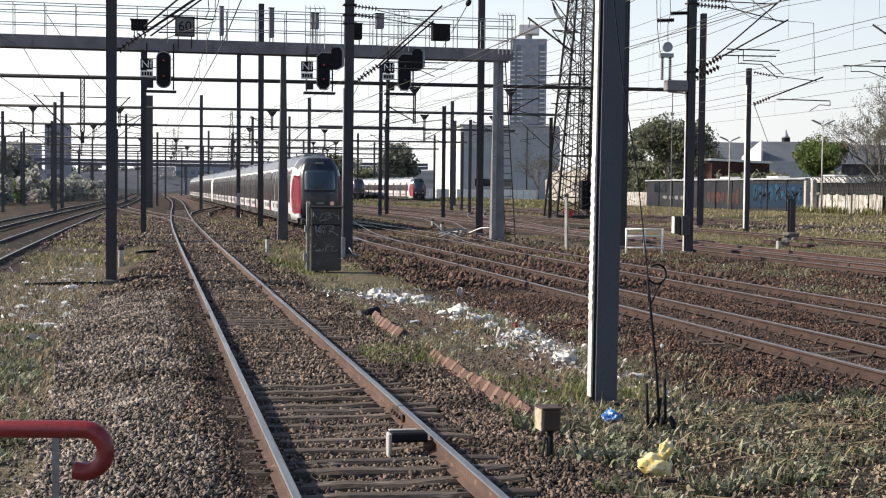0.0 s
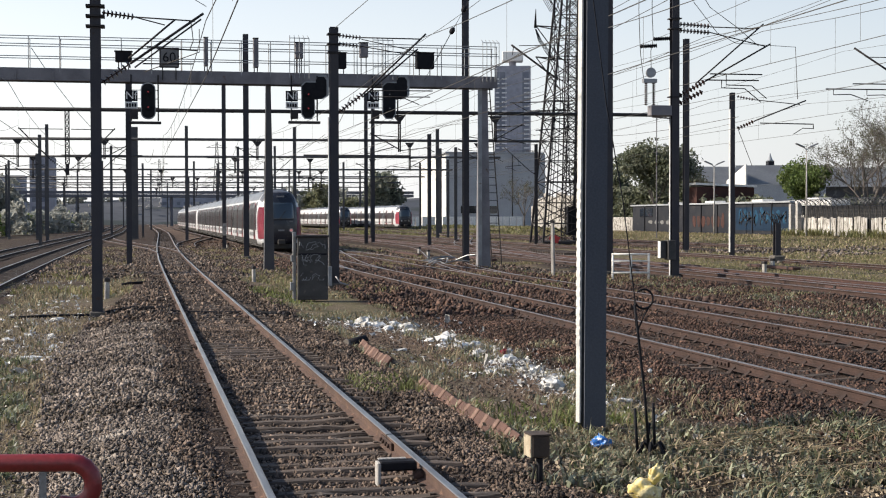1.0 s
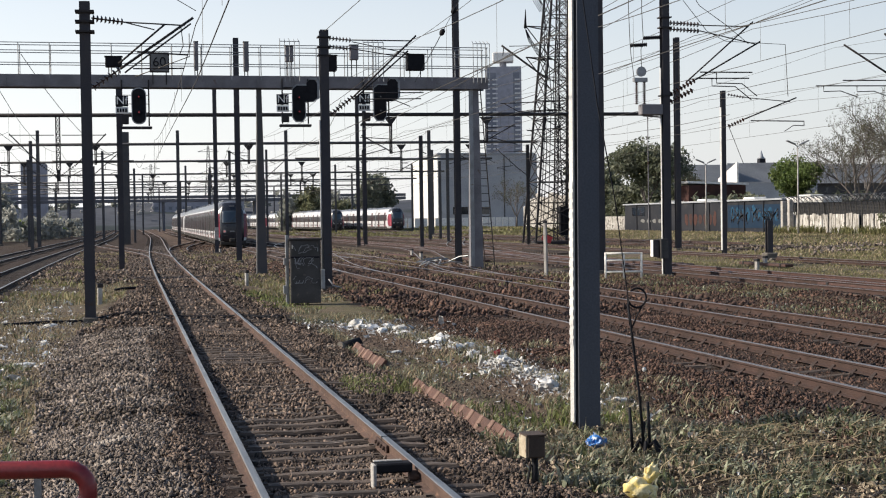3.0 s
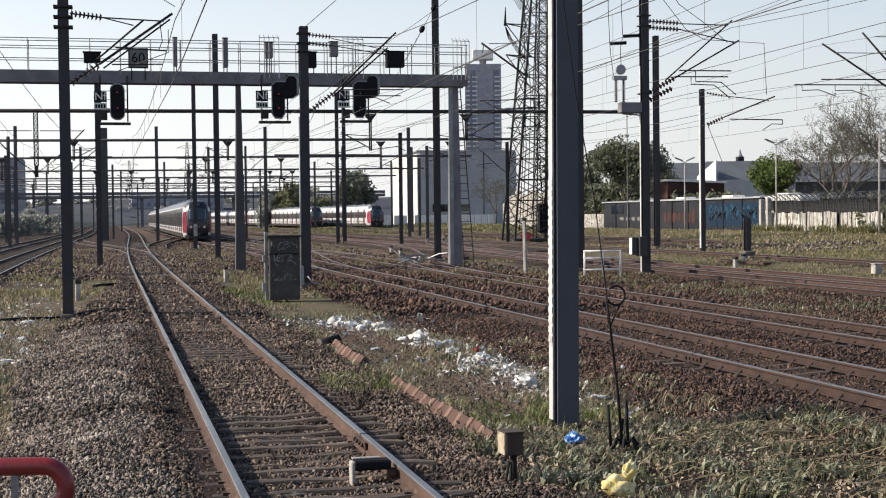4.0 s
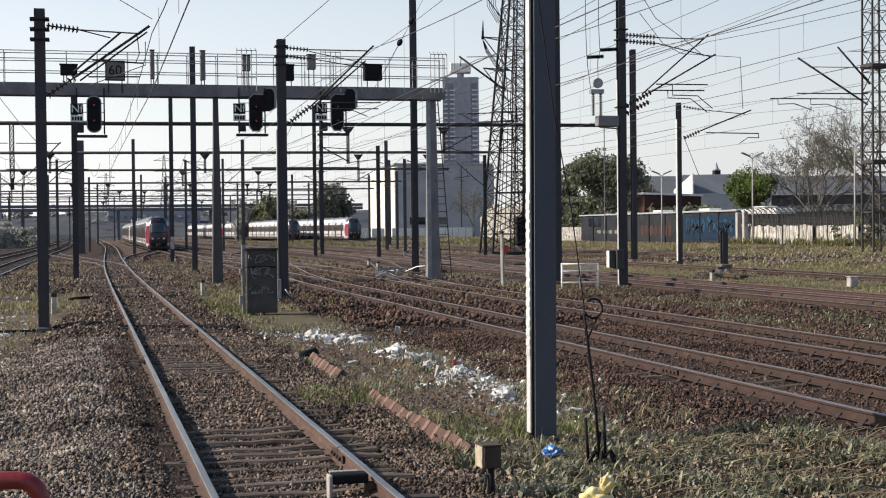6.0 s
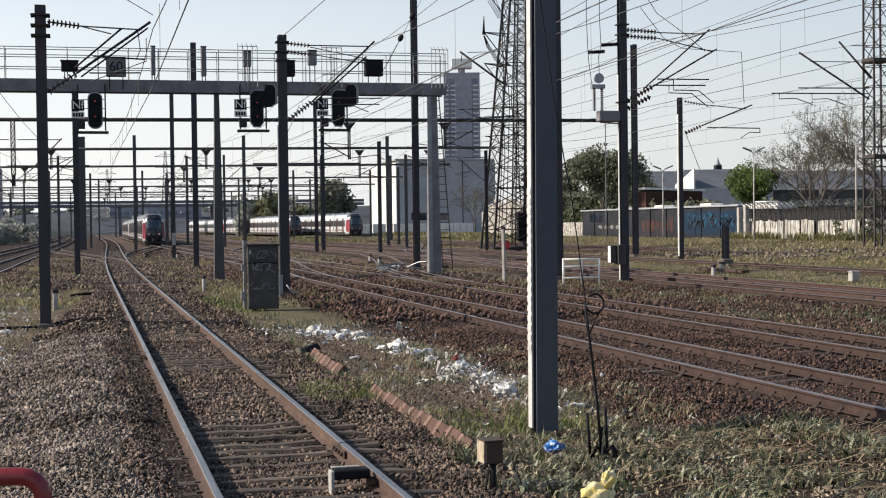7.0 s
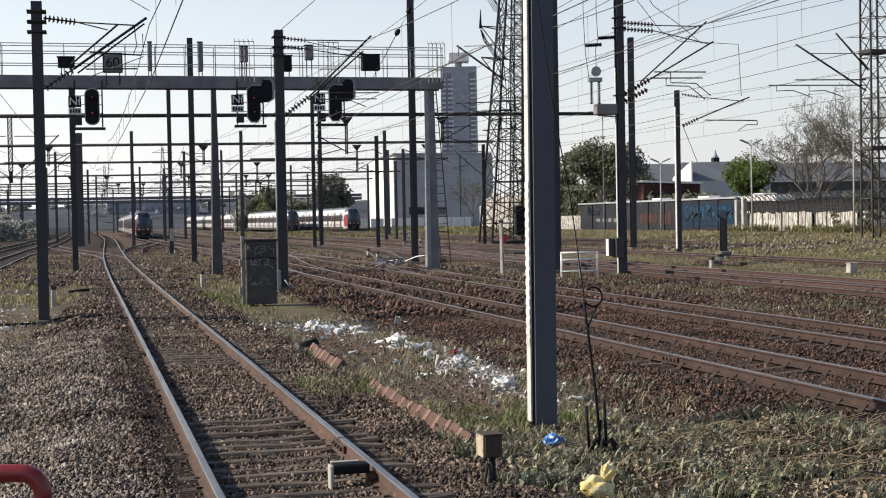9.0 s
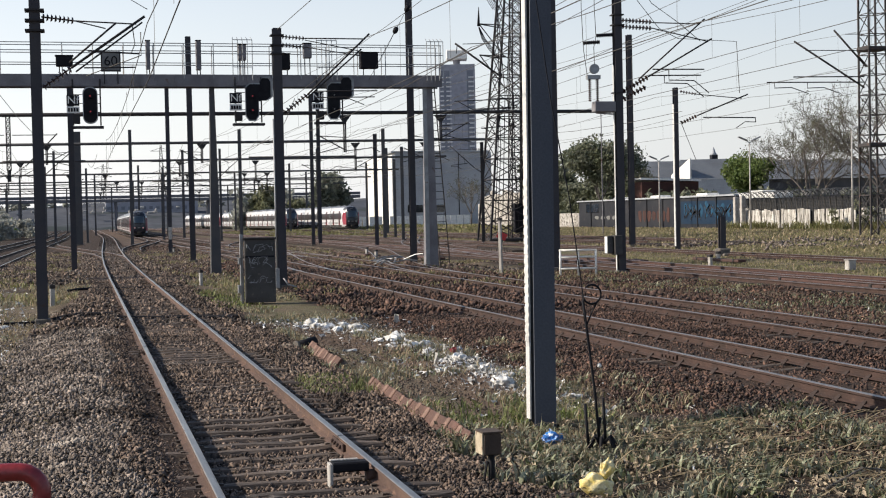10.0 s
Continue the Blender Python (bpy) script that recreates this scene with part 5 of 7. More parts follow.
# greyed leaf colour: haze over the trees by the hall is mixed in
M["leaf_hazy"] = mat("hazed_leaf", (0.165, 0.18, 0.135), (0.21, 0.22, 0.17), 0.7, 0, 0.4, 5, 0, island=0.4, thin=0.4)
M["leaf_dry"] = mat("young_brown_leaf", (0.13, 0.12, 0.085), (0.10, 0.105, 0.06), 0.8, 0, 0.4, 5, 0, island=0.5, thin=0.4)
# far leaves are paled so that their colour carries the haze
M["leaf_far"] = mat("hazed_far_leaf", (0.26, 0.27, 0.24), (0.32, 0.32, 0.29), 0.8, 0, 0.1, 2, 0, island=0.35, thin=0.55)
M["hall_wall"] = mat("grey_brown_hall_wall", (0.085, 0.083, 0.085), (0.06, 0.058, 0.06), 0.9, 0, 0.3, 6, 0.1, (0.14, 0.135, 0.13), 0.62)
M["coil"] = mat("grey_fence_coil", (0.17, 0.17, 0.175), (0.11, 0.11, 0.11), 0.6, 0.3, 2, 30, 0.1)
# blue-grey base colour stands in for the mist before the hillside
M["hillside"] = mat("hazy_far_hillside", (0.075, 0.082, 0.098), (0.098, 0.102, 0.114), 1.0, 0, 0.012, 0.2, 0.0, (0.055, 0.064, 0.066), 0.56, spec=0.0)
M["bridge"] = mat("grey_bridge_concrete", (0.13, 0.13, 0.15), (0.105, 0.105, 0.12), 0.9, 0, 0.2, 4, 0.2)


def tower_block():
    t = thing("tower_block", "grey high-rise with pale window bands and white crown", "tower block", pose(246.5, 915, 0, 0, 0, -15))
    bm = bmesh.new()
    box(bm, (0, 0, 50.5), (24, 24, 105))
    part("shaft", bm, M["tower_wall"], t)
    bm = bmesh.new()
    tube(bm, [(0, 0, 102), (0, 0, 108)], 2.4, 12)
    part("neck", bm, M["tower_wall"], t)
    bm = bmesh.new()
    box(bm, (0, 0, 110.2), (14, 14, 6.4), bevel=0.6)
    part("crown", bm, M["white"], t, "white box crown on the roof")
    for k in range(28):
        z = 12 + k * 3.05
        for x0, w in ((-10.2, 3.2), (-6.2, 4.2), (8.6, 4.4)):
            bm = bmesh.new()
            box(bm, (x0 + w / 2 - 1.4, -12.15, z), (w - 0.8, 0.5, 0.9))
            part("balcony_band", bm, M["tower_light"], t)
    bm = bmesh.new()
    for x0 in (-8.2, 8.6):
        box(bm, (x0, -12.05, 55), (6.6 if x0 < 0 else 4.2, 0.3, 88))
    part("window_strip", bm, M["glass_blue"], t)


M["glass_blue"] = mat("tower_glazing", (0.12, 0.13, 0.17), (0.16, 0.17, 0.2), 0.4, 0, 0.2, 2, 0.0)
tower_block()


def far_pylon(x, y, h):
    t = thing("far_pylon", "far lattice power pylon above the skyline", "power pylon", pose(x, y, 0), "far power pylons")
    bm = bmesh.new()
    lattice(bm, 0, h * 0.6, 6, 2.4, 6, 0.16, 0.1)
    lattice(bm, h * 0.6, h, 2.4, 0.8, 5, 0.14, 0.09)
    part("lattice", bm, M["steel_far"], t)
    for k in (0.66, 0.8, 0.93):
        bm = bmesh.new()
        tube(bm, [(-5, 0, h * k), (5, 0, h * k)], 0.16, 4)
        tube(bm, [(-5, 0, h * k), (0, 0, h * k + 1.6), (5, 0, h * k)], 0.12, 4)
        part("cross_arm", bm, M["steel_far"], t)


far_pylon(38, 700, 40)
far_pylon(12, 820, 36)
# ---- trees and woods ----
def leaf_cloud(centres, per, size, seed):
    """Many small bent leaves round the given centres (x, y, z, radius), as vertex and face arrays."""
    rng = np.random.default_rng(seed)
    c = np.repeat(np.array(centres, float), per, axis=0)
    k = len(c)
    d = rng.normal(size=(k, 3))
    d /= np.linalg.norm(d, axis=1, keepdims=True)
    pos = c[:, :3] + d * (c[:, 3:4] * rng.uniform(0.35, 1.08, (k, 1)))
    u = rng.normal(size=(k, 3))
    u /= np.linalg.norm(u, axis=1, keepdims=True)
    w = np.cross(u, rng.normal(size=(k, 3)))
    w /= np.linalg.norm(w, axis=1, keepdims=True)
    s = size * rng.uniform(0.5, 1.3, (k, 1))
    tip = np.cross(u, w) * s * 0.25
    v = np.stack([pos - u * s, pos + w * s * 0.55 + tip, pos + u * s, pos - w * s * 0.55 + tip], 1).reshape(-1, 3)
    f = np.arange(4 * k).reshape(-1, 4)
    return v, f


def cloud_mesh(name, v, f, material):
    me = bpy.data.meshes.new(name)
    me.from_pydata(v.tolist(), [], f.tolist())
    me.materials.append(material)
    return me


def limbs(bm, start, direction, length, r, depth, rng, tips, spread=0.6):
    """Forked, tapering limbs; the ends are gathered in tips."""
    p, d = Vector(start), Vector(direction).normalized()
    pts = [p]
    for _ in range(3):
        d = (d + Vector((rng.uniform(-0.18, 0.18), rng.uniform(-0.18, 0.18), 0.05))).normalized()
        pts.append(pts[-1] + d * length / 3)
    tube(bm, pts, r, 5 if depth > 1 else 3, caps=False, r2=r * 0.55)
    tips.append(pts[-1])
    if depth:
        for k in range(3 if depth > 1 else 4):
            a = rng.uniform(0, 2 * math.pi)
            side = d.orthogonal().normalized()
            side.rotate(Matrix.Rotation(a, 3, d))
            limbs(bm, pts[-1 if k else 2], (d + side * spread * rng.uniform(0.6, 1.3)), length * rng.uniform(0.55, 0.8), r * 0.56, depth - 1, rng, tips, spread)


def tree(label, x, y, height, leaf, seed, size=0.4, per=40, radius=1.6, depth=2, bare=False, z=None, spread=0.6, bole=0.3):
    t = thing("tree", label, "tree", pose(x, y, ground_z(x, y) if z is None else z), "trees")
    rng = random.Random(seed)
    bm, tips = bmesh.new(), []
    tube(bm, [(0, 0, -0.3), (0.1, 0, height * bole)], height * 0.022, 7, r2=height * 0.016)
    for k in range(5):
        a = 2 * math.pi * k / 5 + rng.uniform(-0.4, 0.4)
        limbs(bm, (0.1, 0, height * bole), (math.cos(a) * spread, math.sin(a) * spread, 1.0), height * 0.30, height * 0.011, depth, rng, tips, spread)
    part("trunk", bm, M["bark"], t)
    centres = [(p.x, p.y, p.z, radius * rng.uniform(0.6, 1.2)) for p in tips]
    v, f = leaf_cloud(centres, per, size, seed)
    ob = new("crown", cloud_mesh("crown", v, f, M[leaf]))
    ob.parent = t
    return t


def woods(name, label, spots, per, size, leaf, seed):
    """A mass of far foliage as one body of clumps."""
    v, f = leaf_cloud(spots, per, size, seed)
    tagged(new(name, cloud_mesh(name, v, f, M[leaf])), label, "woods", kind="stuff")


def strip(x0, x1, y0, y1, h0, h1, n, seed, r=2.0, z0=0.0):
    rng = random.Random(seed)
    out = []
    for _ in range(n):
        k = rng.random()
        x, y = x0 + (x1 - x0) * k + rng.uniform(-1, 1), y0 + (y1 - y0) * k + rng.uniform(-4, 4)
        top = rng.uniform(h0, h1)
        for z in np.arange(1.0, top, r * 1.1):
            out.append((x + rng.uniform(-1, 1), y, z0 + z, r * rng.uniform(0.7, 1.2)))
    return out


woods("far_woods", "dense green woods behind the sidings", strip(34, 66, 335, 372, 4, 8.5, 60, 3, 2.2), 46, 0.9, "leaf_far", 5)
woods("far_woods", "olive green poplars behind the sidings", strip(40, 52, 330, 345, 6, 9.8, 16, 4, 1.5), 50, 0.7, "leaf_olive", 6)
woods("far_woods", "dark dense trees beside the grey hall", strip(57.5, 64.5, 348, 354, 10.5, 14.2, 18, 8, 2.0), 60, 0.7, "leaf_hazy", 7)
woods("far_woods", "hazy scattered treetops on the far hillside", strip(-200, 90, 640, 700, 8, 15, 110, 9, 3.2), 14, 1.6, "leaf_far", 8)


def hillside():
    """A low ridge that closes the view behind the bridge; haze is painted into its colour."""
    xs, ys = np.linspace(-420, 330, 90), np.linspace(560, 900, 9)
    rise = [0.0, 0.35, 0.6, 0.8, 0.92, 1.0, 0.98, 0.9, 0.0]
    verts = [(x, y, (13.5 + 3.2 * noise.noise(Vector((x * 0.012, 1.0, y * 0.004))) + 1.2 * noise.noise(Vector((x * 0.06, 5.0, y * 0.02)))) * k - 0.3)
             for y, k in zip(ys, rise) for x in xs]
    n = len(xs)
    me = bpy.data.meshes.new("hillside")
    me.from_pydata(verts, [], [(j * n + i, j * n + i + 1, (j + 1) * n + i + 1, (j + 1) * n + i) for j in range(len(ys) - 1) for i in range(n - 1)])
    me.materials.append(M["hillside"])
    tagged(new("hillside", me), "low hazy blue-grey hillside beyond the bridge", "hillside", kind="structure")
    rng = random.Random(31)
    bm = bmesh.new()
    for _ in range(60):
        x, y = rng.uniform(-130, 60), rng.uniform(590, 640)
        box(bm, (x, y, 6.4 + (y - 590) * 0.06 + rng.uniform(-0.5, 0.5)), (rng.uniform(0.8, 2.6), 3, rng.uniform(0.6, 1.3)), bevel=0.2)
    tagged(solid("far_houses", bm, M["concrete"], "tiny pale houses and vehicles on the far hillside", "houses"), kind="stuff")


hillside()
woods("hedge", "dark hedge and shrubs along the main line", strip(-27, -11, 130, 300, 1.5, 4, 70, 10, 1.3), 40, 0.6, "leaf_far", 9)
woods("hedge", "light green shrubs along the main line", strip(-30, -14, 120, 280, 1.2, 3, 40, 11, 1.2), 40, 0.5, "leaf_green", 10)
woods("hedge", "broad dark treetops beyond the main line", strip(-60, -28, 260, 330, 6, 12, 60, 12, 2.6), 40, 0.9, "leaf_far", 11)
woods("far_woods", "dark trees behind the yard wall", strip(71.5, 76, 222, 200, 8, 12.0, 18, 13, 1.8), 70, 0.5, "leaf_dark", 12)
woods("far_woods", "dark low shrubs behind the bus park", strip(78, 130, 178, 190, 3, 5.5, 70, 14, 1.4), 40, 0.5, "leaf_dark", 13)
woods("far_woods", "dark undergrowth behind the yard wall", strip(70.8, 79, 212, 196, 3.5, 7.8, 60, 15, 1.5), 60, 0.45, "leaf_dark", 14)
woods("shrubs", "fresh shrubs growing up the slab fence", strip(68.6, 68.9, 84, 120, 0.8, 2.6, 16, 16, 0.6, 0.3), 60, 0.16, "leaf_olive", 17)
tree("broad tree with glinting dark leaves behind the wall", 72.0, 190, 12.5, "leaf_dark", 21, 0.27, 150, 1.9)
tree("fresh green round tree behind the wall", 93.5, 187, 9.6, "leaf_green", 22, 0.24, 140, 1.5)
tree("nearly bare tree with young brown buds", 95.5, 172, 15.5, "leaf_dry", 23, 0.10, 3, 0.35, depth=5, spread=0.75, bole=0.18)
tree("nearly bare tree with young brown buds", 104.0, 168, 21.0, "leaf_dry", 24, 0.10, 3, 0.35, depth=5, spread=0.75, bole=0.18)
tree("nearly bare tree with young brown buds", 101.5, 182, 15.5, "leaf_dry", 25, 0.10, 3, 0.35, depth=5, spread=0.8, bole=0.15)
tree("small bare tree before the grey hall", 74.5, 268, 9.5, "leaf_dry", 26, 0.12, 2, 0.35, depth=4, spread=0.6, bole=0.2)
tree("bare shrub behind the wall", 84.0, 205, 9.0, "leaf_dry", 27, 0.18, 6, 0.7, depth=4, spread=0.7, bole=0.2)


# ---- buildings ----
def hall():
    t = thing("grey_hall", "large grey rendered hall with a white side wall", "building", pose(0, 300, 0))
    bm = bmesh.new()
    box(bm, (66.6, 15.2, 8.0), (1.4, 28, 16.2), bevel=0.1)
    part("side_wall", bm, M["white"], t, "white rendered side wall")
    bm = bmesh.new()
    box(bm, (77.6, 12, 8.2), (22.0, 22, 16.8), bevel=0.1)
    part("wall", bm, M["render_grey"], t)
    bm = bmesh.new()
    box(bm, (77.0, 12, 16.7), (22.4, 22.4, 0.35))
    part("coping", bm, M["roof_grey"], t)
    for x, z, w, h in ((71, 4.2, 3.4, 1.6), (76, 4.2, 3.0, 1.6)):
        bm = bmesh.new()
        box(bm, (x, 0.95, z), (w, 0.2, h))
        part("window", bm, M["glass"], t, "dark window strip")
    for x in (70, 81):
        bm = bmesh.new()
        tube(bm, [(x, 0.9, 0.3), (x, 0.9, 16.4)], 0.09, 6)
        part("downpipe", bm, M["steel_dark"], t)
    t = thing("long_hall", "long low hall with grey pitched roof and white gable", "building", pose(0, 330, 0))
    bm = bmesh.new()
    box(bm, (190, 14, 5), (104, 20, 10.4))
    part("wall", bm, M["hall_wall"], t)
    bm = bmesh.new()
    for y0, y1, z0, z1 in ((3, 14, 10.2, 15.6), (25, 14, 10.2, 15.6)):
        v = [bm.verts.new(p) for p in ((137, y0, z0), (243, y0, z0), (243, y1, z1), (137, y1, z1))]
        bm.faces.new(v)
    bmesh.ops.solidify(bm, geom=list(bm.faces), thickness=0.3)
    part("roof", bm, M["roof_grey"], t)
    t = thing("gabled_hall", "hall with pale gable end and smooth grey roof", "building", pose(0, 318, 0))
    bm = bmesh.new()
    v = [bm.verts.new((144.0, y, z)) for y, z in ((-0.3, 0), (11, 0), (11, 11.5), (-0.3, 15.2))]
    w = [bm.verts.new((144.4, *p.co.yz)) for p in v]
    bm.faces.new(v), bm.faces.new(w[::-1])
    for j in range(4):
        bm.faces.new((v[j], v[(j + 1) % 4], w[(j + 1) % 4], w[j]))
    part("gable", bm, M["white"], t, "white gable wall")
    bm = bmesh.new()
    v = [bm.verts.new(p) for p in ((144.5, 0, 10.3), (166, 0, 10.6), (164, 7, 15.4), (144.5, 7, 15.2))]
    bm.faces.new(v)
    bmesh.ops.solidify(bm, geom=list(bm.faces), thickness=0.3)
    part("roof", bm, M["roof_grey"], t)
    bm = bmesh.new()
    prism(bm, [(144.5, 0.3), (165.5, 0.3), (165.5, 8), (144.5, 8)], 0, 10.2)
    part("wall", bm, M["render_grey"], t)
    t = thing("bell_turret", "small dark turret with pointed cap on a roof", "turret", pose(160, 338, 15.0))
    bm = bmesh.new()
    box(bm, (0, 0, 0.8), (1.6, 1.6, 2.2))
    part("body", bm, M["wall_dark"], t)
    bm = bmesh.new()
    tube(bm, [(0, 0, 1.8), (0, 0, 2.4), (0, 0, 4.0)], 1.1, 8, r2=0.06)
    part("cap", bm, M["roof_grey"], t)
    for x, y, w, h, lab in ((-33, 520, 8.5, 24, "pale far apartment block"), (-60, 600, 30, 20, "far grey apartment block"), (30, 640, 40, 13, "far low grey building")):
        t = thing("apartment_block", lab, "building", pose(x, y, 0), "far buildings")
        bm = bmesh.new()
        box(bm, (0, 0, h / 2), (w, 12, h))
        part("wall", bm, M["tower_wall"], t)
        bm = bmesh.new()
        box(bm, (0, 0, 0), (1.5, 0.15, 1.4))
        pane = mesh_of(bm, "window", M["glass_blue"])
        for zz in np.arange(6, h - 2, 3):
            for xx in np.arange(-w / 2 + 1.5, w / 2 - 1, 3):
                ob = new("window", pane)
                ob.parent = t
                ob.matrix_basis = pose(xx, -6.05, zz)


hall()


def bridge():
    t = thing("road_bridge", "long grey road bridge across the tracks", "bridge", pose(0, 440, 0), kind="structure")
    bm = bmesh.new()
    box(bm, (-30, 0, 9.3), (230, 9, 0.9))
    part("deck", bm, M["bridge"], t)
    bm = bmesh.new()
    box(bm, (-30, -4.4, 10.3), (230, 0.2, 0.9))
    part("parapet", bm, M["bridge"], t)
    for x in range(-130, 80, 28):
        bm = bmesh.new()
        box(bm, (x, 0, 4.4), (0.8, 7, 8.9), bevel=0.1)
        part("pier", bm, M["bridge"], t)


bridge()


# ---- boundary wall along the yard ----
def boundary():
    g = 0.45
    t = thing("wall_east", "dark panelled boundary wall covered in graffiti", "wall", pose(70, 0, g), kind="structure")
    for k in range(10):
        y = 142.2 + k * 5.1
        bm = bmesh.new()
        box(bm, (0.15, y + 2.5, 1.75), (0.3, 5.0, 3.6), bevel=0.03)
        part("panel", bm, M["wall_dark"], t)
        bm = bmesh.new()
        box(bm, (-0.02, y + 0.02, 1.75), (0.2, 0.16, 3.6))
        part("joint_post", bm, M["wall_dark"], t)
    bm = bmesh.new()
    box(bm, (0.1, 168, 3.65), (0.6, 51, 0.18))
    part("coping", bm, M["roof_grey"], t)
    rng = random.Random(4)

    def blob(bm, y, z, h, w, out):
        pts = [(0.5 * w * math.cos(a) * rng.uniform(0.6, 1.1), 0.5 * h * math.sin(a) * rng.uniform(0.7, 1.1)) for a in (2 * math.pi * i / 9 for i in range(9))]
        prism(bm, pts, 0.0, out, Matrix(((0, 0, -1, 0.0), (1, 0, 0, y), (0, 1, 0, z), (0, 0, 0, 1))))

    bm = bmesh.new()
    box(bm, (-0.012, 150.0, 1.75), (0.02, 14.4, 2.7))
    part("mural_ground", bm, M["blue_paint"], t, "dark blue painted mural ground")
    for k in range(9):
        bm = bmesh.new()
        blob(bm, 144.2 + k * 1.45, 1.95 + rng.uniform(-0.2, 0.3), rng.uniform(1.3, 2.0), rng.uniform(1.0, 1.6), 0.03)
        part("mural_shape", bm, M["blue_light"], t, "pale blue graffiti shape")
        bm = bmesh.new()
        for _ in range(4):
            box(bm, (-0.05, 144.2 + k * 1.45 + rng.uniform(-0.55, 0.55), 1.85 + rng.uniform(-0.5, 0.6)), (0.02, 0.2, rng.uniform(0.6, 1.5)), pose(0, 0, 0, rng.uniform(-75, 75)))
        part("letter_stroke", bm, M["train_dark"], t, "navy graffiti letter strokes")
    for k in range(7):
        bm = bmesh.new()
        blob(bm, 161 + k * 1.5, 1.5, rng.uniform(1.2, 2.0), 1.3, 0.03)
        part("mural_shape", bm, M["rust_paint"], t, "faded rust red graffiti shape")
    for k in range(5):
        bm = bmesh.new()
        blob(bm, 177 + k * 2.2, 1.3, 0.6, 1.8, 0.03)
        part("mural_shape", bm, M["board_grey"], t, "grey graffiti scrawl")
    bm = bmesh.new()
    box(bm, (-0.02, 187.5, 2.6), (0.06, 5.0, 1.2), bevel=0.02)
    part("window", bm, M["glass"], t, "dirty window")

    t = thing("rubble_wall", "pale broken rubble wall", "wall", pose(70, 0, 0), kind="structure")
    for y0, y1, h in [(193.5, 204, 2.3), (204, 214, 2.8)] + [(k, k + 2.5, 6.1 + rng.uniform(-0.5, 0.5)) for k in np.arange(214, 244, 2.5)] + [(244, 247, 4.4)]:
        bm = bmesh.new()
        box(bm, (0.3, (y0 + y1) / 2, g * 0.3 + h / 2), (0.6, y1 - y0, h), bevel=0.12)
        part("wall_piece", bm, M["stone_wall"], t)

    t = thing("slab_fence", "whitewashed concrete slab fence with wire mesh above", "fence", pose(70, 0, g), kind="structure")
    y = 60.0
    me = None
    while y < 140:
        if me is None:
            bm = bmesh.new()
            box(bm, (0, 0, 0.92), (0.12, 0.66, 1.94), bevel=0.025)
            me = mesh_of(bm, "slab", M["slab"])
        if rng.random() > 0.03:
            ob = new("slab", me)
            ob.parent = t
            ob.matrix_basis = pose(rng.uniform(-0.05, 0.05), y, rng.uniform(-0.08, 0.05), rng.uniform(-1.5, 1.5), rng.uniform(-3, 3), 0) @ Matrix.Diagonal((1, rng.uniform(0.82, 1.04), rng.uniform(0.96, 1.05), 1))
        y += rng.uniform(0.66, 0.72)
    bm = bmesh.new()
    box(bm, (0.3, 100, 1.6), (0.1, 80, 3.1))
    part("backing", bm, M["wall_dark"], t)
    for y in np.arange(61, 141, 1.1):
        bm = bmesh.new()
        tube(bm, [(0.2, y, 0), (0.2, y, 2.7), (0.08, y, 3.15), (-0.25, y, 3.55), (-0.7, y, 3.75)], 0.05, 5)
        part("post", bm, M["mesh_fence"], t)
    bm = bmesh.new()
    for z in np.arange(2.0, 3.05, 0.14):
        tube(bm, [(0.2, 60, z), (0.2, 141, z)], 0.018, 3, caps=False)
    for y in np.arange(60, 141, 0.5):
        tube(bm, [(0.2, y, 1.95), (0.2, y + 0.4, 3.0)], 0.014, 3, caps=False)
        tube(bm, [(0.2, y + 0.4, 1.95), (0.2, y, 3.0)], 0.014, 3, caps=False)
    part("wire_mesh", bm, M["mesh_fence"], t)
    bm = bmesh.new()
    for i in range(2):
        pts = []
        for k in range(1600):
            a = k * 0.55
            pts.append((-0.1 + 0.38 * math.cos(a), 60 + k * 81 / 1600, 3.55 + 0.34 * math.sin(a + i)))
        tube(bm, pts, 0.022, 3, caps=False)
    part("razor_wire", bm, M["coil"], t, "coiled grey razor wire on top")

    t = thing("white_fence", "white picket fence before the halls", "fence", pose(0, 296, 0.35), "fences", "structure")
    bm = bmesh.new()
    box(bm, (0.4, 0.4, 1.15), (1.3, 0.1, 2.3))
    me = mesh_of(bm, "slab", M["white"])
    for k in range(17):
        ob = new("slab", me)
        ob.parent = t
        ob.matrix_basis = pose(57 + k * 1.5, 0, 0)
    for zz, yy in ((1.1, 141.4), (1.2, 139.8)):
        t = thing("concrete_post", "weathered concrete post by the wall", "post", pose(69.5, yy, g))
        bm = bmesh.new()
        box(bm, (0, 0, zz + 0.6), (0.5, 0.5, 3.4), bevel=0.04)
        part("shaft", bm, M["concrete"], t)


boundary()


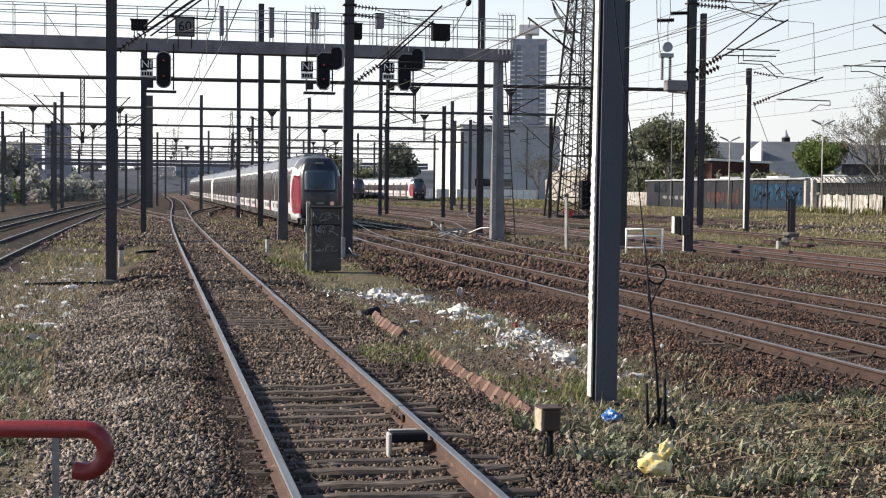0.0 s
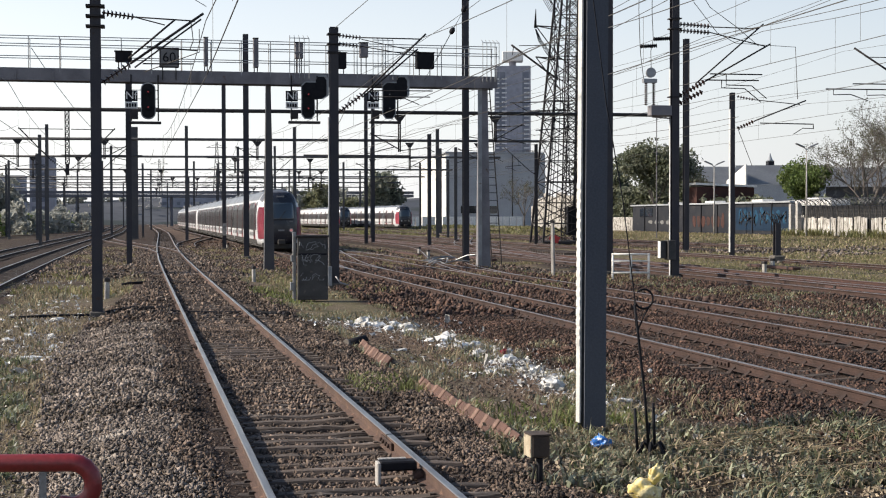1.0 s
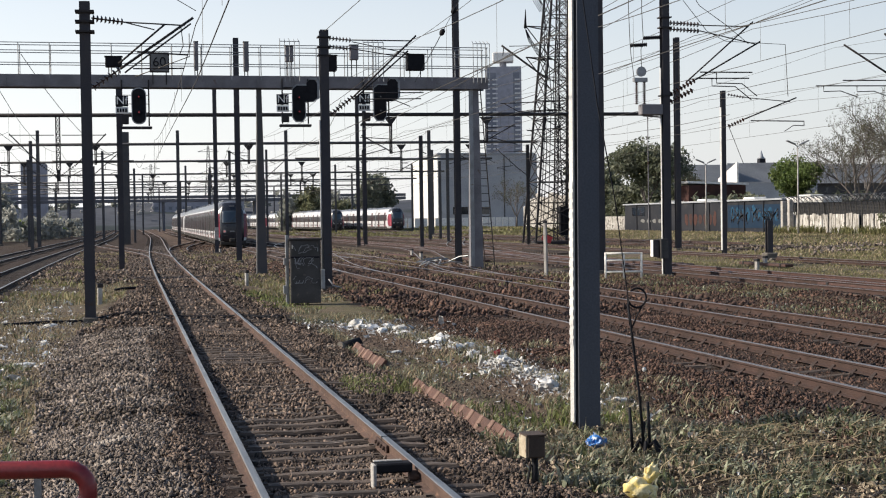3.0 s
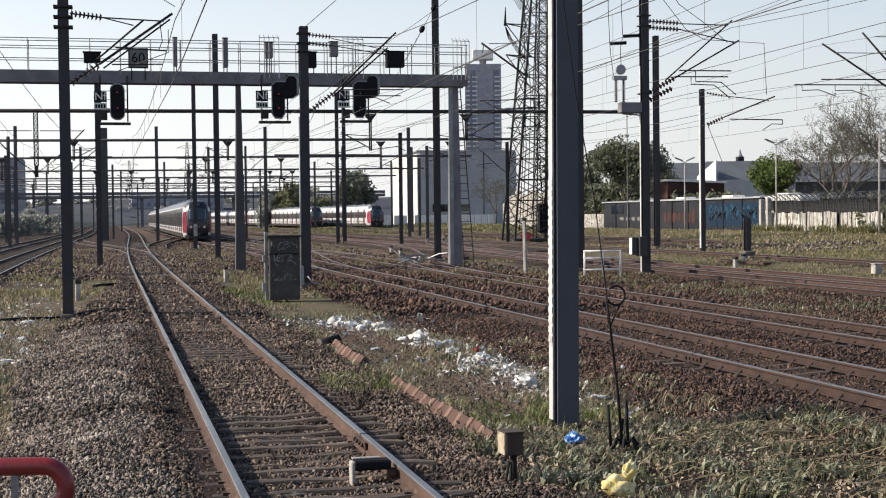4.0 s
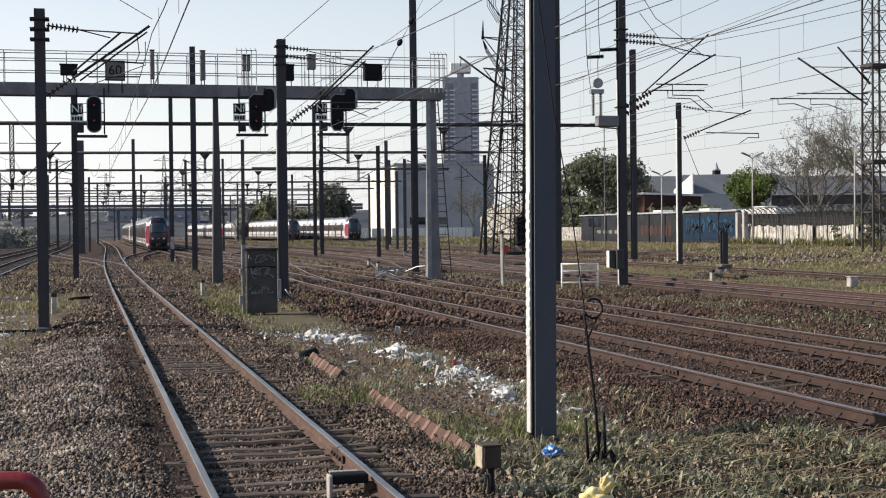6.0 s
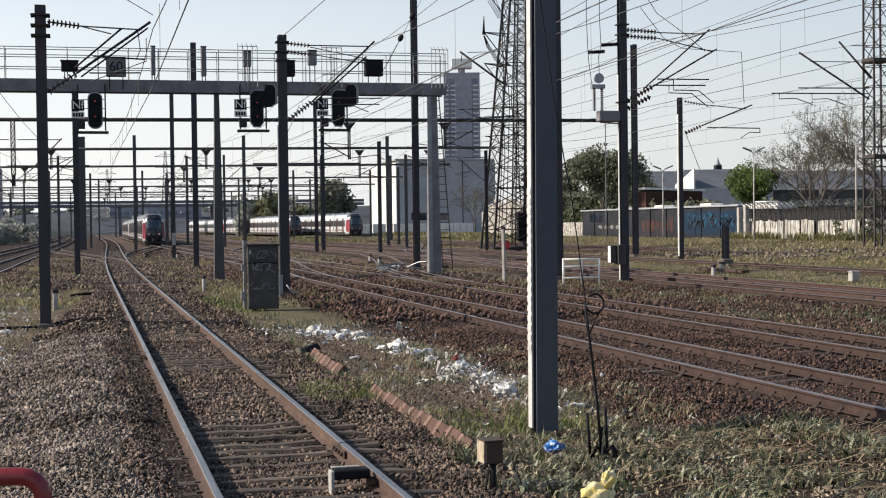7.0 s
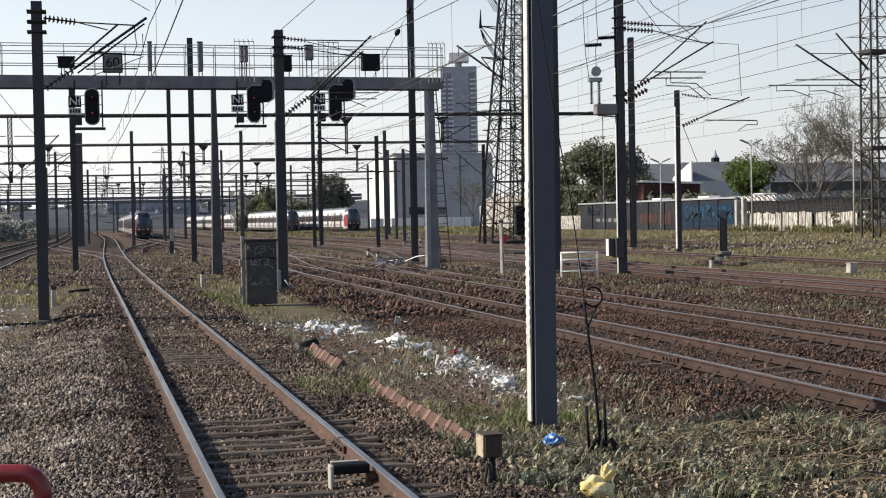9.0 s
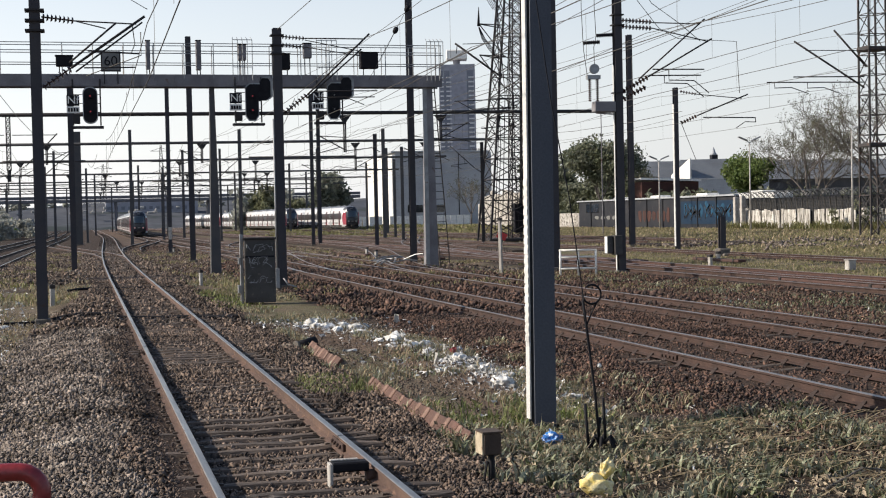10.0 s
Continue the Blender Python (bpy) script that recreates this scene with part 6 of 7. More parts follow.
def bus(x, y, turn, label):
    """A coach whose white roof shows over the wall."""
    t = thing("bus", label, "bus", pose(x, y, 0.45, 0, 0, turn), "parked buses")
    bm = bmesh.new()
    box(bm, (0, 0, 2.1), (2.5, 11.8, 3.5), bevel=0.18)
    part("body", bm, M["white"], t)
    for s in (-1, 1):
        bm = bmesh.new()
        box(bm, (s * 1.25, 0, 2.7), (0.04, 10.8, 1.1), bevel=0.01)
        part("window_band", bm, M["glass"], t)
    bm = bmesh.new()
    box(bm, (0, -1, 3.95), (1.7, 3.0, 0.3), bevel=0.08)
    part("roof_unit", bm, M["white"], t)
    for yy in (-3.6, 3.4):
        for s in (-1, 1):
            bm = bmesh.new()
            tube(bm, [(s * 1.0, yy, 0.48), (s * 1.26, yy, 0.48)], 0.48, 14)
            part("wheel", bm, M["black"], t)


for yy in (146, 160.5, 175, 188.5):
    bus(74.6, yy, 0, "white parked bus behind the yard wall")


def red_shed():
    t = thing("red_shed", "low dark red shed with pale roof edge", "shed", pose(80.4, 186.5, 0.4, 0, 0, 0))
    bm = bmesh.new()
    box(bm, (0, 0, 3.1), (8.6, 5, 6.3))
    part("wall", bm, M["rust_paint"], t)
    bm = bmesh.new()
    box(bm, (0, 0, 6.5), (9.2, 5.6, 0.3), pose(0, 0, 0, 0, 2, 0))
    part("roof_edge", bm, M["white"], t)


red_shed()


def yard_lamp(x, y, h, heads, label):
    t = thing("street_lamp", label, "street lamp", pose(x, y, ground_z(x, y)), "yard lamps")
    bm = bmesh.new()
    tube(bm, [(0, 0, -0.2), (0, 0, h)], 0.11, 8, r2=0.06)
    part("pole", bm, M["concrete"], t)
    for s in heads:
        bm = bmesh.new()
        box(bm, (s * 0.75, 0, h + 0.35), (1.1, 0.35, 0.14), pose(0, 0, 0, 0, -s * 22, 0), bevel=0.04)
        tube(bm, [(0, 0, h - 0.1), (s * 0.35, 0, h + 0.15)], 0.04, 5)
        part("lamp_head", bm, M["steel_pale"], t)


yard_lamp(67.5, 134.0, 9.0, (-1, 1), "slender twin-headed yard lamp by the wall")
yard_lamp(66.0, 111.4, 8.8, (1,), "slender single-headed yard lamp by the fence")
yard_lamp(66.3, 155.0, 8.0, (-1, 1), "slender twin-headed yard lamp by the wall")


# ---- things in the yard ----
def stub_post():
    t = thing("stub_mast", "short dark steel mast stub on a concrete base", "mast stub", pose(32.35, 67.5, 0))
    bm = bmesh.new()
    prism(bm, h_outline(0.3, 0.3, 0.03, 0.02), 0, 2.1)
    part("mast", bm, M["steel"], t)
    bm = bmesh.new()
    box(bm, (0, 0, 0.18), (0.62, 0.62, 0.5), bevel=0.06)
    box(bm, (0.02, -0.4, 0.0), (0.36, 0.26, 0.34), bevel=0.06)
    part("foundation", bm, M["footing"], t)
    for k in range(6):
        bm = bmesh.new()
        tube(bm, [(0.03 * k - 0.1, 0, 2.0), (0.12 * k - 0.35, 0.1, 2.35), (0.1 * k - 0.2, 0.05, 2.6)], 0.02, 4)
        part("loose_cable", bm, M["black"], t)


stub_post()


def white_guard():
    t = thing("guard_rail", "white tubular guard rail by the tracks", "guard rail", pose(18.45, 53.2, 0, 0, 0, -14.3))
    for x in (0, 0.72, 1.42):
        bm = bmesh.new()
        tube(bm, [(x, 0, -0.15), (x, 0, 0.98 if x != 0.72 else 0.9)], 0.045, 6)
        part("post", bm, M["white"], t)
    for z in (0.95, 0.68, 0.22):
        bm = bmesh.new()
        tube(bm, [(-0.05, 0, z), (1.47, 0, z)], 0.042, 6)
        part("bar", bm, M["white"], t)


white_guard()


def marker_post(x, y, h, label, material="concrete", w=0.16):
    t = thing("marker_post", label, "post", pose(x, y, 0, 0, random.uniform(-2, 2), random.uniform(0, 60)), "track posts")
    bm = bmesh.new()
    box(bm, (0, 0, h / 2 - 0.1), (w, w, h + 0.2), bevel=0.015)
    part("shaft", bm, M[material], t)
    if material == "white":
        return
    bm = bmesh.new()
    box(bm, (0, 0, h - 0.06), (w * 1.25, w * 1.25, 0.12), bevel=0.015)
    part("cap", bm, M["steel_dark"], t)


marker_post(17.3, 57.6, 2.3, "pale thin post beside the tracks", w=0.13)
marker_post(4.45, 55.9, 0.52, "short pale post beside the track", "concrete", 0.12)
marker_post(-0.95, 44.2, 0.6, "leaning pale marker post in the grass", "concrete", 0.14)
for mx, my in ((6.9, 112.5), (9.9 - 2.6, 122), (18.5, 93), (17.5, 85), (27.2, 58), (29.5, 62)):
    marker_post(mx, my, 0.45, "small pale post among the tracks", "concrete", 0.16)


def white_case():
    t = thing("junction_box", "small pale grey junction box in the grass", "junction box", pose(29.25, 49.6, 0))
    bm = bmesh.new()
    box(bm, (0, 0, 0.14), (0.34, 0.32, 0.4), bevel=0.03)
    part("body", bm, M["concrete"], t)
    bm = bmesh.new()
    box(bm, (0, 0, 0.35), (0.38, 0.36, 0.04), bevel=0.01)
    part("lid", bm, M["concrete"], t)


white_case()


M["spray"] = mat("faded_pale_spray", (0.30, 0.31, 0.32), (0.16, 0.165, 0.17), 0.8, 0, 6, 60, 0.1)


def cabinet():
    t = thing("relay_cabinet", "dark grey trackside cabinet with pale graffiti scrawls", "cabinet", pose(5.16, 42.45, 0, 0, 0, -8))
    bm = bmesh.new()
    box(bm, (0, 0, 0.9), (0.92, 0.6, 1.9), bevel=0.02)
    part("body", bm, M["cabinet"], t)
    bm = bmesh.new()
    box(bm, (0, 0, 1.87), (1.0, 0.7, 0.07), bevel=0.02)
    part("lid", bm, M["steel_dark"], t)
    bm = bmesh.new()
    box(bm, (0, -0.306, 0.9), (0.84, 0.015, 1.7), bevel=0.004)
    door = part("door", bm, M["cabinet"], t)
    bm = bmesh.new()
    box(bm, (0, -0.318, 1.33), (0.86, 0.02, 0.05))
    part("strap", bm, M["black"], door)
    rng = random.Random(12)
    for z, h, n in ((1.58, 0.2, 9), (1.16, 0.26, 11), (0.66, 0.18, 7)):
        for k in range(n):
            bm = bmesh.new()
            x, q = -0.36 + 0.66 * k / n + rng.uniform(-0.03, 0.03), z + rng.uniform(-0.4, 0.4) * h
            a, pts = rng.uniform(0, 6.28), []
            for _ in range(7):
                pts.append((min(0.38, max(-0.38, x)), -0.322, q))
                a += rng.uniform(-1.1, 1.1)
                x, q = x + 0.045 * math.cos(a) + 0.008, min(z + h * 0.6, max(z - h * 0.6, q + 0.06 * math.sin(a)))
            tube(bm, pts, rng.uniform(0.007, 0.013), 4)
            part("graffiti", bm, M["spray"], door, "pale sprayed scrawl")
    post = thing("cable_post", "thin pale cable post beside the cabinet", "post", pose(4.62, 42.6, 0))
    bm = bmesh.new()
    box(bm, (0, 0, 0.95), (0.1, 0.12, 2.1), bevel=0.01)
    box(bm, (-0.06, -0.02, 1.2), (0.1, 0.14, 0.2), bevel=0.01)
    box(bm, (-0.06, -0.02, 0.35), (0.14, 0.14, 0.24), bevel=0.01)
    part("shaft", bm, M["steel_pale"], post)


cabinet()


def red_handrail():
    t = thing("handrail", "glossy dark red tubular handrail with hooked end", "handrail", pose(0, 0, 0))
    bm = bmesh.new()
    a, side, c = Vector((-2.2, 5.02, 1.63)), Vector((0.98, -0.205, 0.003)).normalized(), Vector((-0.213, 4.61, 1.574))
    pts = [a, Vector((-1.2, 4.815, 1.636)), Vector((-0.477, 4.665, 1.641)), c + Vector((0, 0, 0.069))]
    for k in range(1, 11):
        th = radians(90 - 20 * k)
        pts.append(c + side * 0.069 * math.cos(th) + Vector((0, 0, 0.069 * math.sin(th))))
    pts.append(pts[-1] - side * 0.01)
    tube(bm, pts, 0.029, 14)
    part("tube", bm, M["red_pipe"], t)
    for q in (Vector((-0.303, 4.632, 0)), Vector((-1.7, 4.92, 0))):
        bm = bmesh.new()
        box(bm, q + Vector((0, 0, 0.81)), (0.022, 0.022, 1.62))
        part("post", bm, M["steel_pale"], t, "thin grey steel post")


red_handrail()


def rail_box():
    t = thing("rail_contact_box", "black box with white end beside the rail", "rail contact", pose(2.27, 12.55, 0))
    bm = bmesh.new()
    box(bm, (0.02, 0, 0.17), (0.34, 0.16, 0.09), bevel=0.015)
    part("body", bm, M["black"], t)
    bm = bmesh.new()
    box(bm, (-0.02, 0.05, 0.222), (0.26, 0.06, 0.014), bevel=0.004)
    part("top_plate", bm, M["concrete"], t, "worn white top plate")
    bm = bmesh.new()
    box(bm, (-0.16, -0.02, 0.1), (0.035, 0.14, 0.22), bevel=0.008)
    part("end_plate", bm, M["concrete"], t, "worn white end plate")
    bm = bmesh.new()
    tube(bm, [(0.17, 0, 0.08), (0.3, 0.0, 0.08)], 0.05, 8)
    part("clamp", bm, M["rail_side"], t)


rail_box()


def stake_box():
    t = thing("stake_box", "small rusty box with pale front on a stake", "trackside box", pose(3.5, 12.15, 0, 0, 0, 2))
    bm = bmesh.new()
    tube(bm, [(0.02, 0, -0.1), (0.02, 0, 0.3)], 0.03, 6)
    tube(bm, [(-0.06, 0, 0.0), (-0.02, 0, 0.2)], 0.012, 5)
    part("stake", bm, M["black"], t)
    bm = bmesh.new()
    box(bm, (0, 0, 0.37), (0.17, 0.22, 0.2), bevel=0.012)
    body = part("body", bm, M["box_brown"], t)
    bm = bmesh.new()
    box(bm, (-0.09, 0, 0.37), (0.012, 0.2, 0.19))
    part("front", bm, M["yellowed"], body, "yellowed pale front plate")
    bm = bmesh.new()
    box(bm, (0, 0, 0.475), (0.185, 0.235, 0.014))
    part("lid", bm, M["box_brown"], body)


M["box_brown"] = mat("brown_box_paint", (0.058, 0.038, 0.028), (0.04, 0.028, 0.022), 0.8, 0, 6, 60, 0.2)
M["yellowed"] = mat("yellowed_plate", (0.42, 0.36, 0.26), (0.33, 0.27, 0.19), 0.7, 0, 8, 60, 0.2, (0.16, 0.10, 0.07), 0.58)
stake_box()


def hook_rod():
    t = thing("hooked_rod", "tall black rod with a wire loop and white knob", "hooked rod", pose(5.12, 13.68, 0))
    bm = bmesh.new()
    tube(bm, [(0.02, 0, 0), (-0.03, 0, 0.6), (-0.1, 0, 1.2), (-0.14, 0, 1.52)], 0.014, 6)
    part("rod", bm, M["black"], t)
    bm = bmesh.new()
    c = Vector((-0.04, 0, 1.58))
    loop = [c + Vector((0.1 * math.cos(a), 0, 0.1 * math.sin(a))) for a in (math.pi + 2 * math.pi * k / 16 for k in range(15))]
    tube(bm, [(-0.12, 0, 1.3)] + loop, 0.011, 6)
    tube(bm, [(-0.11, 0, 1.25), (-0.03, 0, 1.42), (0.03, 0, 1.52)], 0.009, 5)
    part("loop", bm, M["black"], t)
    bm = bmesh.new()
    bmesh.ops.create_icosphere(bm, subdivisions=2, radius=0.024, matrix=Matrix.Translation((0.02, -0.02, 0.84)))
    part("knob", bm, M["white"], t)
    bm = bmesh.new()
    for dx, h, lean in ((-0.1, 0.45, -0.03), (0.09, 0.5, -0.02), (0.0, 0.3, 0.03)):
        tube(bm, [(dx, 0.02, 0), (dx + lean, 0.02, h)], 0.016, 6)
    for k in range(6):
        a = k * 1.05
        tube(bm, [(0.05, 0, 0.02), (0.05 + 0.09 * math.cos(a), 0.09 * math.sin(a), 0.1), (0.05 + 0.16 * math.cos(a), 0.15 * math.sin(a), -0.02)], 0.02, 5)
    part("clutter", bm, M["black"], t, "tangle of black iron at the foot")
    t = thing("thin_cable", "thin slack cable hanging down to the rod", "cable")
    bm = bmesh.new()
    tube(bm, [(5.0, 13.7, 1.5), (4.93, 13.9, 2.6), (4.82, 14.1, 3.6), (4.66, 14.4, 5.6)], 0.007, 4)
    part("strand", bm, M["black"], t)


hook_rod()


def crumple(name, label, m, size, material, seed, category="litter", level=3, crease=0.45):
    """A crumpled bag: a noisy, creased lump."""
    bm = bmesh.new()
    bmesh.ops.create_icosphere(bm, subdivisions=level, radius=1.0)
    for v in bm.verts:
        k = 0.72 + crease * noise.noise(v.co * 1.7 + Vector((seed, 0, 0))) + 0.55 * crease * abs(noise.noise(v.co * 4.0 + Vector((0, seed, 0))))
        v.co = Vector((v.co.x * size[0], v.co.y * size[1], (v.co.z * 0.9 + 0.6) * size[2])) * k
    for f in bm.faces:
        f.smooth = level > 3
    return solid(name, bm, material, label, category, m, "litter")


M["blue_bag"] = mat("blue_plastic", (0.02, 0.12, 0.42), (0.04, 0.2, 0.5), 0.35, 0, 12, 60, 0.3, (0.5, 0.55, 0.6), 0.54)
M["yellow_bag"] = mat("yellow_plastic", (0.62, 0.46, 0.10), (0.7, 0.6, 0.34), 0.4, 0, 10, 60, 0.3, (0.8, 0.75, 0.6), 0.62)
M["plastic"] = mat("white_plastic_scrap", (0.60, 0.595, 0.58), (0.30, 0.285, 0.26), 0.5, 0, 9, 40, 0.3, island=0.45)
crumple("plastic_bag", "crumpled blue plastic bag at the pole foot", pose(4.82, 14.25, -0.03, 0, 0, 20), (0.14, 0.11, 0.10), M["blue_bag"], 1.3)
crumple("plastic_bag", "yellow plastic bag lying in weeds", pose(4.26, 11.5, -0.03, 0, 18, 0), (0.2, 0.15, 0.15), M["yellow_bag"], 4.1, level=4, crease=0.2)
crumple("plastic_bag", "torn tip of a yellow plastic bag", pose(4.36, 11.5, 0.13, 0, 22, 0), (0.075, 0.06, 0.12), M["yellow_bag"], 7.7, level=4, crease=0.3)
for k, (x, y, s) in enumerate(((6.35, 26.6, 0.22), (6.1, 25.1, 0.2), (6.3, 23.6, 0.18), (5.2, 33.0, 0.3), (5.9, 31.2, 0.25), (6.0, 19.9, 0.24), (6.25, 20.6, 0.2), (5.55, 22.0, 0.15), (-1.85, 29.0, 0.22), (-2.1, 27.3, 0.24), (-1.3, 27.6, 0.12), (-2.3, 25.4, 0.16), (-2.7, 26.6, 0.14), (-2.9, 28.8, 0.2), (-2.5, 30.6, 0.15), (-3.1, 31.5, 0.2), (-2.0, 32.4, 0.12), (-3.3, 34.0, 0.18), (-2.4, 36.5, 0.14), (-1.7, 40.5, 0.2), (7.4, 16.4, 0.12), (7.9, 16.2, 0.1))):
    crumple("plastic_bag", "crumpled white plastic bag in the grass", pose(x, y, -0.12, 0, 0, 40 * k), (s * (0.6 if x < 0 else 0.85), s * (0.5 if x < 0 else 0.7), s * 0.5), M["plastic"], 10 + k)


def strewn_bags():
    """Smaller torn bags and sheets: the band beside the eastern ballast and the waste ground by the main line."""
    rng = random.Random(19)
    for k in range(138):
        if k < 86:
            y = 17.2 + 16.6 * (k / 86) + rng.uniform(-0.5, 0.5)
            x = (6.2 if y < 27 else 6.2 - 0.16 * (y - 27)) + rng.gauss(0, 0.32)
        else:
            y = rng.uniform(23.5, 46)
            x = -0.06 * y + rng.gauss(0.0, 0.45)
            if x > -1.2:
                continue
        s = 0.07 * math.exp(rng.gauss(0.1, 0.45)) * (1.25 if x > 0 and y > 30 else 0.95)
        crumple("plastic_bag", "torn white plastic bag or sheet strewn on the dirt", pose(x, y, uneven(x, y) - 0.02, rng.uniform(-20, 20), rng.uniform(-20, 20), rng.uniform(0, 360)),
                (s * rng.uniform(1, 1.7), s, s * rng.uniform(0.35, 0.8)), M["plastic"] if rng.random() < 0.8 else M["plastic_grey"], 40 + k, level=2)


M["plastic_grey"] = mat("bluish_grey_plastic", (0.36, 0.39, 0.43), (0.22, 0.23, 0.26), 0.45, 0, 5, 40, 0.2)


def ribbed_edging(y0, y1, x0, x1, label):
    """Row of rust-brown edging blocks set on edge along the bed."""
    t = thing("brick_edging", label, "edging", group="edgings")
    n = round((y1 - y0) / 0.5)
    bm = bmesh.new()
    box(bm, (0, 0, 0.0), (0.05, 0.36, 0.27), bevel=0.008)
    me = mesh_of(bm, "brick", M["edging"])
    bm = bmesh.new()
    box(bm, (-0.008, 0, 0.006), (0.055, 0.14, 0.27), bevel=0.01)
    pale = mesh_of(bm, "ridge", M["edging_pale"])
    for k in range(n):
        f = (k + 0.5) / n
        m = pose(x0 + (x1 - x0) * f, y0 + (y1 - y0) * f, random.uniform(-0.02, 0.015), 0, 36 + random.uniform(-4, 4), random.uniform(-3, 3))
        for name, data, off in (("brick", me, 0.0), ("ridge", pale, 0.25)):
            ob = new(name, data)
            ob.parent = t
            ob.matrix_basis = Matrix.Translation((0, off, 0)) @ m


strewn_bags()
crumple("litter_scrap", "crumpled red scrap among white litter", pose(6.45, 24.6, -0.05), (0.09, 0.07, 0.07), M["red_pipe"], 3.3, level=2)
M["edging"] = mat("rust_brown_block", (0.105, 0.052, 0.038), (0.075, 0.04, 0.03), 0.9, 0, 5, 50, 0.4, random_ob=0.15)
M["edging_pale"] = mat("pale_block_joint", (0.20, 0.12, 0.09), (0.14, 0.085, 0.065), 0.9, 0, 5, 50, 0.3)
ribbed_edging(14.35, 19.7, 3.9, 3.92, "tilted rust-brown ribbed edging along the ballast")
ribbed_edging(22.6, 26.0, 3.97, 4.06, "half buried rust-brown ribbed edging")


def ground_cable(label, pts, r=0.03):
    bm = bmesh.new()
    fine = []
    for a, b in zip(pts, pts[1:]):
        for k in range(5):
            f = k / 5
            x, y = a[0] + (b[0] - a[0]) * f, a[1] + (b[1] - a[1]) * f
            fine.append((x + 0.05 * noise.noise(Vector((x, y, 0)) * 1.7), y + 0.08 * noise.noise(Vector((y, x, 5)) * 1.3), uneven(x, y) + r * 0.9))
    tube(bm, fine, r, 6)
    solid("ground_cable", bm, M["black"], label, "cable", group="ground cables")


ground_cable("black cable lying from the cabinet across the ballast", [(6.3, 45.3), (7.0, 46.0), (7.8, 46.6), (8.4, 47.5)], 0.05)
ground_cable("black cable lying from the cabinet across the ballast", [(6.0, 44.5), (7.0, 44.9), (8.3, 45.6)], 0.05)
ground_cable("black cable lying across the ballast", [(-3.0, 35.0), (-1.2, 36.0), (0.0, 36.6), (1.0, 36.2), (2.6, 35.8), (4.0, 35.0)], 0.05)
ground_cable("black cable lying across the ballast", [(-0.6, 52.5), (1.0, 53.2), (2.6, 52.8), (4.2, 53.0)], 0.05)
for k in range(5):
    y = 67 + k * 9
    ground_cable("dark rod line among the switches", [(8.0, y), (12.0, y + 1.0), (16.0, y + 1.5)], 0.05)


def red_beam(x, y, length, label, turn=0.0):
    t = thing("switch_cover", label, "switch cover", pose(x, y, 0, 0, 0, turn), "switch covers")
    bm = bmesh.new()
    box(bm, (0, 0, 0.05), (0.42, length, 0.13), bevel=0.02)
    part("cover", bm, M["red_rail"], t)
    for k in (-0.4, 0.4):
        bm = bmesh.new()
        box(bm, (0, k * length, 0.07), (0.5, 0.14, 0.13), bevel=0.02)
        part("strap", bm, M["steel_dark"], t)


for x, y, l, tn in ((12.0, 66, 8, 0), (11.6, 75, 6, 2), (17.5, 92, 9, 0), (22.9, 60, 16, 0), (22.8, 40, 7, 0), (26.0, 70, 14, 1), (19.5, 80, 7, 0), (29.5, 62, 5, 0)):
    red_beam(x, y, l, "rust-red switch cover between rails", tn)


def scrap_heap():
    rng = random.Random(8)
    for k in range(9):
        t = thing("bent_pipe", "pale bent pipe in a scrap heap by a pole", "scrap pipe", pose(15.6 + rng.uniform(-1.3, 0.6), 68.2 + rng.uniform(-0.8, 0.8), 0.1 + 0.04 * k, 0, rng.uniform(-15, 15), rng.uniform(-60, 60)), "scrap pipes")
        bm = bmesh.new()
        tube(bm, [(-0.7, 0, 0), (0, 0.1, 0.12), (0.6, 0, 0.05)], 0.032, 5)
        part("pipe", bm, M["steel_pale"], t)


scrap_heap()


def drain_end():
    t = thing("drain_pipe", "short black pipe end sticking out of the ballast", "drain pipe", pose(4.1, 26.5, 0.06, 0, 80, 25))
    bm = bmesh.new()
    tube(bm, [(0, 0, -0.25), (0, 0, 0.16)], 0.095, 12)
    part("tube", bm, M["black"], t)
    bm = bmesh.new()
    tube(bm, [(0, 0, -0.29), (0, 0, -0.24)], 0.11, 12)
    part("collar", bm, M["footing"], t)


drain_end()
M["stone_rust"] = mat("rusty_ballast_stone", (0.10, 0.056, 0.040), (0.040, 0.023, 0.018), 0.95, 0, 0.8, 30, 0.5, (0.165, 0.11, 0.085), 0.64, island=0.85)
M["weed"] = mat("grey_green_weed", (0.098, 0.112, 0.05), (0.205, 0.21, 0.145), 0.5, 0, 1.5, 20, 0, island=0.85, thin=0.2)
M["straw"] = mat("dry_straw", (0.36, 0.29, 0.18), (0.24, 0.19, 0.12), 0.85, 0, 1.5, 20, 0, island=0.45, thin=0.3)
M["grass_fresh"] = mat("fresh_grass", (0.125, 0.155, 0.04), (0.17, 0.175, 0.075), 0.7, 0, 0.6, 20, 0, island=0.6, thin=0.3)
M["grass"] = mat("olive_grass", (0.15, 0.155, 0.058), (0.22, 0.195, 0.10), 0.75, 0, 0.6, 20, 0, island=0.45, thin=0.3)
M["dry_leaf"] = mat("pale_dry_leaf", (0.27, 0.22, 0.155), (0.15, 0.115, 0.08), 0.85, 0, 2, 20, 0, island=0.6)
# ---- loose cover of the ground: stones, weeds, litter ----
def rails_free(x, y):
    """False on the rail heads, so that no stone lies on them."""
    ok = np.ones(len(x), bool)
    for c in (1.79, 9.88, 13.85):
        for s in (-0.7525, 0.7525):
            ok &= np.abs(x - (c + s)) > 0.085
    return ok


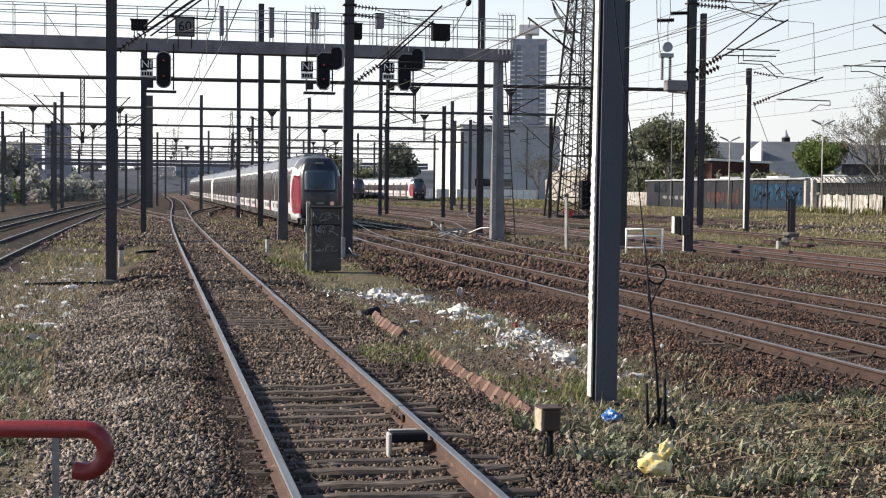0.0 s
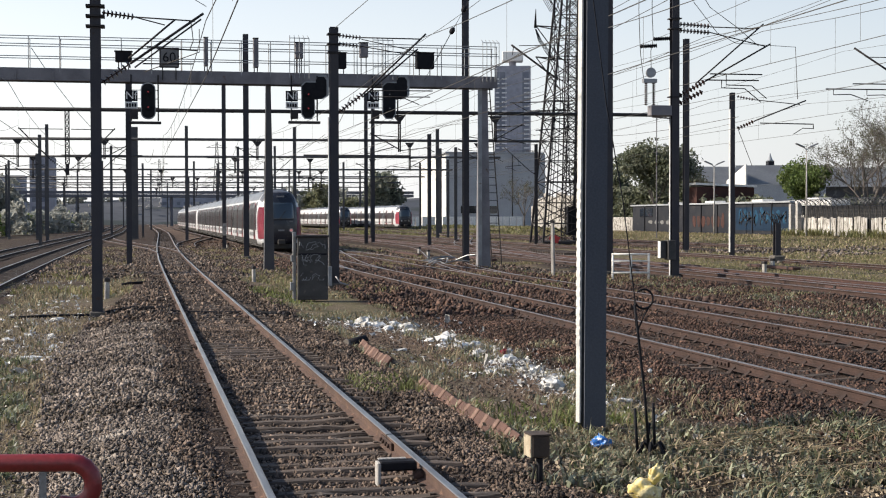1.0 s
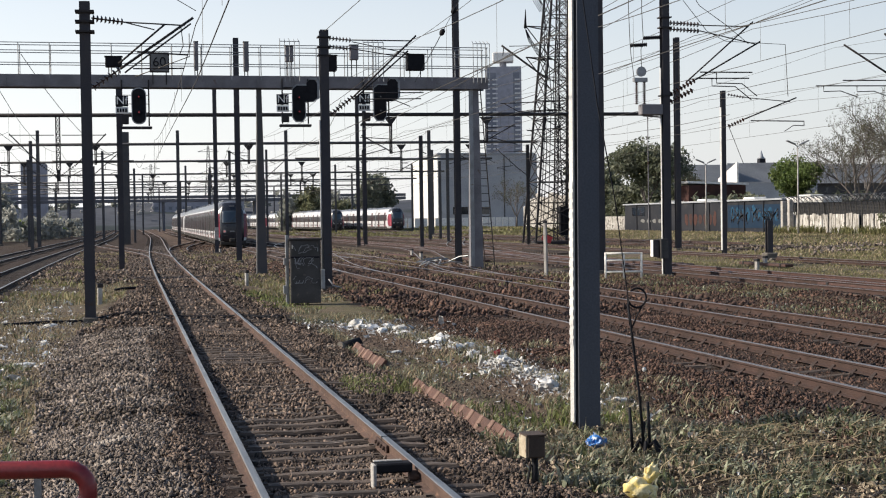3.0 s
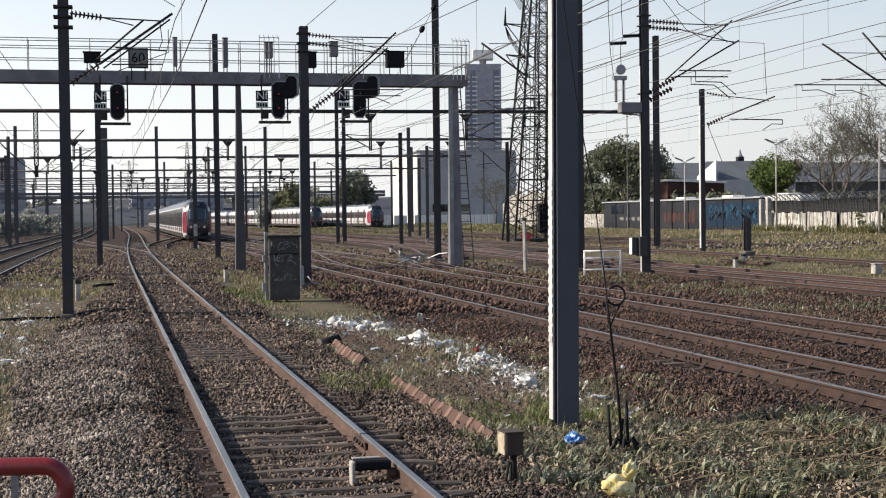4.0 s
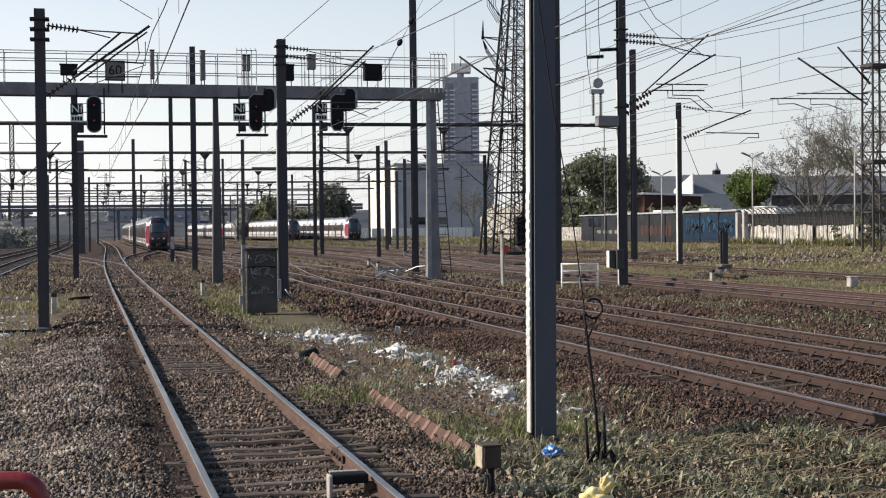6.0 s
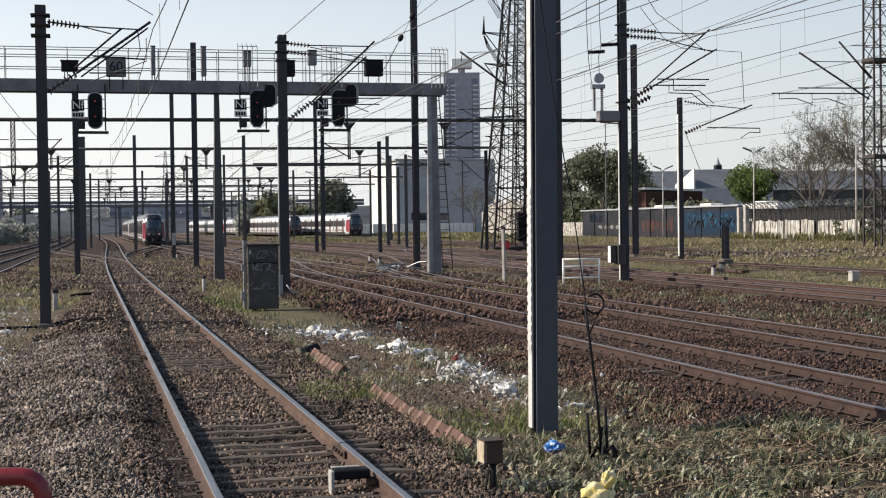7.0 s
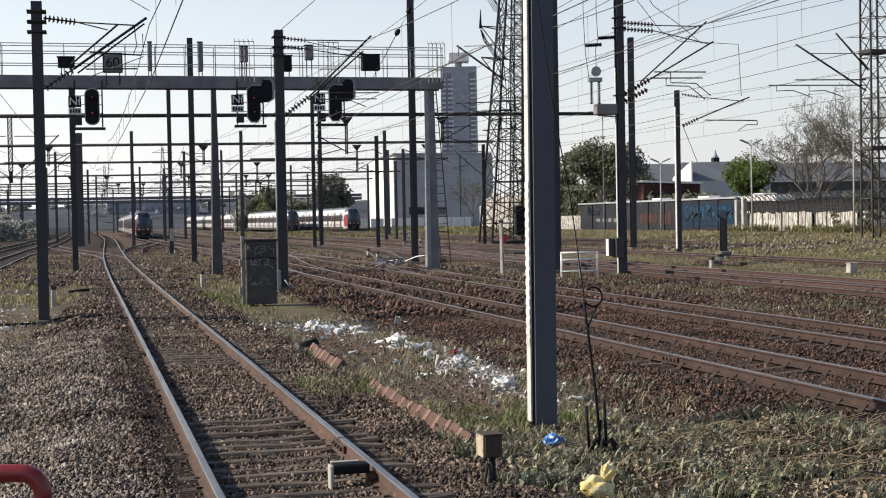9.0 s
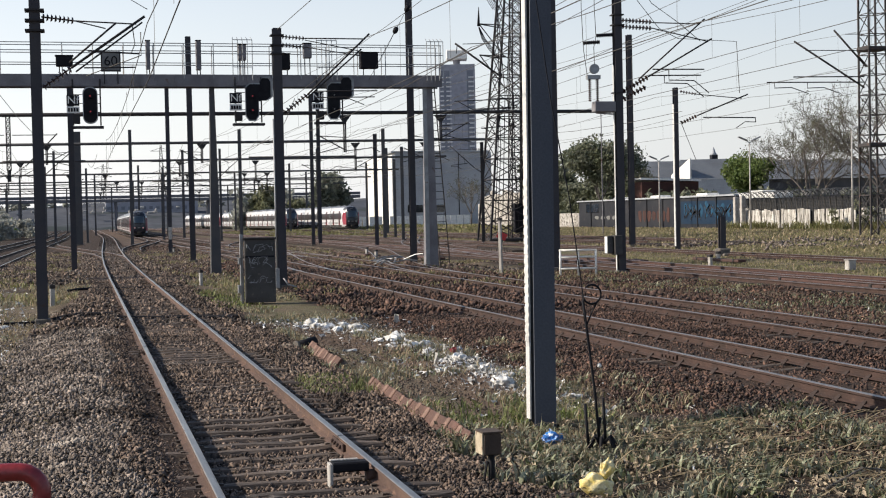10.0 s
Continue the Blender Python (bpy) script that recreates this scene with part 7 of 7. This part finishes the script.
def stones(name, label, spots, size, material, seed, lift=0.0):
    """Angular ballast stones at the plan points, as one body; each is a skewed block."""
    rng = np.random.default_rng(seed)
    k = len(spots)
    base = np.array([[1.15, 0, -1], [-0.6, 1.0, -1], [-0.6, -1.0, -1], [1.15, 0, 1], [-0.6, 1.0, 1], [-0.6, -1.0, 1]], float)
    v = base[None] * rng.uniform(0.4, 1.1, (k, 6, 3)) + rng.normal(0, 0.12, (k, 6, 3))
    v *= (size * rng.uniform(0.5, 1.2, (k, 1, 1))) * np.stack([rng.uniform(0.9, 1.9, k), rng.uniform(0.45, 1.0, k), rng.uniform(0.25, 0.75, k)], 1)[:, None, :] * 0.6
    q = rng.normal(size=(k, 4))
    q /= np.linalg.norm(q, axis=1, keepdims=True)
    w, a, b, c = q.T
    rot = np.stack([1 - 2 * (b * b + c * c), 2 * (a * b - c * w), 2 * (a * c + b * w), 2 * (a * b + c * w), 1 - 2 * (a * a + c * c), 2 * (b * c - a * w),
                    2 * (a * c - b * w), 2 * (b * c + a * w), 1 - 2 * (a * a + b * b)], 1).reshape(k, 3, 3)
    v = np.einsum("kij,knj->kni", rot, v)
    z = np.array([uneven(x, y) for x, y in spots]) + lift + rng.uniform(-0.3, 0.85, k) * size
    z -= np.where(np.abs(spots[:, 0] - 1.79) < 1.3, 0.022, 0.0)
    for c in (9.88, 13.85):
        z -= np.where(np.abs(spots[:, 0] - c) < 1.3, 0.038, 0.0)
    v += np.concatenate([spots, z[:, None]], 1)[:, None, :]
    sides = np.array([0, 2, 1, 3, 4, 5, 0, 1, 4, 3, 1, 2, 5, 4, 2, 0, 3, 5])
    f = (np.arange(k)[:, None] * 6 + sides[None]).reshape(-1)
    me = bpy.data.meshes.new(name)
    me.vertices.add(k * 6)
    me.vertices.foreach_set("co", v.reshape(-1))
    me.loops.add(k * 18)
    me.loops.foreach_set("vertex_index", f)
    me.polygons.add(k * 5)
    me.polygons.foreach_set("loop_start", (np.arange(k)[:, None] * 18 + np.array([0, 3, 6, 10, 14])[None]).reshape(-1))
    me.update()
    me.validate()
    me.materials.append(material)
    tagged(new(name, me), label, "ballast", kind="stuff")


def scatter(x0, x1, y0, y1, count, seed, keep=None):
    rng = np.random.default_rng(seed)
    p = np.stack([rng.uniform(x0, x1, count), rng.uniform(y0, y1, count)], 1)
    p = p[rails_free(p[:, 0], p[:, 1])]
    if keep is not None:
        p = p[np.array([keep(x, y) for x, y in p])]
    return p


def bed_edge(x, y, centre, half):
    """Keeps a ballast bed with a ragged edge."""
    return abs(x - centre) + 0.5 * noise.noise(Vector((x * 0.9, y * 0.9, 1.0))) < half


def on_bed(x, y):
    if x < 0.3:
        return x > max(-1.5, -1.0 - 0.03 * (y - 10)) + 0.4 * noise.noise(Vector((x * 0.6, y * 0.4, 9.0))) + max(0, (y - 27)) * 0.07
    return bed_edge(x, y, 1.6, 2.2)


def in_view(x, y):
    """The wedge of ground that the shot takes in."""
    return -0.16 * y - 0.4 < x < 0.68 * y + 0.6


rows_by_track = {}
for sx, sy in SLEEPER_ROWS:
    rows_by_track.setdefault(sx, []).append(sy)
rows_by_track = {sx: np.array(v) for sx, v in rows_by_track.items()}


def off_sleepers(p, share, seed):
    """Clears most stones from the tops of the sleepers."""
    rng = np.random.default_rng(seed)
    keep = np.ones(len(p), bool)
    for sx, ys in rows_by_track.items():
        gap = np.abs(p[:, 1][:, None] - ys[None]).min(1)
        keep &= ~((np.abs(p[:, 0] - sx) < 1.22) & (p[:, 0] > 0.95) & (gap < 0.1) & (rng.random(len(p)) < share))
    return p[keep]


near = scatter(-4.0, 4.2, 9.0, 17.0, 84000, 1, lambda x, y: on_bed(x, y) and in_view(x, y))
mid = scatter(-4.5, 4.2, 17.0, 32.0, 68000, 2, lambda x, y: on_bed(x, y) and in_view(x, y))
far_stones = scatter(-4.5, 4.4, 32.0, 70.0, 26000, 3, on_bed)
near, mid = off_sleepers(near, 0.36, 1), off_sleepers(mid, 0.28, 2)
for bed, size, seed in ((near, 0.045, 11), (mid, 0.054, 12)):
    edge = np.array([0.45 + 0.35 * noise.noise(Vector((x, y * 0.6, 2.0))) for x, y in bed])
    stones("ballast_stones", "brown crushed ballast stones in the track bed", bed[bed[:, 0] > edge], size, M["stone"], seed)
    stones("ballast_stones", "pale grey-brown crushed stones on the ballast shoulder", bed[bed[:, 0] <= edge], size, M["stone_pale"], seed + 20)
stones("ballast_stones", "brown crushed ballast stones farther down the track", far_stones, 0.09, M["stone"], 13)
east = scatter(6.6, 16.6, 12.0, 34.0, 72000, 4, lambda x, y: in_view(x, y) and (bed_edge(x, y, 9.6, 2.75) or bed_edge(x, y, 13.9, 2.4)))
east_far = scatter(6.6, 16.8, 34.0, 80.0, 26000, 5, lambda x, y: bed_edge(x, y, 9.6, 2.9) or bed_edge(x, y, 13.9, 2.4))
stones("ballast_stones", "rust-brown ballast stones between the eastern tracks", east, 0.056, M["stone_rust"], 14)
stones("ballast_stones", "rust-brown ballast stones between the eastern tracks", east_far, 0.13, M["stone_rust"], 15)


yard_stones = scatter(-4.5, 19.0, 58.0, 125.0, 34000, 6)
half = len(yard_stones) // 2
stones("ballast_stones", "dark brown stones and clods among the switches", yard_stones[:half], 0.12, M["stone"], 16)
stones("ballast_stones", "pale grey stones and clods among the switches", yard_stones[half:], 0.10, M["stone_pale"], 18)


clods = scatter(4.2, 19.0, 66.0, 150.0, 5200, 7)
stones("clods", "dark clods and scrap strewn among the far switches", clods[:2600], 0.13, M["stone"], 19)
stones("clods", "red-brown clods and scrap strewn among the far switches", clods[2600:], 0.14, M["stone_rust"], 20)


def blades(name, label, spots, height, width, material, seed, lean=0.6, category="grass"):
    """Thin bent blades: two quads each, rooted at the plan points."""
    rng = np.random.default_rng(seed)
    k = len(spots)
    z = np.array([uneven(x, y) for x, y in spots]) - 0.02
    root = np.concatenate([spots, z[:, None]], 1)
    a = rng.uniform(0, 2 * np.pi, k)
    d = np.stack([np.cos(a), np.sin(a), np.zeros(k)], 1)
    s = np.stack([-np.sin(a + 0.6), np.cos(a + 0.6), np.zeros(k)], 1) * (width * rng.uniform(0.5, 1.3, (k, 1)))
    h = height * rng.uniform(0.35, 1.2, (k, 1))
    up = np.array([0, 0, 1.0])
    l = lean * rng.uniform(0.1, 1.2, (k, 1))
    m1 = root + up * h * 0.6 + d * h * l * 0.35
    tip = root + up * h * (1.0 - 0.3 * l) + d * h * l
    v = np.stack([root - s, root + s, m1 + s * 0.9, m1 - s * 0.9, tip + s * 0.2, tip - s * 0.2], 1).reshape(-1, 3)
    o = np.arange(k)[:, None] * 6
    f = np.concatenate([o + [0, 1, 2, 3], o + [3, 2, 4, 5]], 1).reshape(-1, 4)
    tagged(new(name, cloud_mesh(name, v, f, material)), label, category, kind="stuff")


def patchy(cut, sc, off):
    return lambda x, y: in_view(x, y) and noise.noise(Vector((x * sc, y * sc, off))) > cut


def between(x, y):
    """The strip of waste ground east of the first track, clear of the trodden dirt."""
    return 3.9 + 0.25 * noise.noise(Vector((y * 0.8, 0, 0))) < x < 6.9 + 0.4 * noise.noise(Vector((y * 0.5, 3, 0)))


def dirt_path(x, y):
    return abs(x - (5.35 + 0.3 * math.sin(y * 0.35))) < 0.6 + 0.25 * noise.noise(Vector((x, y, 2))) and 17.5 < y < 33


# thin growth among the switches and along the platform end
switch_grass = scatter(-4.0, 18.0, 44.0, 120.0, 46000, 61, lambda x, y: not -0.2 < x < 3.8 and not 8.2 < x < 11.4 and noise.noise(Vector((x * 0.45, y * 0.22, 12.0))) > 0.12)
h6 = len(switch_grass) // 2
blades("grass", "olive weeds growing among the switches", switch_grass[:h6], 0.24, 0.03, M["grass"], 62, 0.9)
blades("dry_grass", "dry weeds growing among the switches", switch_grass[h6:], 0.22, 0.025, M["straw"], 63, 1.0)
platform_weeds = scatter(-3.4, -0.6, 8.6, 25.0, 34000, 64, lambda x, y: x < max(-1.65, -0.045 * y - 0.62) + 0.25 * noise.noise(Vector((x * 2, y * 1.2, 3))) and noise.noise(Vector((x * 1.5, y * 1.1, 7.0))) > -0.05)
h7 = len(platform_weeds) * 3 // 4
blades("weeds", "grey-green weeds beside the platform end", platform_weeds[:h7], 0.14, 0.013, M["weed"], 65, 0.9)
blades("grass", "fresh green weeds beside the platform end", platform_weeds[h7:], 0.13, 0.012, M["grass_fresh"], 66, 0.9)

west_pebbles = scatter(-4.2, -0.7, 9.0, 40.0, 15000, 67, in_view)
stones("pebbles", "grey pebbles and clods on the dirt beside the main line", west_pebbles, 0.045, M["stone_pale"], 68)
west_straw = scatter(-4.2, -1.2, 9.0, 40.0, 9000, 69, in_view)
blades("dry_grass", "matted dead straw on the dirt beside the main line", west_straw, 0.15, 0.007, M["straw"], 70, 1.7)

# thick weeds in the foreground
weeds = scatter(3.0, 11.0, 9.0, 15.5, 60000, 21, lambda x, y: in_view(x, y) and noise.noise(Vector((x * 2.6, y * 2.2, 4.4))) + 0.5 * noise.noise(Vector((x * 6, y * 6, 1))) > 0.0 and x > 3.6 + 0.35 * noise.noise(Vector((y, x, 1))) and x < 8.3 + 0.3 * noise.noise(Vector((y, 1, 1))))
cut = np.random.default_rng(5).permutation(len(weeds))
blades("weeds", "grey-green weeds and leaves on waste ground", weeds[cut[:8000]], 0.17, 0.018, M["weed"], 31, 1.0)
blades("dry_grass", "straw-coloured dry grass stalks", weeds[cut[14000:18500]], 0.24, 0.005, M["straw"], 32, 1.5)


def broad_leaves(name, label, spots, size, material, seed, lift=(0.0, 0.14)):
    rng = np.random.default_rng(seed)
    z = np.array([uneven(x, y) for x, y in spots]) + rng.uniform(*lift, len(spots))
    pts = np.concatenate([spots, z[:, None], np.full((len(spots), 1), 0.02)], 1)
    v, f = leaf_cloud(pts, 1, size, seed)
    tagged(new(name, cloud_mesh(name, v, f, material)), label, "weeds", kind="stuff")


broad_leaves("weed_leaves", "small pale-green and grey leaves of low weeds", weeds[cut[20000:]], 0.052, M["weed"], 33, (0.0, 0.17))
dead = scatter(3.6, 9.0, 9.0, 15.5, 7000, 22, lambda x, y: in_view(x, y) and 3.8 < x < 8.2)
broad_leaves("dead_leaves", "pale dry leaves and scraps on the ground", dead, 0.03, M["dry_leaf"], 34, (0.0, 0.12))
pebbles = scatter(3.4, 8.6, 9.5, 34.0, 20000, 30, in_view)
stones("pebbles", "loose pebbles and clods on the waste ground", pebbles, 0.036, M["stone"], 17)
strip_grass = scatter(3.6, 8.4, 15.5, 60.0, 60000, 23, lambda x, y: between(x, y) and not dirt_path(x, y) and noise.noise(Vector((x * 0.7, y * 0.35, 4.0))) > (-0.04 if y < 36 else 0.16))
cut2 = np.random.default_rng(6).permutation(len(strip_grass))
h2 = len(cut2) // 2
blades("grass", "short olive grass between the tracks", strip_grass[cut2[:h2]], 0.13, 0.012, M["weed"], 35, 0.9)
blades("dry_grass", "dry straw grass between the tracks", strip_grass[cut2[h2:]], 0.15, 0.009, M["straw"], 36, 1.1)
tuft = scatter(2.9, 4.3, 18.6, 21.4, 1700, 24, lambda x, y: (x - 3.5) ** 2 / 0.35 + (y - 20) ** 2 / 1.6 < 1 + 0.4 * noise.noise(Vector((x * 3, y * 3, 0))))
blades("grass", "fresh green grass tuft beside the rail", tuft, 0.13, 0.008, M["grass_fresh"], 37, 0.7)
tuft2 = scatter(4.2, 6.2, 15.8, 17.6, 1100, 25, lambda x, y: noise.noise(Vector((x * 1.5, y * 1.5, 0))) > -0.1)
blades("grass", "fresh green grass tuft near the pole", tuft2, 0.18, 0.009, M["grass_fresh"], 38, 0.7)
tuft3 = scatter(3.6, 5.4, 39.0, 50.0, 1500, 26, lambda x, y: noise.noise(Vector((x * 1.2, y * 0.6, 5))) > -0.15)
blades("grass", "green grass around the cabinet", tuft3, 0.13, 0.02, M["grass_fresh"], 39, 0.7)
west = scatter(-8.0, 0.2, 17.0, 62.0, 42000, 27, lambda x, y: in_view(x, y) and not on_bed(x, y) and noise.noise(Vector((x * 0.5, y * 0.3, 6.0))) > 0.06)
h3 = len(west) // 2
blades("grass", "patchy olive grass beside the main line", west[:h3 // 2], 0.15, 0.016, M["weed"], 40, 0.9)
blades("dry_grass", "dry grass beside the main line", west[h3:], 0.16, 0.012, M["straw"], 41, 1.1)
yard = scatter(15.6, 52.0, 24.0, 80.0, 120000, 28, lambda x, y: in_view(x, y) and not (20.7 < x < 25.2) and noise.noise(Vector((x * 0.3, y * 0.2, 8.0))) > (0.1 if x < 20.7 else -0.7))
h4 = len(yard) * 2 // 3
blades("grass", "olive grass between the eastern sidings", yard[:h4], 0.13, 0.018, M["grass"], 42, 0.8)
blades("dry_grass", "dry grass between the eastern sidings", yard[h4:], 0.15, 0.014, M["straw"], 43, 1.0)
slope = scatter(34.0, 70.0, 70.0, 200.0, 60000, 29, lambda x, y: in_view(x, y) and noise.noise(Vector((x * 0.12, y * 0.08, 8.0))) > -0.7)
h5 = len(slope) * 3 // 4
blades("grass", "rough green grass on the slope before the wall", slope[:h5], 0.16, 0.045, M["grass"], 44, 0.8)
blades("dry_grass", "dry tall grass on the slope before the wall", slope[h5:], 0.26, 0.04, M["straw"], 45, 0.9)

back_lot = scatter(26.0, 69.0, 185.0, 293.0, 16000, 71, lambda x, y: noise.noise(Vector((x * 0.1, y * 0.05, 3.0))) > 0.02)
blades("grass", "tall fresh weeds before the rubble wall and the hall fence", back_lot, 0.45, 0.10, M["grass"], 72, 0.7)
lot_stones = scatter(15.2, 20.8, 23.0, 60.0, 16000, 73, in_view)
stones("ballast_stones", "dark loose stones between the eastern sidings", lot_stones, 0.075, M["stone_rust"], 74)
lot_weeds = scatter(15.4, 20.8, 23.0, 60.0, 15000, 75, patchy(0.12, 0.5, 2.0))
blades("weeds", "low weeds between the eastern sidings", lot_weeds, 0.15, 0.016, M["weed"], 76, 0.9)

verge = scatter(5.2, 7.7, 13.0, 26.0, 7000, 81, lambda x, y: in_view(x, y) and noise.noise(Vector((x * 1.1, y * 0.8, 6.0))) > 0.0)
verge_cut = len(verge) // 2
blades("dry_grass", "matted dead straw along the ballast edge", verge[:verge_cut], 0.22, 0.007, M["straw"], 82, 1.6)
blades("weeds", "low weeds along the ballast edge", verge[verge_cut:], 0.14, 0.016, M["weed"], 83, 0.9)

mound = scatter(39.5, 52.0, 76.0, 96.0, 2600, 84, lambda x, y: noise.noise(Vector((x * 0.16, y * 0.3, 4.0))) > 0.08)
stones("rubble", "pale sandy rubble strewn on the grass slope", mound, 0.2, M["stone_pale"], 85)


def stalks():
    """Fallen pale stalks lying over the weeds."""
    rng = random.Random(3)
    bm = bmesh.new()
    for _ in range(190):
        x, y = rng.uniform(4.9, 8.6) if rng.random() < 0.3 else rng.uniform(6.2, 8.8), rng.uniform(9.6, 14.6)
        a, l = rng.uniform(-0.7, 0.7) + (math.pi if rng.random() < 0.3 else 0), rng.uniform(0.25, 0.9)
        z = uneven(x, y)
        tube(bm, [(x, y, z + rng.uniform(0.03, 0.1)), (x + 0.5 * l * math.cos(a), y + 0.5 * l * math.sin(a), z + rng.uniform(0.08, 0.18)), (x + l * math.cos(a), y + l * math.sin(a), z + rng.uniform(0.02, 0.16))], 0.006, 3)
    tagged(solid("dry_stalks", bm, M["straw"], "pale fallen stalks lying across the weeds", "dry stalks"), kind="stuff")
    for _ in range(5):
        x, y = rng.uniform(6.3, 8.2), rng.uniform(10.2, 12.5)
        bm = bmesh.new()
        a = rng.uniform(-1, 1)
        z = uneven(x, y)
        tube(bm, [(x, y, z + 0.02), (x + 0.4 * math.cos(a), y + 0.4 * math.sin(a), z + 0.2), (x + 1.0 * math.cos(a), y + 1.0 * math.sin(a), z + 0.1)], 0.013, 5, r2=0.005)
        solid("twig", bm, M["bark"], "dead brown twig lying in the weeds", "twig", group="twigs")


stalks()


def litter():
    """Shreds of white plastic and paper: small crumpled sheets of two bent quads."""
    rng = np.random.default_rng(77)
    spots = []
    for cx, cy, rx, ry, n in ((6.15, 19.9, 0.4, 1.5, 520), (6.25, 22.3, 0.4, 1.6, 520), (6.4, 25.4, 0.35, 1.8, 380), (6.1, 28.6, 0.5, 1.8, 170), (5.9, 31.3, 0.7, 1.4, 330), (5.2, 33.3, 0.8, 1.2, 360), (4.9, 21.5, 0.5, 1.2, 70),
                              (4.9, 24.0, 0.4, 2.0, 60), (5.0, 16.8, 0.9, 1.0, 40), (-2.0, 26, 0.4, 4, 420), (-2.3, 35, 0.6, 5, 460), (-3.6, 50, 1.2, 9, 420), (7.0, 13.0, 1.8, 2.2, 60), (5.4, 50, 1.5, 4, 40), (16.9, 33, 1.5, 3, 60), (4.6, 13.2, 0.8, 1.5, 30)):
        spots.append(np.stack([rng.normal(cx, rx, n), rng.normal(cy, ry, n)], 1))
    spots = np.concatenate(spots)
    spots = spots[[not (-0.1 < x < 3.7 or 8.5 < x < 11.3) for x, y in spots]]
    k = len(spots)
    z = np.array([uneven(x, y) for x, y in spots])
    c = np.concatenate([spots, (z + rng.uniform(0.0, 0.06, k))[:, None]], 1)
    verts, faces = [], []
    for i in range(k):
        s = 0.0165 * float(np.exp(rng.normal(0, 0.5)))
        grid = rng.normal(0, 0.28, (3, 3, 3)) * s
        u = rng.normal(size=3)
        u /= np.linalg.norm(u)
        w = np.cross(u, rng.normal(size=3) + np.array([0, 0, 1.5]))
        w /= np.linalg.norm(w)
        o = len(verts)
        for a in range(3):
            for b in range(3):
                verts.append(c[i] + u * (a - 1) * s * 1.7 + w * (b - 1) * s * 0.45 + grid[a, b])
        for a in range(2):
            for b in range(2):
                faces.append((o + a * 3 + b, o + a * 3 + b + 1, o + a * 3 + b + 4, o + a * 3 + b + 3))
    tagged(new("litter_scraps", cloud_mesh("litter_scraps", np.array(verts), np.array(faces), M["plastic"])), "scattered shreds of white plastic and paper litter", "litter", kind="stuff")


litter()
wall_weeds = scatter(67.8, 69.6, 62.0, 141.0, 9000, 31, lambda x, y: noise.noise(Vector((x * 0.8, y * 0.35, 2.0))) > 0.03)
blades("weeds", "tall weeds along the foot of the slab fence", wall_weeds, 0.95, 0.045, M["grass"], 46, 0.9)

motions()
